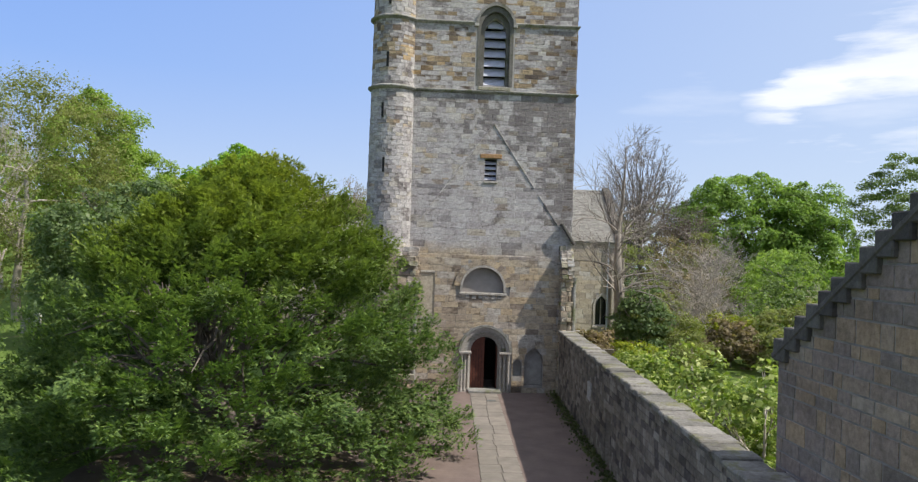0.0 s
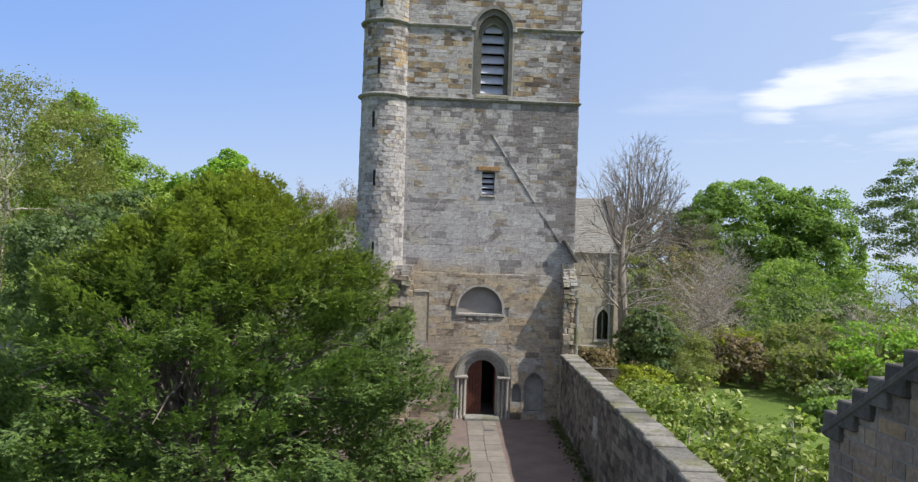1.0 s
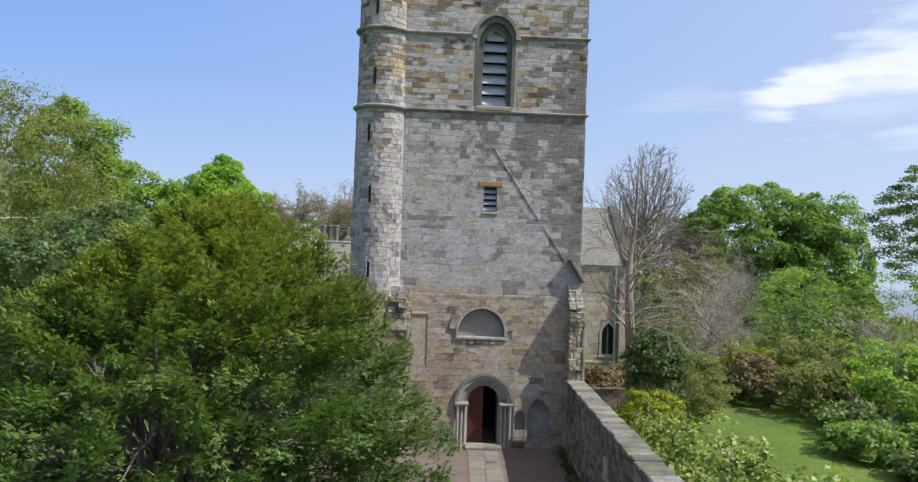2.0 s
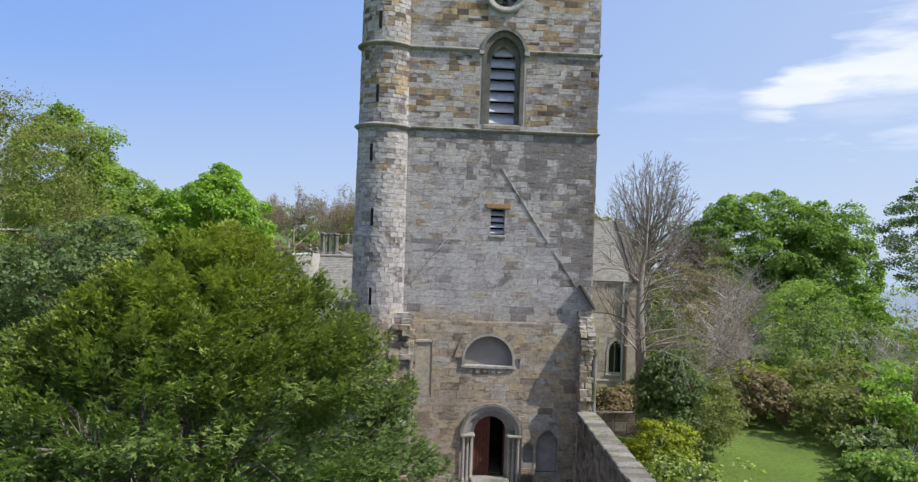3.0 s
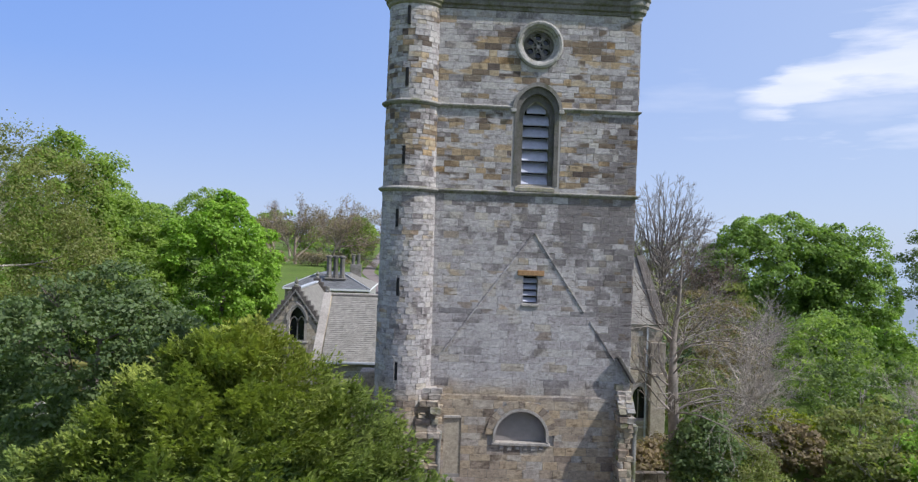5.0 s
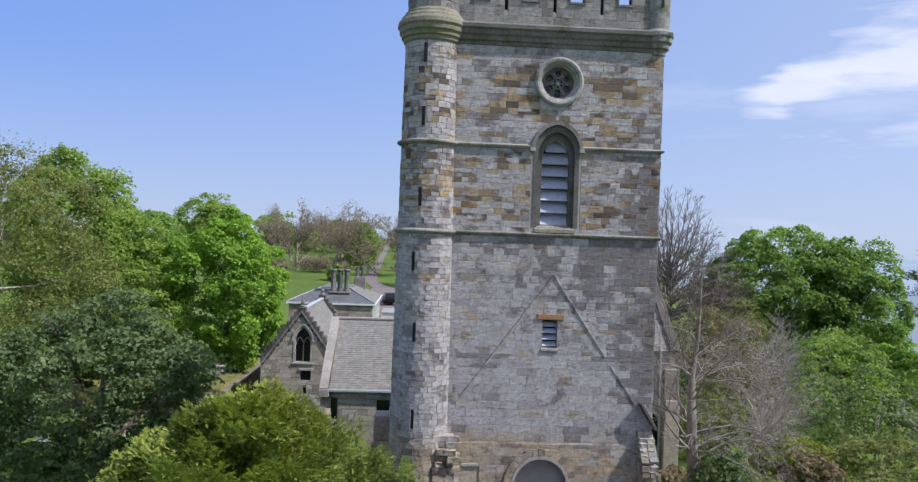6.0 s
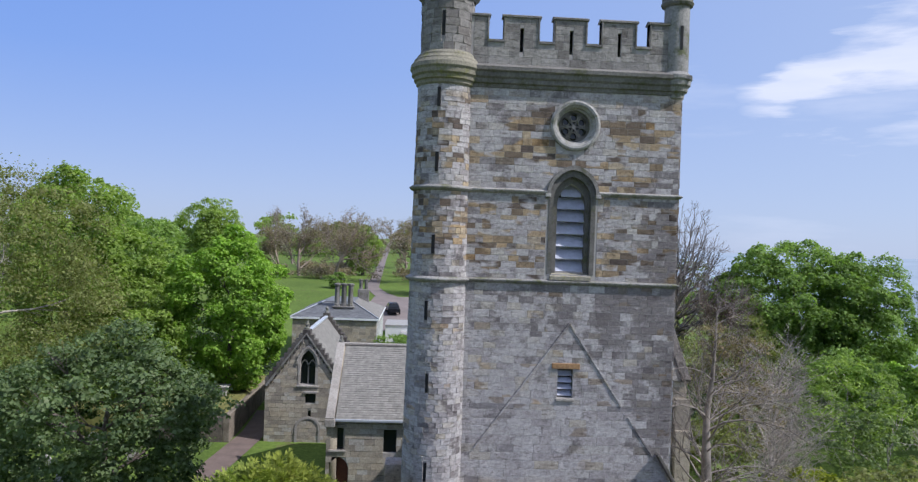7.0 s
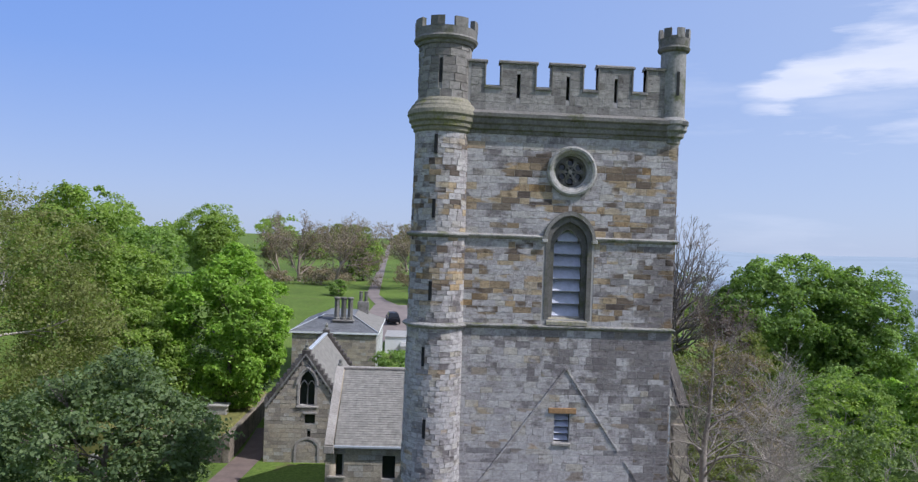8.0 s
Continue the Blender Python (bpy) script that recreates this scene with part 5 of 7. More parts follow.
# boundary wall beside the forecourt
bw = root("garden_wall", "high weathered rubble garden wall with a lichened coping", "wall")
WTOP = 2.86
turn = Matrix.Translation((3.22, -0.9, 0)) @ Matrix.Rotation(radians(-90) - math.atan(0.045), 4, "Z")
LEN = 22.4
gate = [(10.3, -0.2), (11.15, -0.2), (11.15, 1.75), (10.3, 1.75)]
bm = slab_shape([(0, -0.3), (LEN, -0.3), (LEN, WTOP), (0, WTOP)], [gate], 0.0, 0.58)
bm.transform(turn)
part("core", bm, RUBBLE, bw)
rr = random.Random(21)
blocks = courses(0, LEN, 0.0, WTOP, rr, (0.12, 0.26), (0.15, 0.5), [gate])
face_stones(bw, "stone", blocks, lambda u, z: turn @ Matrix.Translation((u, 0, z)), RUBBLE, rr, 0.035, lambda u, z: u > 8.0, 300)
u = 0.0
while u < LEN:
    w = rr.uniform(0.4, 0.8)
    bm = boxes((u + 0.01, u + w - 0.01, -0.07 - rr.uniform(0, 0.05), 0.64 + rr.uniform(0, 0.04), WTOP, WTOP + rr.uniform(0.10, 0.16)), bevel=0.03)
    bm.transform(turn)
    part("coping_stone", bm, COPING, bw)
    u += w
bm = boxes((10.25, 11.2, 0.35, 0.42, -0.2, 1.8))
bm.transform(turn)
part("gate", bm, DARK, bw, "dark old doorway")
bm = boxes((10.15, 11.3, -0.06, 0.3, 1.75, 1.98), bevel=0.02)
bm.transform(turn)
part("lintel", bm, RUBBLE, bw)
bm = boxes((7.4, 7.95, -0.08, 0.02, 1.45, 2.05), bevel=0.01)
bm.transform(turn)
part("tablet", bm, HEADST, bw, "pale worn memorial tablet")
# strip of moss and weeds along the foot of the wall
rng = np.random.default_rng(4)
n = 2000
py = rng.uniform(-26, -0.2, n)
px = 3.2 + 0.045 * py - np.abs(rng.normal(0, 0.22, n))
pz = rng.uniform(0.0, 0.22, n)
vs, ct = leaves_at(np.stack([px, py, pz], 1), unit_vectors(rng, n), rng, 0.11, 0.2, 4)
tagged(soup("wall_weeds", vs, ct, GRASSM), "low green weeds along the wall foot", "weeds", kind="stuff")


low = root("low_wall", "low grey stone garden wall beside the church", "wall")
u = 5.0
while u < 8.2:
    w = rr.uniform(0.4, 0.7)
    for z0, z1 in ((-0.6, 0.1), (0.1, 0.6), (0.6, 1.05)):
        part("block", boxes((u + 0.01, u + w - 0.01, 7.9, 8.3 + rr.uniform(0, 0.03), z0, z1 - 0.01), bevel=0.02), RUBBLE, low)
    u += w

# crow-stepped cottage behind the wall
cot = root("cottage", "old sandstone cottage with a crow-stepped gable", "house")
GX, GY0, GY1, EAVE, RISE = 3.08, -31.4, -21.25, 4.75, 0.64
mid = (GY0 + GY1) / 2
apex = EAVE + (GY1 - mid) * RISE
gm = Matrix.Translation((GX, 0, 0)) @ Matrix.Rotation(-math.pi / 2, 4, "Z")   # local x runs along -y
gout = [(-GY1, -0.5), (-GY0, -0.5), (-GY0, EAVE), (-mid, apex), (-GY1, EAVE)]
bm = slab_shape(gout, [], 0.0, 0.7)
bm.transform(gm)
part("gable", bm, plain("flush_lime_pointing", (0.24, 0.21, 0.19), 0.95, 0.3, 2.5), cot)
rr = random.Random(9)
blocks = courses(-GY1, -GY0, 0.0, apex - 0.2, rr, (0.17, 0.36), (0.22, 0.72), [], 0.03,
                 lambda z: (-GY1, -GY0) if z < EAVE else (-GY1 + (z - EAVE) / RISE + 0.05, -GY0 - (z - EAVE) / RISE - 0.05))
face_stones(cot, "stone", blocks, lambda u, z: gm @ Matrix.Translation((u, 0, z)), COTTAGE, rr, 0.012, lambda u, z: True, 300)
n = 15
for k in range(n):
    for s in (0, 1):
        a = (GY1 - mid) * k / n
        y0 = GY1 - a if s == 0 else GY0 + a
        w = (GY1 - mid) / n
        y1 = y0 - w if s == 0 else y0 + w
        z = EAVE + a * RISE
        part("crowstep", boxes((GX - 0.10, GX + 0.75, min(y0, y1) - 0.02, max(y0, y1) + 0.02, z - 0.05, z + w * RISE + 0.10), bevel=0.02), STEPSTONE, cot, "dark crow-step stone")
for y0, y1 in ((GY1 + 0.02, mid), (GY0 - 0.02, mid)):
    d = Vector((0, y1 - y0, apex - EAVE))
    bm = boxes((-0.12, 0.05, 0, d.length, -0.08, 0.02), bevel=0.02)
    bm.transform(Matrix.Translation((GX, y0, EAVE - 0.02)) @ Matrix.Rotation(math.atan2(d.z, d.y), 4, "X"))
    part("skew_mould", bm, STEPSTONE, cot, "dark raking moulding under the steps")
part("wall_side", boxes((GX + 0.7, GX + 9, GY1 - 0.6, GY1 - 0.001, -0.5, EAVE)), COTTAGE, cot)
part("wall_side", boxes((GX + 0.7, GX + 9, GY0, GY0 + 0.6, -0.5, EAVE)), COTTAGE, cot)
part("gable", slab_shape([(x - 0.0, z) for x, z in gout], [], 0.0, 0.6), COTTAGE, cot).matrix_local = Matrix.Translation((GX + 9.0, 0, 0)) @ Matrix.Rotation(-math.pi / 2, 4, "Z")
bm = bmesh.new()
q = [bm.verts.new(p) for p in ((GX + 0.7, GY1 + 0.2, EAVE - 0.1), (GX + 9, GY1 + 0.2, EAVE - 0.1), (GX + 9, mid, apex), (GX + 0.7, mid, apex), (GX + 0.7, GY0 - 0.2, EAVE - 0.1), (GX + 9, GY0 - 0.2, EAVE - 0.1))]
bm.faces.new((q[0], q[1], q[2], q[3]))
bm.faces.new((q[3], q[2], q[5], q[4]))
bmesh.ops.solidify(bm, geom=bm.faces[:], thickness=0.1)
part("roof", bm, SLATE2, cot)


# ---------- church behind the tower ----------
def slate_roof(parent, a, b, c, d, mat, rows, across, rr, name="roof"):
    """Overlapping slates on the slope a-b (eave) to d-c (ridge), joined, over a thin board."""
    a, b, c, d = (Vector(p) for p in (a, b, c, d))
    n = (b - a).cross(d - a).normalized()
    if n.z < 0:
        n = -n
    bm = bmesh.new()
    v = [bm.verts.new(p) for p in (a, b, c, d)] + [bm.verts.new(p - n * 0.12) for p in (a, b, c, d)]
    for f in ((0, 1, 2, 3), (4, 5, 6, 7), (0, 1, 5, 4), (1, 2, 6, 5), (2, 3, 7, 6), (3, 0, 4, 7)):
        bm.faces.new([v[i] for i in f])
    rf = part(name, bm, mat, parent)
    vs, ct = [], []
    for i in range(rows):
        t0, t1 = i / rows, min(1.0, (i + 1.25) / rows)
        l0, r0, l1, r1 = a.lerp(d, t0), b.lerp(c, t0), a.lerp(d, t1), b.lerp(c, t1)
        u = -rr.uniform(0, 1.0 / across)
        while u < 1:
            w = rr.uniform(0.7, 1.3) / across
            s, e = max(0, u) + 0.001, min(1, u + w) - 0.001
            u += w
            if e - s < 0.003:
                continue
            k0, k1 = n * rr.uniform(0.018, 0.034), n * 0.008
            p, q, x, y = l0.lerp(r0, s) + k0, l0.lerp(r0, e) + k0, l1.lerp(r1, e) + k1, l1.lerp(r1, s) + k1
            vs += [p, q, x, y, l0.lerp(r0, s), l0.lerp(r0, e), q, p]
            ct += [4, 4]
    ob = soup("slate_cover", [tuple(p) for p in vs], ct, mat, rf)
    tagged(ob, kind="stuff")
    return rf


rr = random.Random(33)
church = root("church", "old sandstone church with a stone-slated roof behind the tower", "church")
# low wing
WY, WX0, WX1, WE, WR = 17.0, -10.2, -3.0, 4.62, 8.15
w_holes = [[(-9.95, 2.75), (-9.15, 2.75), (-9.15, 4.05), (-9.95, 4.05)], [(-6.95, 2.6), (-6.2, 2.6), (-6.2, 3.95), (-6.95, 3.95)], lancet(-9.45, 0.55, -0.1, 1.6, 2.35)]
part("wall_front", slab_shape([(WX0, -0.3), (WX1, -0.3), (WX1, WE), (WX0, WE)], w_holes, WY, WY + 0.6), MORTAR, church)
blocks = courses(WX0, WX1, 0.0, WE - 0.05, rr, (0.26, 0.4), (0.4, 0.9), w_holes)
face_stones(church, "stone", blocks, lambda u, z: Matrix.Translation((u, WY, z)), CHURCH, rr, 0.04)
part("window_glass", boxes((-9.97, -9.13, WY + 0.25, WY + 0.28, 2.7, 4.1)), GLASS, church, "dark window glass")
part("window_glass", boxes((-6.97, -6.18, WY + 0.25, WY + 0.28, 2.5, 4.0)), GLASS, church, "dark window glass")
part("window_sill", boxes((-10.05, -9.05, WY - 0.12, WY + 0.2, 2.64, 2.75), bevel=0.01), TRIM_CLEAN, church)
part("window_lintel", boxes((-10.05, -9.05, WY - 0.06, WY + 0.2, 4.05, 4.2), bevel=0.01), TRIM_CLEAN, church)
part("window_frame", boxes((-9.95, -9.86, WY + 0.1, WY + 0.2, 2.75, 4.05), (-9.24, -9.15, WY + 0.1, WY + 0.2, 2.75, 4.05), (-9.95, -9.15, WY + 0.1, WY + 0.2, 3.97, 4.05)), TRIM_CLEAN, church)
part("side_door", slab_shape(lancet(-9.45, 0.55, 0, 1.6, 2.35), [], WY + 0.3, WY + 0.36), DOORWOOD, church, "red-brown arched side door")
part("wall_end", slab_shape([(WY, -0.3), (WY + 9, -0.3), (WY + 9, WE), (WY + 4.5, WR), (WY, WE)], [], 0, 0.6), CHURCH, church).matrix_local = Matrix.Translation((WX0, 0, 0)) @ Matrix.Rotation(math.pi / 2, 4, "Z") @ Matrix.Diagonal((1, -1, 1, 1))
slate_roof(church, (WX0 + 0.5, WY - 0.25, WE - 0.1), (WX1 + 1, WY - 0.25, WE - 0.1), (WX1 + 1, WY + 4.5, WR), (WX0 + 0.5, WY + 4.5, WR), SLATE, 34, 44, rr)
slate_roof(church, (WX0 + 0.5, WY + 9.25, WE - 0.1), (WX1 + 1, WY + 9.25, WE - 0.1), (WX1 + 1, WY + 4.5, WR), (WX0 + 0.5, WY + 4.5, WR), SLATE, 34, 44, rr)
part("ridge_stone", boxes((WX0 + 0.4, WX1 + 1, WY + 4.35, WY + 4.65, WR - 0.05, WR + 0.12), bevel=0.04), TRIM_CLEAN, church)
part("gutter", boxes((WX0, WX1 + 1, WY - 0.34, WY - 0.2, WE - 0.2, WE - 0.06), bevel=0.02), LEAD, church)


def skew(x, y0, z0, y1, z1, w=0.5):
    d = Vector((0, y1 - y0, z1 - z0))
    bm = boxes((x, x + w, 0, d.length, 0.0, 0.2), bevel=0.02)
    bm.transform(Matrix.Translation((0, y0, z0)) @ Matrix.Rotation(math.atan2(d.z, d.y), 4, "X"))
    return bm


part("skew_coping", skew(WX0 - 0.05, WY - 0.3, WE - 0.15, WY + 4.5, WR), TRIM_CLEAN, church, "pale sloping gable coping")
part("skew_putt", boxes((WX0 - 0.08, WX0 + 0.5, WY - 0.45, WY + 0.1, WE - 0.5, WE - 0.05), bevel=0.03), TRIM_CLEAN, church)
part("finial", lathe([(0.16, WR), (0.16, WR + 0.25), (0.1, WR + 0.3), (0.12, WR + 0.5), (0.02, WR + 0.56)], WX0 + 0.2, WY + 4.5, 10), TRIM, church)
# tall wing on the other side
RX0, RX1, RE, RR_ = 3.0, 10.65, 7.25, 11.2
rwin = lancet(9.35, 0.42, 1.55, 2.85, 3.55)
part("wall_front", slab_shape([(RX0, -0.8), (RX1, -0.8), (RX1, RE), (RX0, RE)], [rwin], WY, WY + 0.6), MORTAR, church)
blocks = courses(RX0, RX1, -0.6, RE - 0.05, rr, (0.26, 0.4), (0.4, 0.9), [lancet(9.35, 0.56, 1.45, 2.85, 3.72)])
face_stones(church, "stone", blocks, lambda u, z: Matrix.Translation((u, WY, z)), CHURCH, rr, 0.04)
part("window_arch", arch_band(arch_curve(9.35, 0.42, 2.85, 3.55, 8, 1.5), arch_curve(9.35, 0.58, 2.85, 3.75, 8, 1.5), WY - 0.08, WY + 0.2), TRIM_CLEAN, church)
part("window_glass", boxes((8.9, 9.8, WY + 0.28, WY + 0.3, 1.5, 3.6)), GLASS, church, "dark lancet glass")
part("window_mullion", boxes((9.32, 9.38, WY + 0.2, WY + 0.27, 1.55, 3.3)), TRIM_CLEAN, church)
part("window_sill", boxes((8.7, 10.0, WY - 0.15, WY + 0.1, 1.36, 1.5), bevel=0.02), TRIM_CLEAN, church)
part("string_course", boxes((RX0, RX1, WY - 0.1, WY, 1.0, 1.14), bevel=0.02), TRIM_CLEAN, church)
part("eaves_course", boxes((RX0, RX1, WY - 0.15, WY + 0.1, RE - 0.12, RE + 0.04), bevel=0.02), TRIM_CLEAN, church)
part("buttress", boxes((RX1 - 0.75, RX1 + 0.15, WY - 0.5, WY, -0.8, 4.4), (RX1 - 0.75, RX1 + 0.15, WY - 0.3, WY, 4.4, 6.2), bevel=0.03), CHURCH, church)
part("wall_end", slab_shape([(WY, -0.8), (WY + 9, -0.8), (WY + 9, RE), (WY + 4.5, RR_), (WY, RE)], [], 0, 0.6), CHURCH, church).matrix_local = Matrix.Translation((RX1 - 0.6, 0, 0)) @ Matrix.Rotation(math.pi / 2, 4, "Z") @ Matrix.Diagonal((1, -1, 1, 1))
slate_roof(church, (RX0, WY - 0.2, RE), (RX1 - 0.3, WY - 0.2, RE), (RX1 - 0.3, WY + 4.5, RR_), (RX0, WY + 4.5, RR_), SLATE, 34, 44, rr)
slate_roof(church, (RX0, WY + 9.2, RE), (RX1 - 0.3, WY + 9.2, RE), (RX1 - 0.3, WY + 4.5, RR_), (RX0, WY + 4.5, RR_), SLATE, 34, 44, rr)
part("skew_coping", skew(RX1 - 0.45, WY - 0.3, RE - 0.05, WY + 4.5, RR_ + 0.05, 0.55), STEPSTONE, church, "dark weathered gable coping")
part("downpipe", boxes((RX1 - 1.0, RX1 - 0.9, WY - 0.2, WY - 0.1, -0.4, RE)), LEAD, church)
# nave joining tower and wings, unseen behind the tower
part("nave_wall", boxes((-2.9, -2.2, 7.2, 17.5, -0.3, 6.5), (2.2, 2.9, 7.2, 17.5, -0.3, 6.5)), CHURCH, church)
slate_roof(church, (-3.1, 7.2, 6.4), (-3.1, 21, 6.4), (0, 21, 9.6), (0, 7.2, 9.6), SLATE, 16, 40, rr)
slate_roof(church, (3.1, 7.2, 6.4), (3.1, 21, 6.4), (0, 21, 9.6), (0, 7.2, 9.6), SLATE, 16, 40, rr)

# crow-stepped aisle
aisle = root("church_aisle", "small crow-stepped stone aisle with a pointed two-light window", "church")
AY, AX0, AX1, AE, AA = 28.0, -15.95, -10.35, 4.2, 8.0
AM = (AX0 + AX1) / 2
awin = lancet(-12.97, 0.56, 4.25, 5.75, 6.75)
small = [(-13.1, 2.9), (-12.35, 2.9), (-12.35, 3.6), (-13.1, 3.6)]
loop = [(-12.9, 1.25 + 0.6), (-12.65, 1.85), (-12.65, 2.4), (-12.9, 2.4)]
gout = [(AX0, -0.2), (AX1, -0.2), (AX1, AE), (AM, AA), (AX0, AE)]
part("gable", slab_shape(gout, [awin, small, loop], AY, AY + 0.6), MORTAR, aisle)
sl = (AA - AE) / (AM - AX0)
blocks = courses(AX0, AX1, 0.0, AA - 0.1, rr, (0.24, 0.36), (0.35, 0.8), [lancet(-12.97, 0.72, 4.15, 5.75, 6.95), small, loop], 0.012,
                 lambda z: (AX0, AX1) if z < AE else (AX0 + (z - AE) / sl + 0.02, AX1 - (z - AE) / sl - 0.02))
face_stones(aisle, "stone", blocks, lambda u, z: Matrix.Translation((u, AY, z)), CHURCH, rr, 0.04)
n = 11
for k in range(n):
    w = (AM - AX0) / n
    for s in (0, 1):
        x0 = AX0 + k * w if s == 0 else AX1 - (k + 1) * w
        z = AE + k * w * sl
        part("crowstep", boxes((x0 - 0.03, x0 + w + 0.03, AY - 0.12, AY + 0.6, z - 0.12, z + w * sl + 0.20), bevel=0.02), STEPSTONE, aisle, "dark crow-step stone")
part("raking_mould", arch_band([(AX0 + 0.1, AE - 0.15), (AM, AA - 0.15), (AX1 - 0.1, AE - 0.15)], [(AX0, AE - 0.02), (AM, AA - 0.0), (AX1, AE - 0.02)], AY - 0.17, AY), TRIM, aisle)
part("finial", lathe([(0.2, AA + 0.1), (0.2, AA + 0.3), (0.1, AA + 0.38), (0.17, AA + 0.55), (0.05, AA + 0.75), (0.02, AA + 0.9)], AM, AY + 0.25, 10), TRIM, aisle)
part("window_hood", arch_band(arch_curve(-12.97, 0.68, 5.75, 6.90, 9), arch_curve(-12.97, 0.80, 5.70, 7.04, 9), AY - 0.15, AY), TRIM_CLEAN, aisle)
part("window_arch", arch_band(arch_curve(-12.97, 0.54, 5.75, 6.72, 9, 4.2), arch_curve(-12.97, 0.70, 5.75, 6.92, 9, 4.2), AY - 0.07, AY + 0.2), TRIM_CLEAN, aisle)
part("window_glass", boxes((-13.6, -12.3, AY + 0.3, AY + 0.32, 4.2, 6.9)), GLASS, aisle, "dark leaded window glass")
part("window_mullion", boxes((-13.01, -12.93, AY + 0.18, AY + 0.29, 4.25, 5.75)), TRIM_CLEAN, aisle)
for s in (-1, 1):
    part("window_tracery", arch_band(arch_curve(-12.97 + s * 0.27, 0.24, 5.45, 5.95, 6), arch_curve(-12.97 + s * 0.27, 0.30, 5.45, 6.04, 6), AY + 0.18, AY + 0.28), TRIM_CLEAN, aisle)
part("window_sill", boxes((-13.75, -12.15, AY - 0.14, AY + 0.2, 4.06, 4.2), bevel=0.02), TRIM_CLEAN, aisle)
part("tablet_hood", boxes((-13.2, -12.25, AY - 0.14, AY + 0.1, 3.62, 3.78), bevel=0.02), TRIM_CLEAN, aisle)
part("window_glass", boxes((-13.12, -12.3, AY + 0.2, AY + 0.22, 2.85, 3.65)), GLASS, aisle)
part("window_glass", boxes((-12.92, -12.62, AY + 0.25, AY + 0.27, 1.8, 2.45)), GLASS, aisle)
part("blocked_arch", arch_band(arch_curve(-12.85, 0.75, 1.1, 1.80, 8, 0), arch_curve(-12.85, 0.92, 1.1, 1.97, 8, 0), AY - 0.09, AY), TRIM_CLEAN, aisle)
part("wall_side", boxes((AX0 + 0.002, AX0 + 0.6, AY + 0.6, 39.0, -0.2, AE), (AX1 - 0.6, AX1 - 0.002, AY + 0.6, 39.0, -0.2, AE)), CHURCH, aisle)
FY = 39.6
part("gable_back", slab_shape([(x, z + (0.2 if z > 5 else 0)) for x, z in gout], [], FY - 0.6, FY), CHURCH, aisle)
slate_roof(aisle, (AX0 - 0.1, AY + 0.55, AE), (AX0 - 0.1, FY - 0.5, AE), (AM, FY - 0.5, AA), (AM, AY + 0.55, AA), SLATE, 22, 44, rr)
slate_roof(aisle, (AX1 + 0.1, AY + 0.55, AE), (AX1 + 0.1, FY - 0.5, AE), (AM, FY - 0.5, AA), (AM, AY + 0.55, AA), SLATE, 22, 44, rr)
part("lead_ridge", boxes((AM - 0.16, AM + 0.16, AY + 0.6, FY - 0.6, AA - 0.06, AA + 0.10), bevel=0.03), LEAD, aisle, "pale leaded roof ridge")
for k in range(11):
    w = (AX1 - AM) / 11
    z = AE + k * w * sl
    for x0 in (AX1 - (k + 1) * w, AX0 + k * w):
        part("crowstep", boxes((x0 - 0.03, x0 + w + 0.03, FY - 0.65, FY + 0.1, z - 0.1, z + w * sl + 0.32), bevel=0.02), STEPSTONE, aisle)
part("finial", lathe([(0.18, AA + 0.2), (0.18, AA + 0.45), (0.08, AA + 0.52), (0.15, AA + 0.7), (0.02, AA + 0.95)], AM, FY - 0.3, 10), TRIM, aisle)

# mansion beyond
house = root("mansion", "grey stone mansion with a hipped slate roof and tall chimneys", "house")
MX0, MX1, MY0, MY1, ME = -17.9, -9.4, 50.0, 64.0, 6.6
part("wall_front", boxes((MX0, MX1, MY0, MY0 + 0.5, 0.5, ME)), MORTAR, house)
blocks = courses(MX0, MX1, 1.2, ME - 0.1, rr, (0.26, 0.38), (0.4, 0.8))
face_stones(house, "stone", blocks, lambda u, z: Matrix.Translation((u, MY0, z)), CHURCH, rr, 0.04)
part("wall_side", boxes((MX1 - 0.5, MX1, MY0 + 0.5, MY1, 0.5, ME), (MX0, MX0 + 0.5, MY0 + 0.5, MY1, 0.5, ME), (MX0 + 0.5, MX1 - 0.5, MY1 - 0.5, MY1, 0.5, ME)), RENDER, house)
part("eaves_cornice", boxes((MX0 - 0.25, MX1 + 0.25, MY0 - 0.25, MY1 + 0.25, ME - 0.02, ME + 0.16)), WHITE, house, "white painted eaves")
for y in (52.0, 54.6, 57.4, 60.2):
    wd = part("window", boxes((MX1, MX1 + 0.04, y, y + 1.0, 3.6, 5.6)), GLASS, house, "tall sash window")
    part("window_frame", boxes((MX1 + 0.01, MX1 + 0.09, y - 0.12, y, 3.5, 5.7), (MX1 + 0.01, MX1 + 0.09, y + 1, y + 1.12, 3.5, 5.7), (MX1 + 0.01, MX1 + 0.08, y, y + 1, 4.55, 4.65), (MX1 + 0.01, MX1 + 0.12, y - 0.1, y + 1.1, 3.4, 3.52)), WHITE, wd)
HR = 8.05
slate_roof(house, (MX0 - 0.2, MY0 - 0.2, ME + 0.15), (MX1 + 0.2, MY0 - 0.2, ME + 0.15), (-12.2, MY0 + 4.0, HR), (-15.2, MY0 + 4.0, HR), SLATE2, 14, 26, rr)
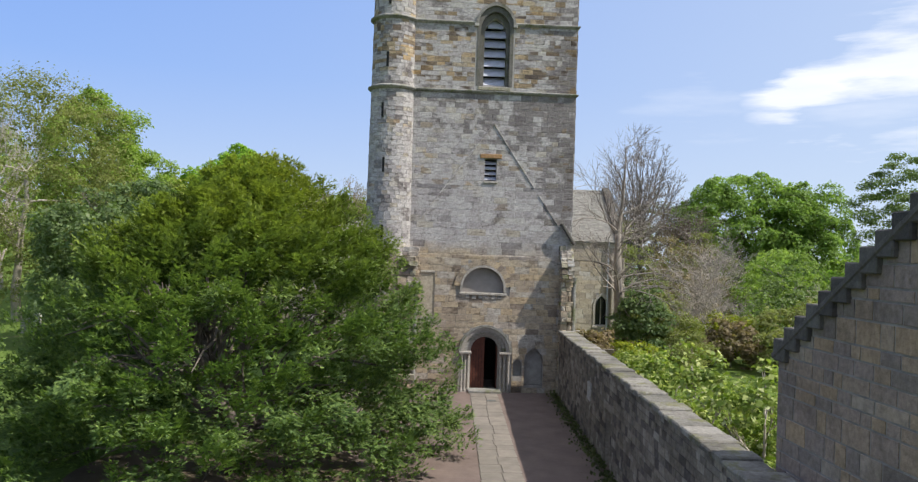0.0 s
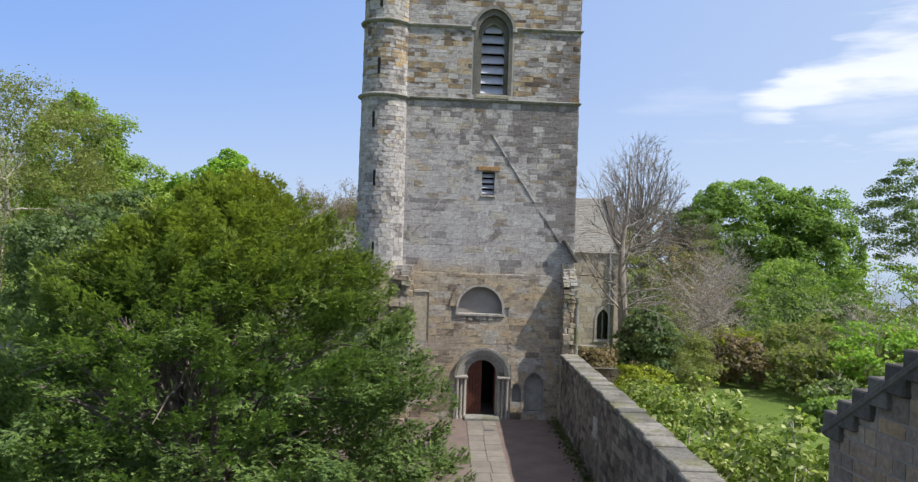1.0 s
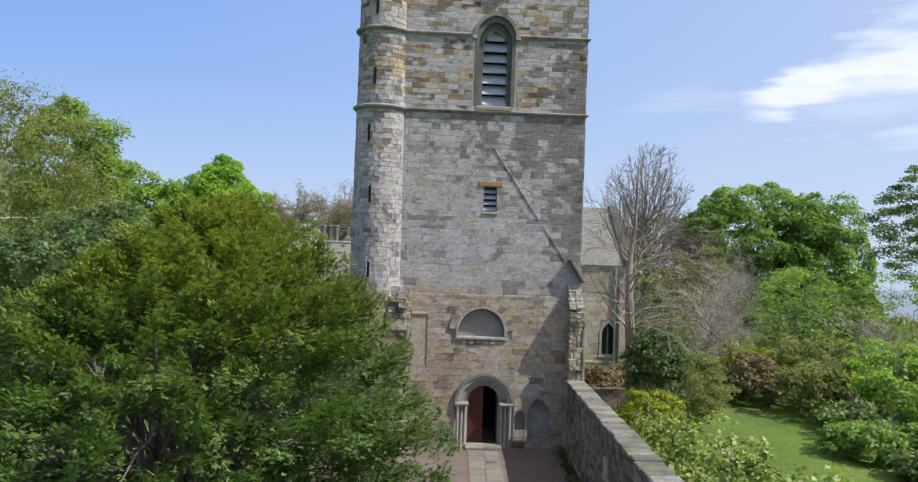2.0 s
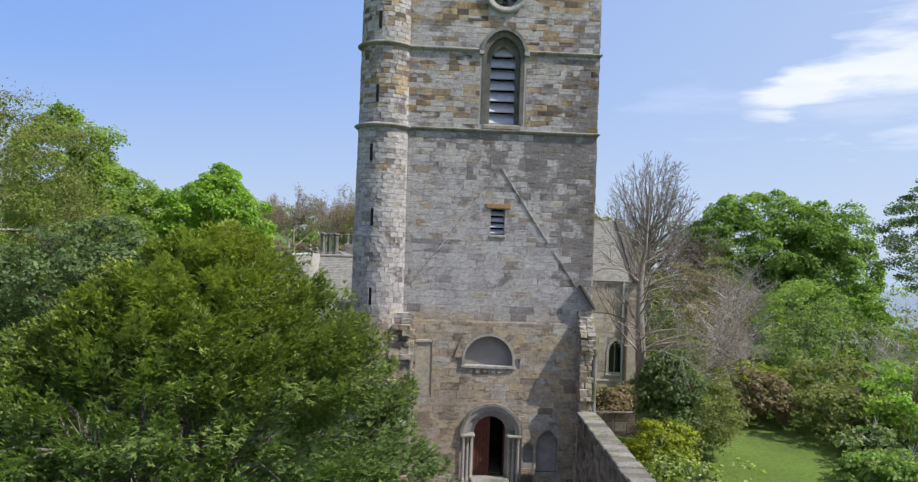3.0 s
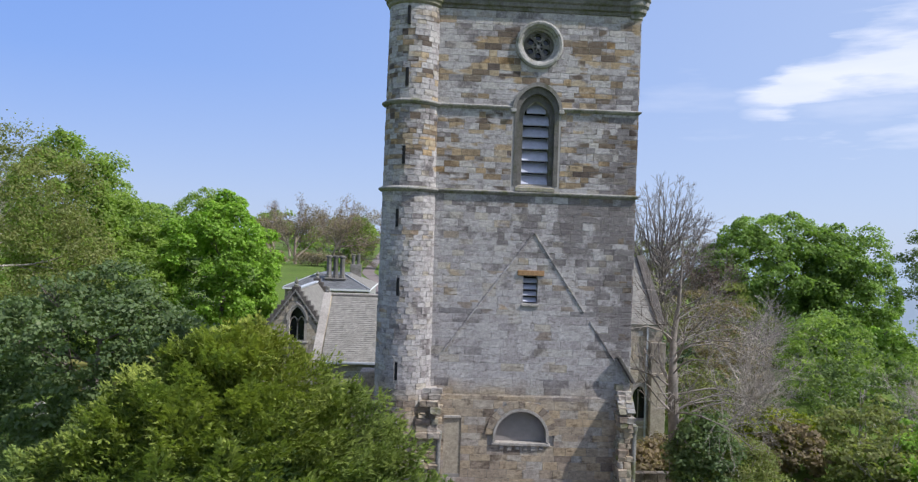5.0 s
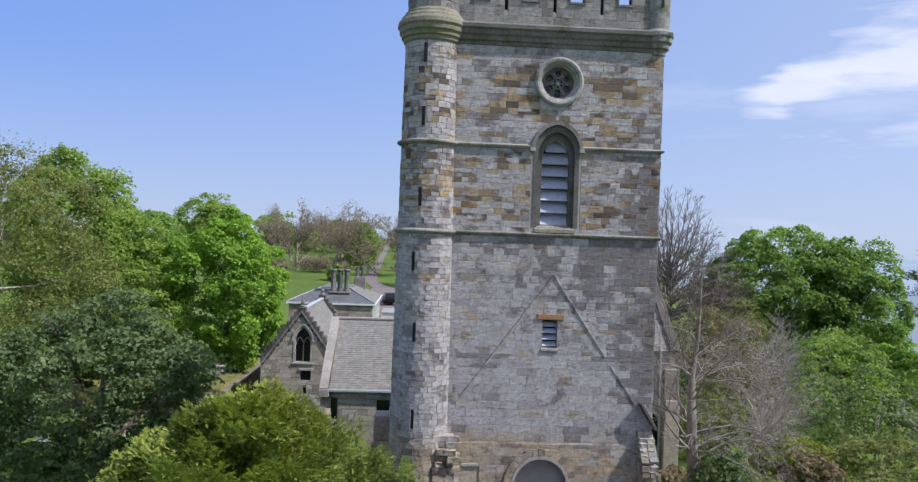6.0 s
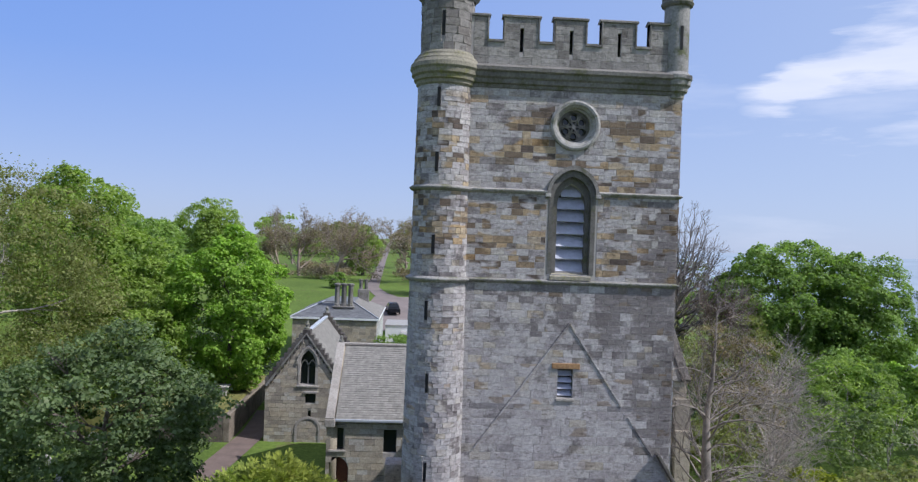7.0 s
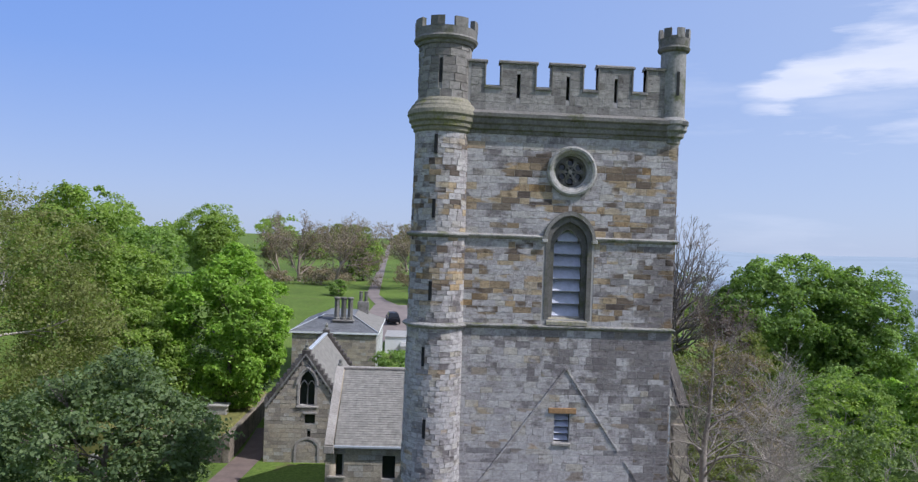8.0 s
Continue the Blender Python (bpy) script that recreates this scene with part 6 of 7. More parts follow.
slate_roof(house, (MX1 + 0.2, MY0 - 0.2, ME + 0.15), (MX1 + 0.2, MY1 + 0.2, ME + 0.15), (-12.2, MY1 - 3.0, HR), (-12.2, MY0 + 4.0, HR), SLATE, 14, 36, rr)
slate_roof(house, (MX0 - 0.2, MY0 - 0.2, ME + 0.15), (MX0 - 0.2, MY1 + 0.2, ME + 0.15), (-15.2, MY1 - 3.0, HR), (-15.2, MY0 + 4.0, HR), SLATE2, 14, 30, rr)
slate_roof(house, (MX0 - 0.2, MY1 + 0.2, ME + 0.15), (MX1 + 0.2, MY1 + 0.2, ME + 0.15), (-12.2, MY1 - 3.0, HR), (-15.2, MY1 - 3.0, HR), SLATE2, 14, 26, rr)
part("roof_flat", boxes((-15.3, -12.1, MY0 + 3.9, MY1 - 2.9, HR - 0.1, HR + 0.05)), SLATE2, house)
for sx, ex in ((MX0 - 0.2, -15.2), (MX1 + 0.2, -12.2)):
    p, q = Vector((sx, MY0 - 0.2, ME + 0.22)), Vector((ex, MY0 + 4, HR + 0.08))
    tube_part("hip_flashing", [(p, q, 0.06, 0.06)], LEAD, house, "pale lead hip flashing")
stack = part("chimney_stack", boxes((-14.1, -12.0, 52.0, 53.0, 6.5, 7.7), (-14.2, -11.9, 51.9, 53.1, 7.62, 7.78), bevel=0.03), DARKTRIM, house, "square rubble chimney base")
for k in range(3):
    part("chimney_shaft", lathe([(0.34, 7.76), (0.34, 7.95), (0.26, 8.02), (0.26, 9.85), (0.34, 9.92), (0.36, 10.08), (0.24, 10.14)], -13.75 + k * 0.70, 52.5, 8), DARKTRIM, stack, "tall octagonal chimney shaft")
stack = part("chimney_stack", boxes((-12.3, -11.0, 60.5, 61.3, 7.5, 9.0), bevel=0.03), DARKTRIM, house)
for k in range(2):
    part("chimney_shaft", lathe([(0.25, 9.0), (0.2, 9.1), (0.2, 10.0), (0.27, 10.1), (0.18, 10.2)], -11.95 + k * 0.6, 60.9, 8), DARKTRIM, stack)
annex = root("annex", "low white harled annex beside the mansion", "house")
part("wall", boxes((-9.1, -2.5, 64, 70, 1.5, 4.5)), WHITE, annex)
part("flat_roof", boxes((-9.2, -2.4, 63.9, 70.1, 4.5, 4.62)), RENDER, annex)
part("low_block", boxes((-7.2, -2.5, 61, 64, 1.5, 3.9)), RENDER, annex)

# yard, track, car
ribbon("road_yard", [(-8, 70, 8), (-8.5, 90, 9), (-9, 97, 7)], 8, ROADM, "reddish gravel yard", 0.05)
ribbon("road_track", [(-9.5, 94, 4.0), (-12, 101, 2.6), (-13.5, 108, 2.2), (-18, 230, 2.1), (-24, 420, 2.6), (-30, 640, 2.6)], 4, ROADM, "pale straight park track", 0.08)


def car(at, rz):
    e = root("parked_car", "dark estate car parked in the yard", "car", at=at, rz=rz)
    bm = boxes((-0.88, 0.88, -2.1, 2.1, 0.3, 0.95), bevel=0.12)
    part("body", bm, CARP, e)
    bm = boxes((-0.8, 0.8, -1.5, 1.2, 0.93, 1.5), bevel=0.05)
    for v in bm.verts:
        if v.co.z > 1.2:
            v.co.x *= 0.82
            v.co.y *= 0.8
    part("cabin", bm, GLASS, e, "dark tinted cabin glass")
    part("roof_panel", boxes((-0.62, 0.62, -1.15, 0.9, 1.49, 1.54), bevel=0.02), CARP, e)
    for x in (-0.85, 0.85):
        for y in (-1.3, 1.3):
            bm = bmesh.new()
            bmesh.ops.create_cone(bm, cap_ends=True, segments=20, radius1=0.32, radius2=0.32, depth=0.2, matrix=Matrix.Translation((x, y, 0.32)) @ Matrix.Rotation(math.pi / 2, 4, "Y"))
            w = part("wheel", bm, RUBBER, e)
    for x in (-0.6, 0.6):
        part("headlight", boxes((x - 0.15, x + 0.15, -2.12, -2.05, 0.62, 0.76), bevel=0.02), GLASS, e)
    return e


car((-8.9, 82, land(-8.9, 82) + 0.06), 8)

# churchyard beside the aisle: bank, path, graves
bank = root("raised_bank", "grassy bank held by a low stone wall", "bank")
part("retaining_wall", boxes((-18.75, -18.25, 27.5, 42, -0.2, 2.1), bevel=0.04), RUBBLE, bank)
part("retaining_wall", boxes((-24, -18.75, 27.5, 28.0, -0.2, 1.9), bevel=0.04), RUBBLE, bank)
part("turf", boxes((-30, -18.6, 27.9, 42, 0, 2.25), bevel=0.15), plain("dry_turf", (0.20, 0.19, 0.06), 0.95, 0.35, 1.5, bump=0.5), bank, "yellowish mown turf")
ribbon("pavement_churchyard", [(-17.2, 36), (-17.0, 30), (-17.6, 24), (-18.5, 14), (-20, 4)], 1.9, GRAVEL, "brown gravel churchyard path", 0.05)
tomb = root("table_tomb", "grey weathered table tomb on the bank", "tomb", at=(-20.6, 33, 2.25))
part("chest", boxes((-0.75, 0.75, -0.4, 0.4, 0, 0.65), bevel=0.03), HEADST, tomb)
part("slab", boxes((-0.9, 0.9, -0.52, 0.52, 0.65, 0.8), bevel=0.03), HEADST, tomb)
tomb = root("table_tomb", "low reddish ledger tomb on the bank", "tomb", at=(-21.0, 30, 2.25))
part("slab", boxes((-0.9, 0.9, -0.5, 0.5, 0, 0.35), bevel=0.03), COTTAGE, tomb)


def headstone(seed):
    r2 = random.Random(seed)
    e = root("headstone", "pale round-topped stone grave marker standing in grass", "headstone", "graves in the churchyard")
    h = 0.95
    bm = slab_shape(lancet(0, 0.34, -0.2, h - 0.34, h, 7), [], -0.07, 0.07)
    part("tablet", bm, HEADST, e)
    part("plinth", boxes((-0.45, 0.45, -0.15, 0.15, -0.1, 0.14), bevel=0.02), HEADST, e)
    return e


hs = headstone(1)
spots = [(-25.6, 18.6, 1.1), (-27.6, 20.8, 0.9), (-28.9, 16.5, 0.8), (-24.6, 24.5, 1.0), (-27, 26, 0.9), (-23.0, 22.5, 0.8), (-30.5, 21, 1.0), (-22.5, 18, 0.7), (-26.5, 13.5, 0.75), (-31, 26, 1.0)]
for k, (x, y, s) in enumerate(spots):
    m = Matrix.Translation((x, y, land(x, y) + 0.05)) @ Matrix.Rotation(radians(-8 + 23 * (k % 3) - 12), 4, "Z") @ Matrix.Rotation(radians((k % 4) * 2 - 3), 4, "X")
    if k == 0:
        hs.matrix_world = m
    else:
        copy_thing(hs, m)


# ---------- plants ----------
def yew(at, height, rx, ry, seed):
    """A broad old yew: a thick stem and tiers of flat plumes that reach out and droop a little, tips lifted."""
    rng, rr = np.random.default_rng(seed), random.Random(seed)
    e = root("yew_tree", "broad old dark-green yew, sunlit tips painted golden towards the top", "tree", at=at)
    segs = []
    for k in range(4):
        grow(segs, Vector((rr.uniform(-0.5, 0.5), rr.uniform(-0.5, 0.5), -0.2)), Vector((rr.uniform(-0.25, 0.25), rr.uniform(-0.25, 0.25), 1)), height * 0.25, 0.32, 3, rr, 0.6, 0.2, (3, 4), 0.16, 0.015, 0.66)
    tube_part("trunk", segs, BARK, e)
    n = 960
    zt = height * rng.uniform(0.03, 1.0, n * 4)
    prof = np.maximum(1 - (zt / height) ** 2.6, 0.0) ** 0.75
    slope = 1 + 1.2 * (zt / height) ** 2
    keep = rng.uniform(0, 2.0, n * 4) < prof * slope + 0.06
    zt, prof = zt[keep][:n], prof[keep][:n]
    n = len(zt)
    az = rng.uniform(0, 2 * math.pi, n)
    up_ = zt / height
    lump = 1 + 0.05 * np.sin(az * 5 + up_ * 9) + 0.06 * np.sin(up_ * 23 + az * 3)
    k = prof * lump * (1 - np.abs(rng.normal(0, 0.15, n)) - 0.16 * (rng.uniform(0, 1, n) < 0.22))
    tip = np.stack([np.cos(az) * k * rx, np.sin(az) * k * ry + 3.6 * up_ ** 1.5, np.maximum(zt, 0.5 + rng.uniform(0, 0.6, n))], 1)
    # plumes reach out, level at the skirt and rising towards the top
    lift_ = 0.10 + 0.75 * up_ ** 1.6
    axis_ = np.stack([np.cos(az), np.sin(az), lift_], 1) + np.array([0.12, -0.05, 0.0]) + rng.normal(0, 0.26, (n, 3))
    axis_ /= np.linalg.norm(axis_, axis=1, keepdims=True)
    length = rng.uniform(1.1, 2.1, n)
    per = 112
    idx = np.repeat(np.arange(n), per)
    t = rng.uniform(0, 1, len(idx)) ** 0.55
    side = np.cross(axis_, np.array([0, 0, 1.0]))
    side /= np.linalg.norm(side, axis=1, keepdims=True) + 1e-9
    upv = np.cross(side, axis_)
    upv *= np.sign(upv[:, 2:3])
    wide = 0.50 * (1 - t) ** 0.7 * (0.45 + t) + 0.05
    s = rng.uniform(-1, 1, len(idx)) * wide
    droop = -0.5 * np.abs(s) ** 1.3 - 0.22 * t ** 2 + 0.22 * t ** 4
    pos = tip[idx] + axis_[idx] * ((t - 1) * length[idx])[:, None] + side[idx] * s[:, None] + upv[idx] * (droop + rng.normal(0, 0.12, len(idx)))[:, None]
    # each spray: a spine with side needles, five slim blades
    d = axis_[idx] * 0.75 + side[idx] * (np.sign(s) * rng.uniform(0.2, 0.9, len(idx)))[:, None] + upv[idx] * rng.uniform(-0.3, 0.6, len(idx))[:, None] + rng.normal(0, 0.2, (len(idx), 3))
    d /= np.linalg.norm(d, axis=1, keepdims=True)
    w = np.cross(d, upv[idx] + rng.normal(0, 0.35, (len(idx), 3)))
    w /= np.linalg.norm(w, axis=1, keepdims=True) + 1e-9
    L = rng.uniform(0.13, 0.28, len(idx))[:, None]
    rows = []
    for a, b in ((0.0, 0.0), (0.75, 0.55), (0.85, -0.5)):
        dd = d * (1 - abs(b) * 0.35) + w * b
        o = pos + d * L * a * 0.35
        h = np.cross(dd, upv[idx])
        h /= np.linalg.norm(h, axis=1, keepdims=True) + 1e-9
        ln, wd = L * (1.0 if b == 0 else 0.7), 0.030
        rows.append(np.stack([o, o + dd * ln * 0.45 + h * wd, o + dd * ln, o + dd * ln * 0.5 - h * wd], 1))
    vs = np.stack(rows, 1).reshape(-1, 3)
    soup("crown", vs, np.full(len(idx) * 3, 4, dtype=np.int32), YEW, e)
    # dead brown inner twigs near the skirt
    segs = []
    for _ in range(60):
        a = rr.uniform(0, 6.283)
        p = Vector((math.cos(a) * rx * 0.35, math.sin(a) * ry * 0.35, rr.uniform(0.4, height * 0.5)))
        q = Vector((math.cos(a) * rx * rr.uniform(0.5, 0.72), math.sin(a) * ry * rr.uniform(0.5, 0.72), p.z + rr.uniform(-0.6, 0.8)))
        mid_ = p.lerp(q, 0.5) + Vector((0, 0, rr.uniform(0, 0.4)))
        segs += [(p, mid_, 0.05, 0.035), (mid_, q, 0.035, 0.012)]
    tagged(tube_part("dead_twig", segs, BARK, e, "bare brown inner twigs"), kind="stuff")
    return e


yew((-8.6, -11.0, 0), 9.5, 7.1, 6.4, 2)
lobed_tree("sycamore", "bright green sycamore in fresh full leaf", (-20.6, 36, land(-20.6, 36)), 14.8, (4.7, 4.7), SYCAMORE, 3, 120, 430, 0.23, (0.75, 1.25), 0.14, 0.4)
leafy_tree("holly_tree", "dark grey-green glossy holly tree, low and broad", (-20.7, 12.5, land(-20.7, 12.5)), 9.7, (5.6, 5.4), HOLLY, seed=4, clumps=900, per=50, leaf=0.20, trunk=0.3, clump_r=(0.5, 0.9), bottom=0.06, squash=0.9, shell=0.2)
leafy_tree("ash_tree", "tall olive tree just coming into bud", (-33.5, 24, land(-33, 24)), 18.3, (7.6, 7.0), BUDS, seed=5, clumps=900, per=68, leaf=0.16, trunk=0.4, clump_r=(1.0, 1.8), bottom=0.08, squash=1.0, shell=0.0, bark=BARKPALE, limbs=9)
lobed_tree("lime_tree", "tall light-green tree in young leaf", (-33.5, 36, land(-33, 36)), 20.2, (4.8, 4.8), SPRING, 6, 100, 330, 0.26, (0.8, 1.6), 0.15, 0.4, squash=1.0, loose=0.35)
lobed_tree("lime_tree", "broad light-green tree in young leaf", (-31.0, 40, land(-31, 40)), 14.2, (4.6, 4.6), SPRING, 7, 90, 330, 0.26, (0.8, 1.5), 0.1, 0.4, squash=0.9, loose=0.3)
lobed_tree("lime_tree", "lower light-green tree in young leaf", (-27.5, 33, land(-27, 33)), 10.2, (3.9, 3.9), SPRING, 8, 70, 330, 0.24, (0.7, 1.3), 0.05, 0.3, squash=0.8, loose=0.3)
bare_tree("elm_tree", "tall leafless tree with fine twigs", (-46, 44, land(-46, 44)), 23, 12, BARKPALE, 0.4, 0.5, 5)
# right side
BROWNBUD = leaf("brown_buds", [(0, (0.20, 0.15, 0.10)), (1, (0.30, 0.24, 0.15))], 0.45)
arching_tree((7.6, 6.0, -0.3), 37)
dome_tree("beech_tree", "tall leafless domed tree with fine twigs", (21.6, 50, land(21.6, 50)), 18.8 - land(21.6, 50), 5.4, 8.0, 17, BARKGREY)
bare_tree("copper_beech", "purplish tree with breaking buds", (24.5, 48, land(24, 48)), 12.0, 19, BARKRED, 0.35, 0.8, 6, (leaf("copper_buds", [(0, (0.13, 0.09, 0.075)), (1, (0.22, 0.16, 0.12))]), 0.16, 4000), "", (2, 4), 0.2, 0.24)
lobed_tree("oak_tree", "large spreading deep-green tree in leaf above the garden", (33.2, 50, land(33.2, 50)), 16.2 - land(33.2, 50), (7.6, 6.5), OAKGREEN, 41, 260, 260, 0.27, (0.8, 1.5), 0.06, 0.55, group="trees above the garden", power=0.75)
lobed_tree("oak_tree", "broad green tree in young leaf above the garden", (40.2, 48, land(40.2, 48)), 14.4 - land(40.2, 48), (4.9, 4.9), OAKGREEN, 42, 150, 280, 0.26, (0.9, 1.6), 0.08, 0.5, group="trees above the garden", squash=0.75)
lobed_tree("oak_tree", "rounded bright green tree in fresh leaf above the garden", (36.2, 37, land(36.2, 37)), 5.6 - land(36.2, 37), (3.6, 3.6), SYCAMORE, 43, 110, 220, 0.25, (0.5, 1.0), 0.05, 0.35, group="trees above the garden")
lobed_tree("pine_tree", "dark open-crowned tree with flat leafy plates", (42.3, 31, land(42.3, 31)), 16.4 - land(42.3, 31), (6.4, 5.5), PINEGREEN, 51, 75, 380, 0.19, (1.0, 1.9), 0.40, 0.35, squash=0.5, loose=0.4, limbs=9)


def shrub(name, label, x, y, h, r, mat, seed, leaf_size=0.16, clumps=110, per=55, squash=0.7, group="", shell=0.35):
    return leafy_tree(name, label, (x, y, land(x, y)), h, (r, r), mat, seed=seed, clumps=clumps, per=per, leaf=leaf_size, trunk=0.08, clump_r=(0.3 * max(1, r / 2), 0.6 * max(1, r / 2)), bottom=0.02,
                      squash=squash, category="shrub", limbs=4, group=group, shell=shell, bark=BARKPALE)


for k, (x, y, h, r) in enumerate(((4.9, -6.5, 2.9, 1.3), (5.4, -9.6, 3.3, 1.5), (5.2, -12.6, 3.5, 1.6), (5.6, -15.5, 3.7, 1.7), (7.4, -13.5, 2.6, 1.5), (7.0, -10.5, 2.0, 1.3))):
    shrub("magnolia_shrub", "glossy yellow-green shrub growing behind the wall", x, y, h, r, MAGNOLIA, 60 + k, 0.16, 85, 30, 0.9, "shrubs behind the wall", 0.2)
shrub("golden_shrub", "low golden-yellow shrub beside the wall", 6.9, 0.4, 2.3, 1.3, GOLDEN, 70, 0.12, 110, 60)
shrub("ivy_bush", "dark ivy-covered stump below the bare tree", 8.6, 5.0, 5.0, 1.45, HOLLY, 71, 0.14, 210, 70)
shrub("weeping_shrub", "grey-green twiggy weeping shrub", 10.4, 5.4, 3.7, 1.8, BUDS, 72, 0.10, 220, 60, 0.9)
for k, (x, y, h, r, m) in enumerate(((25, 20, 6.2, 3.6, PINEGREEN), (31, 17, 5.5, 3.8, BUDS), (27, 27, 7.5, 3.6, SPRING), (35, 25, 8.5, 4.2, SPRING), (38, 14, 7.0, 4.0, SYCAMORE), (20, 29, 5.5, 3.0, BROWNBUD),
                                     (15, 23, 4.5, 2.6, BUDS), (17, 15, 3.2, 2.2, GOLDEN), (21, 13, 4.0, 2.6, BUDS), (26, 9, 4.0, 2.8, BUDS), (30, 33, 8.0, 4.0, OAKGREEN), (22, 38, 8.0, 4.0, BROWNBUD),
                                     (14, 31, 5.5, 3.2, IVY), (42, 20, 4.8, 3.4, BUDS), (22, 3, 3.4, 2.2, SPRING), (18.5, -4, 2.8, 2.0, SPRING), (24, -6, 3.2, 2.2, MAGNOLIA), (16.8, 13, 2.8, 2.0, BROWNBUD),
                                     (19.5, 9, 3.0, 2.4, BUDS), (22.5, 8, 4.2, 3.0, SYCAMORE), (21.5, -1, 3.0, 2.4, OAKGREEN), (27, 2, 4, 3, SPRING), (16.0, -8, 1.5, 1.3, BROWNBUD), (33, 6, 5.5, 3.4, BUDS), (40, 4, 6, 3.6, SPRING), (16, 38, 8.5, 4.0, BUDS), (17.2, 1.5, 1.3, 1.9, OAKGREEN), (19.2, 4.8, 1.5, 2.0, PINEGREEN), (20.3, 0.5, 1.6, 2.1, OAKGREEN), (6.9, 10.2, 1.7, 1.3, BROWNBUD), (8.6, 11.5, 1.9, 1.5, BROWNBUD), (17.5, -2.5, 1.2, 1.7, PINEGREEN))):
    shrub("garden_shrub", {"young_spring_leaves": "rounded light-green garden shrub", "olive_buds": "twiggy olive-brown garden shrub", "brown_buds": "brown twiggy shrub with breaking buds", "golden_shrub_leaves": "yellow-flowering rounded garden shrub"}.get(m.name, "dense dark-green garden shrub"),
          x, y, h, r, m, 80 + k, 0.21, 125, 36, 0.8, "garden shrubs")
for k, (x, y, h) in enumerate(((26, 15, 7.5), (16.5, 19, 8.5), (19.5, 23, 9.0), (13.5, 16, 7.0), (23, 32, 10))):
    bare_tree("fruit_tree", "leafless brown twiggy garden tree", (x, y, land(x, y)), h, 110 + k, BARKPALE, 0.13, 1.0, 5, None, "twiggy garden trees", (2, 4), 0.06, 0.24)

for k, (x, y, h, r, m) in enumerate(((14.5, 44, 8.5, 4.0, BROWNBUD), (19, 52, 9.5, 4.5, BUDS), (12.5, 58, 9.0, 4.5, BROWNBUD), (25, 41, 8.0, 3.8, BUDS), (17, 66, 10.5, 5.0, BROWNBUD), (29, 68, 11, 5.0, BUDS), (10, 72, 10, 5, BUDS))):
    leafy_tree("thicket_tree", "brown twiggy tree in the thicket beyond the church", (x, y, land(x, y)), h, (r, r), m, BARKRED, 190 + k, 170, 40, 0.22, 0.2, (0.6, 1.2), "thicket beyond the church", 0.9, 0.03, "tree", 0.2, 8, 0.05)

# parkland ahead
PARKTWIG = leaf("park_twigs", [(0, (0.25, 0.195, 0.155)), (1, (0.36, 0.29, 0.23))], 0.45)
for k, (x, y, h, r, m) in enumerate(((-62, 105, 17, 9, SPRING), (-48, 92, 12, 6, OAKGREEN), (-52, 140, 16, 7, SPRING), (-50, 135, 13, 4.5, SPRING), (-72, 80, 19, 9, SPRING), (-18, 142, 10.5, 3.8, SPRING), (-58, 60, 18, 8, SPRING))):
    lobed_tree("park_tree", "green parkland tree in young leaf", (x, y, land(x, y)), h, (r, r), m, 130 + k, 90, 110, 0.45, (1.0, 2.0), 0.06, 0.4, group="parkland trees", loose=0.3, limbs=3)
for k, (x, y, h, r) in enumerate(((-22, 122, 14.5, 7.0), (-31, 134, 15, 7.0), (-23, 147, 14, 6.0), (-5.5, 118, 13.5, 6.5), (0, 140, 15, 7.0), (-9, 185, 14, 6.0), (-1, 100, 12, 5.5), (-25, 165, 14, 7.0), (-38, 150, 12, 6.0))):
    bare_tree("park_tree", "brown leafless parkland tree with a wide twiggy crown", (x, y, land(x, y)), h, 150 + k, BARKRED, 0.42, 0.85, 4, (PARKTWIG, 0.24, 5200), "bare parkland trees", (3, 5), 0.10, 0.24, 0.045)
bare_tree("park_tree", "lone leafless tree on the skyline", (-42, 190, land(-42, 190)), 17, 155, BARKRED, 0.4, 0.7, 6, None, "bare parkland trees", (2, 4), 0.2, 0.2)
shrub("clipped_hedge", "dense green hedge behind the church roof", -6.6, 43, 5.6, 2.6, OAKGREEN, 171, 0.2, 160, 50)
shrub("park_bush", "round dark bush by the track", -19.5, 106, 2.6, 1.6, OAKGREEN, 172, 0.3, 50, 40)
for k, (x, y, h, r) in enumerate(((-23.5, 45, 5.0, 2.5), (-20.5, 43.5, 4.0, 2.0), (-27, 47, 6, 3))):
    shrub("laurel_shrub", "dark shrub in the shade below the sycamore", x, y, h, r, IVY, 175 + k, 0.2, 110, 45)


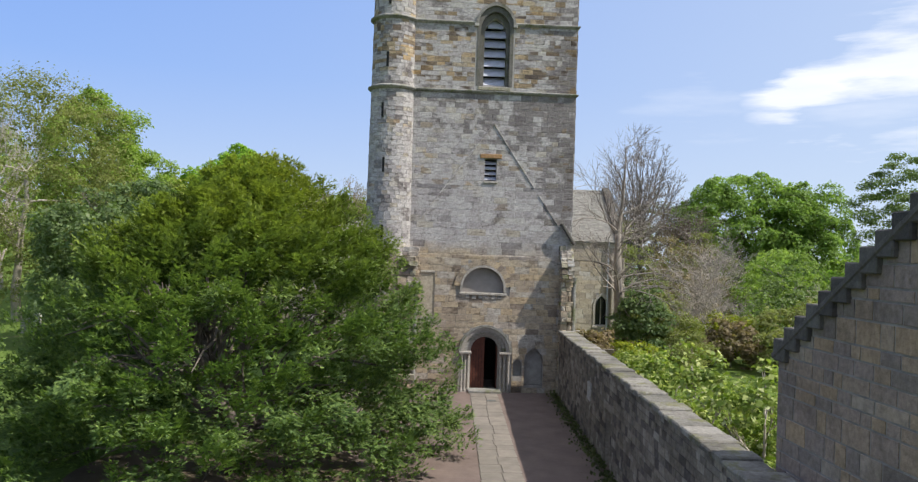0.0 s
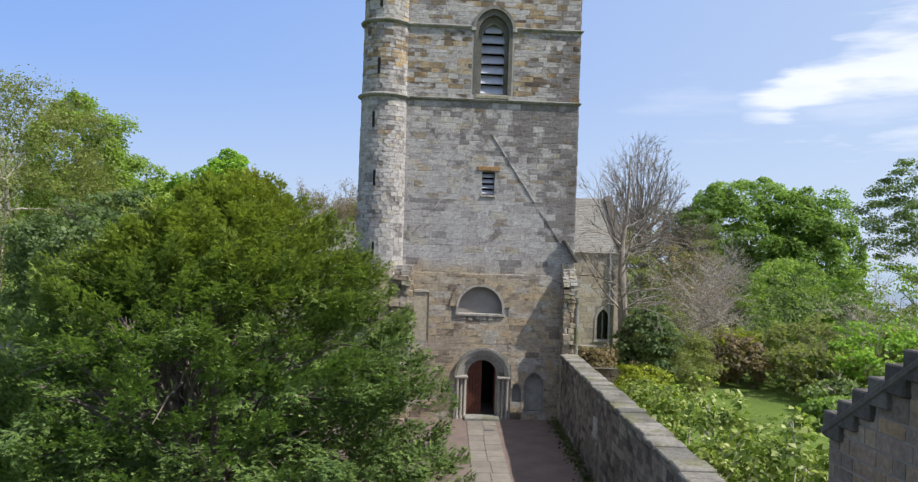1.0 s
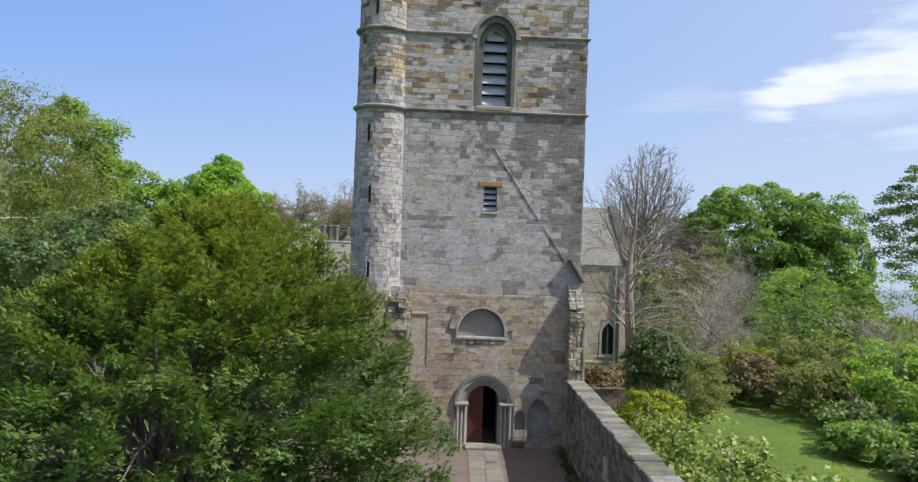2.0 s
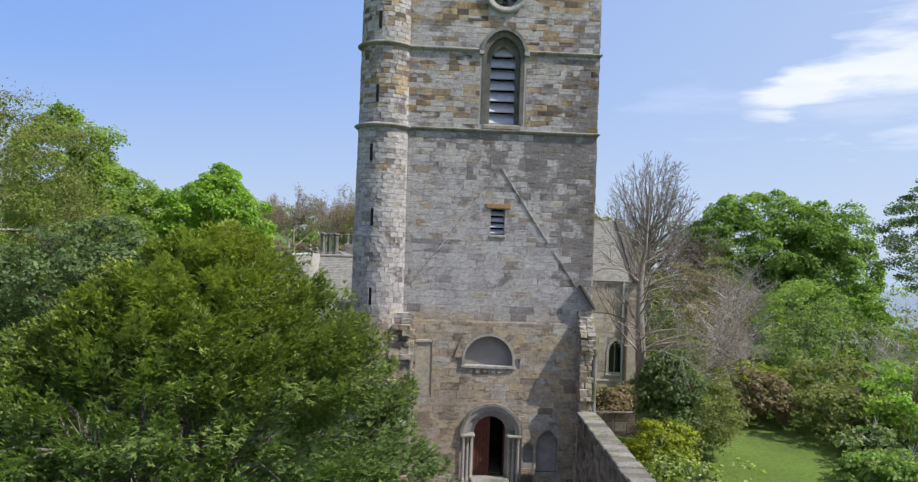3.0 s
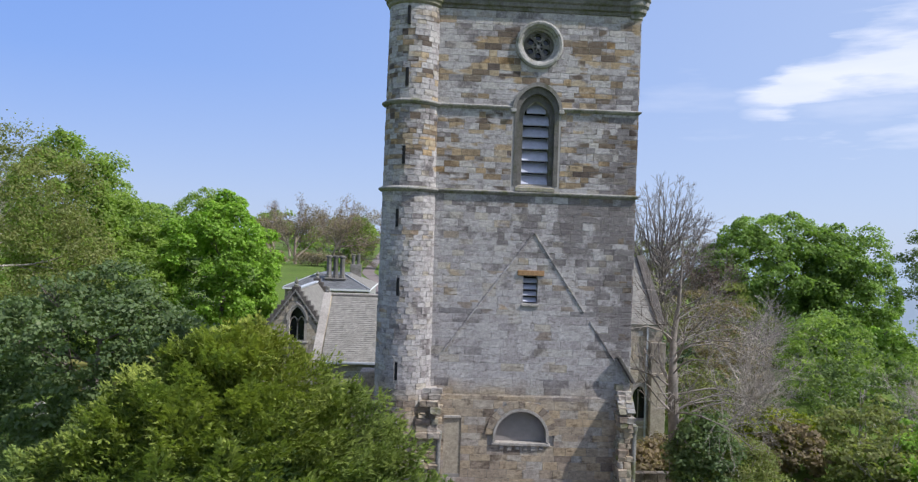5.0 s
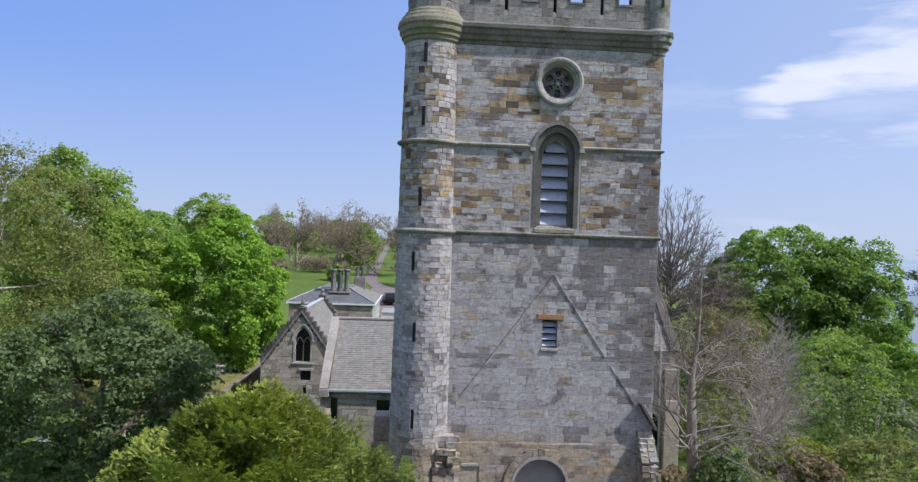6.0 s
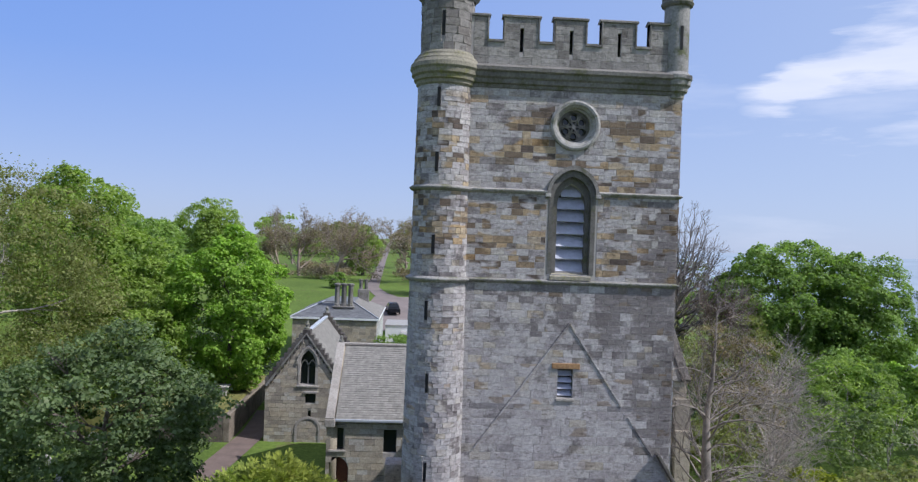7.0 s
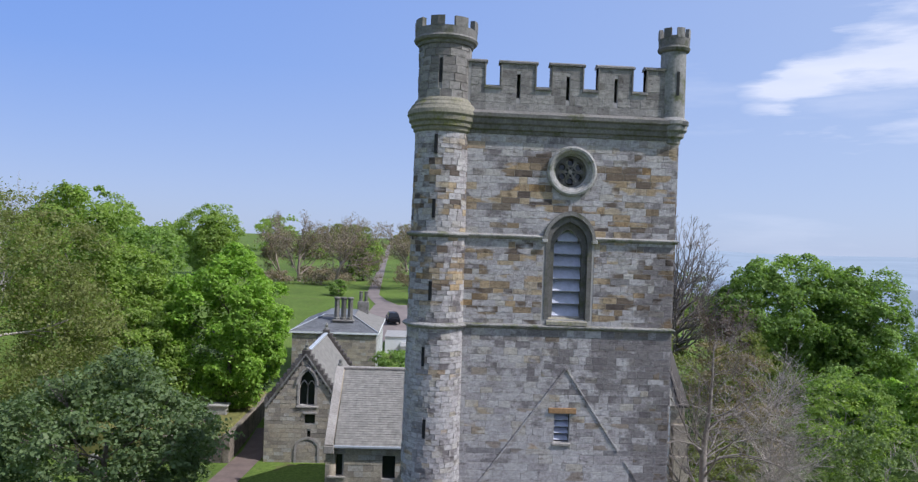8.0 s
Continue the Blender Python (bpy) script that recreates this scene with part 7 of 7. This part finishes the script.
# far woods: clumped leaf masses on the skyline
def woods(name, label, spots, mat, seed, size):
    rng = np.random.default_rng(seed)
    cs, rd = [], []
    for x, y, h, r in spots:
        for _ in range(26):
            a, q, t = rng.uniform(0, 6.283), r * rng.uniform(0, 1) ** 0.5, rng.uniform(0.1, 1)
            cs.append((x + q * math.cos(a) * (1.1 - t * 0.5), y + q * math.sin(a), land(x, y) + h * t))
            rd.append(r * rng.uniform(0.25, 0.42))
    p, v = clump_points(rng, np.array(cs), np.array(rd), 34, 0.7, 0.6)
    vs, ct = leaves_at(p, v + np.array([0, 0, 0.5]), rng, size, 0.5)
    return tagged(soup(name, vs, ct, mat), label, "woods", kind="stuff")


r2 = random.Random(77)
woods("brushwood", "low brown brushwood among the parkland trees", [(x, y, r2.uniform(1.4, 2.6), r2.uniform(2.5, 4.5)) for x, y in ((-33, 120), (-27, 126), (-22, 131), (-29, 140), (-36, 132), (-22, 145), (-26, 155), (-6, 128), (-3, 118), (-8, 145), (0, 130), (-1, 108), (-33, 160))], PARKTWIG, 8, 0.35)
woods("far_woods", "hazy green woods on the skyline", [(x + r2.uniform(-9, 9), 260 + abs(x) * 0.25 + r2.uniform(-25, 25), r2.uniform(9, 15), r2.uniform(7, 11)) for x in range(-230, -45, 13)], SPRING, 1, 1.3)
woods("far_woods", "brown bare woods on the skyline", [(x + r2.uniform(-6, 6), 300 + r2.uniform(-40, 60), r2.uniform(10, 15), r2.uniform(7, 10)) for x in list(range(-45, -26, 8)) + list(range(-6, 60, 9))], BUDS, 2, 1.3)
woods("far_woods", "brown bare woods along the slope", [(x + r2.uniform(-5, 5), 130 + x * 0.5 + r2.uniform(-20, 20), r2.uniform(9, 13), r2.uniform(6, 8)) for x in range(2, 60, 9)], BUDS, 4, 0.9)
woods("slope_woods", "deep green woods on the slope to the estuary", [(58 + 16 * i + r2.uniform(-6, 6), 26 + 26 * j + r2.uniform(-8, 8), r2.uniform(3, 6), r2.uniform(6, 8)) for i in range(6) for j in range(6)], OAKGREEN, 3, 0.9)
woods("left_woods", "light green woods closing the churchyard", [(-60 - 9 * i + r2.uniform(-4, 4), -10 + 13 * j + r2.uniform(-4, 4), r2.uniform(12, 17), r2.uniform(6, 8)) for i in range(2) for j in range(7)], SPRING, 5, 0.6)
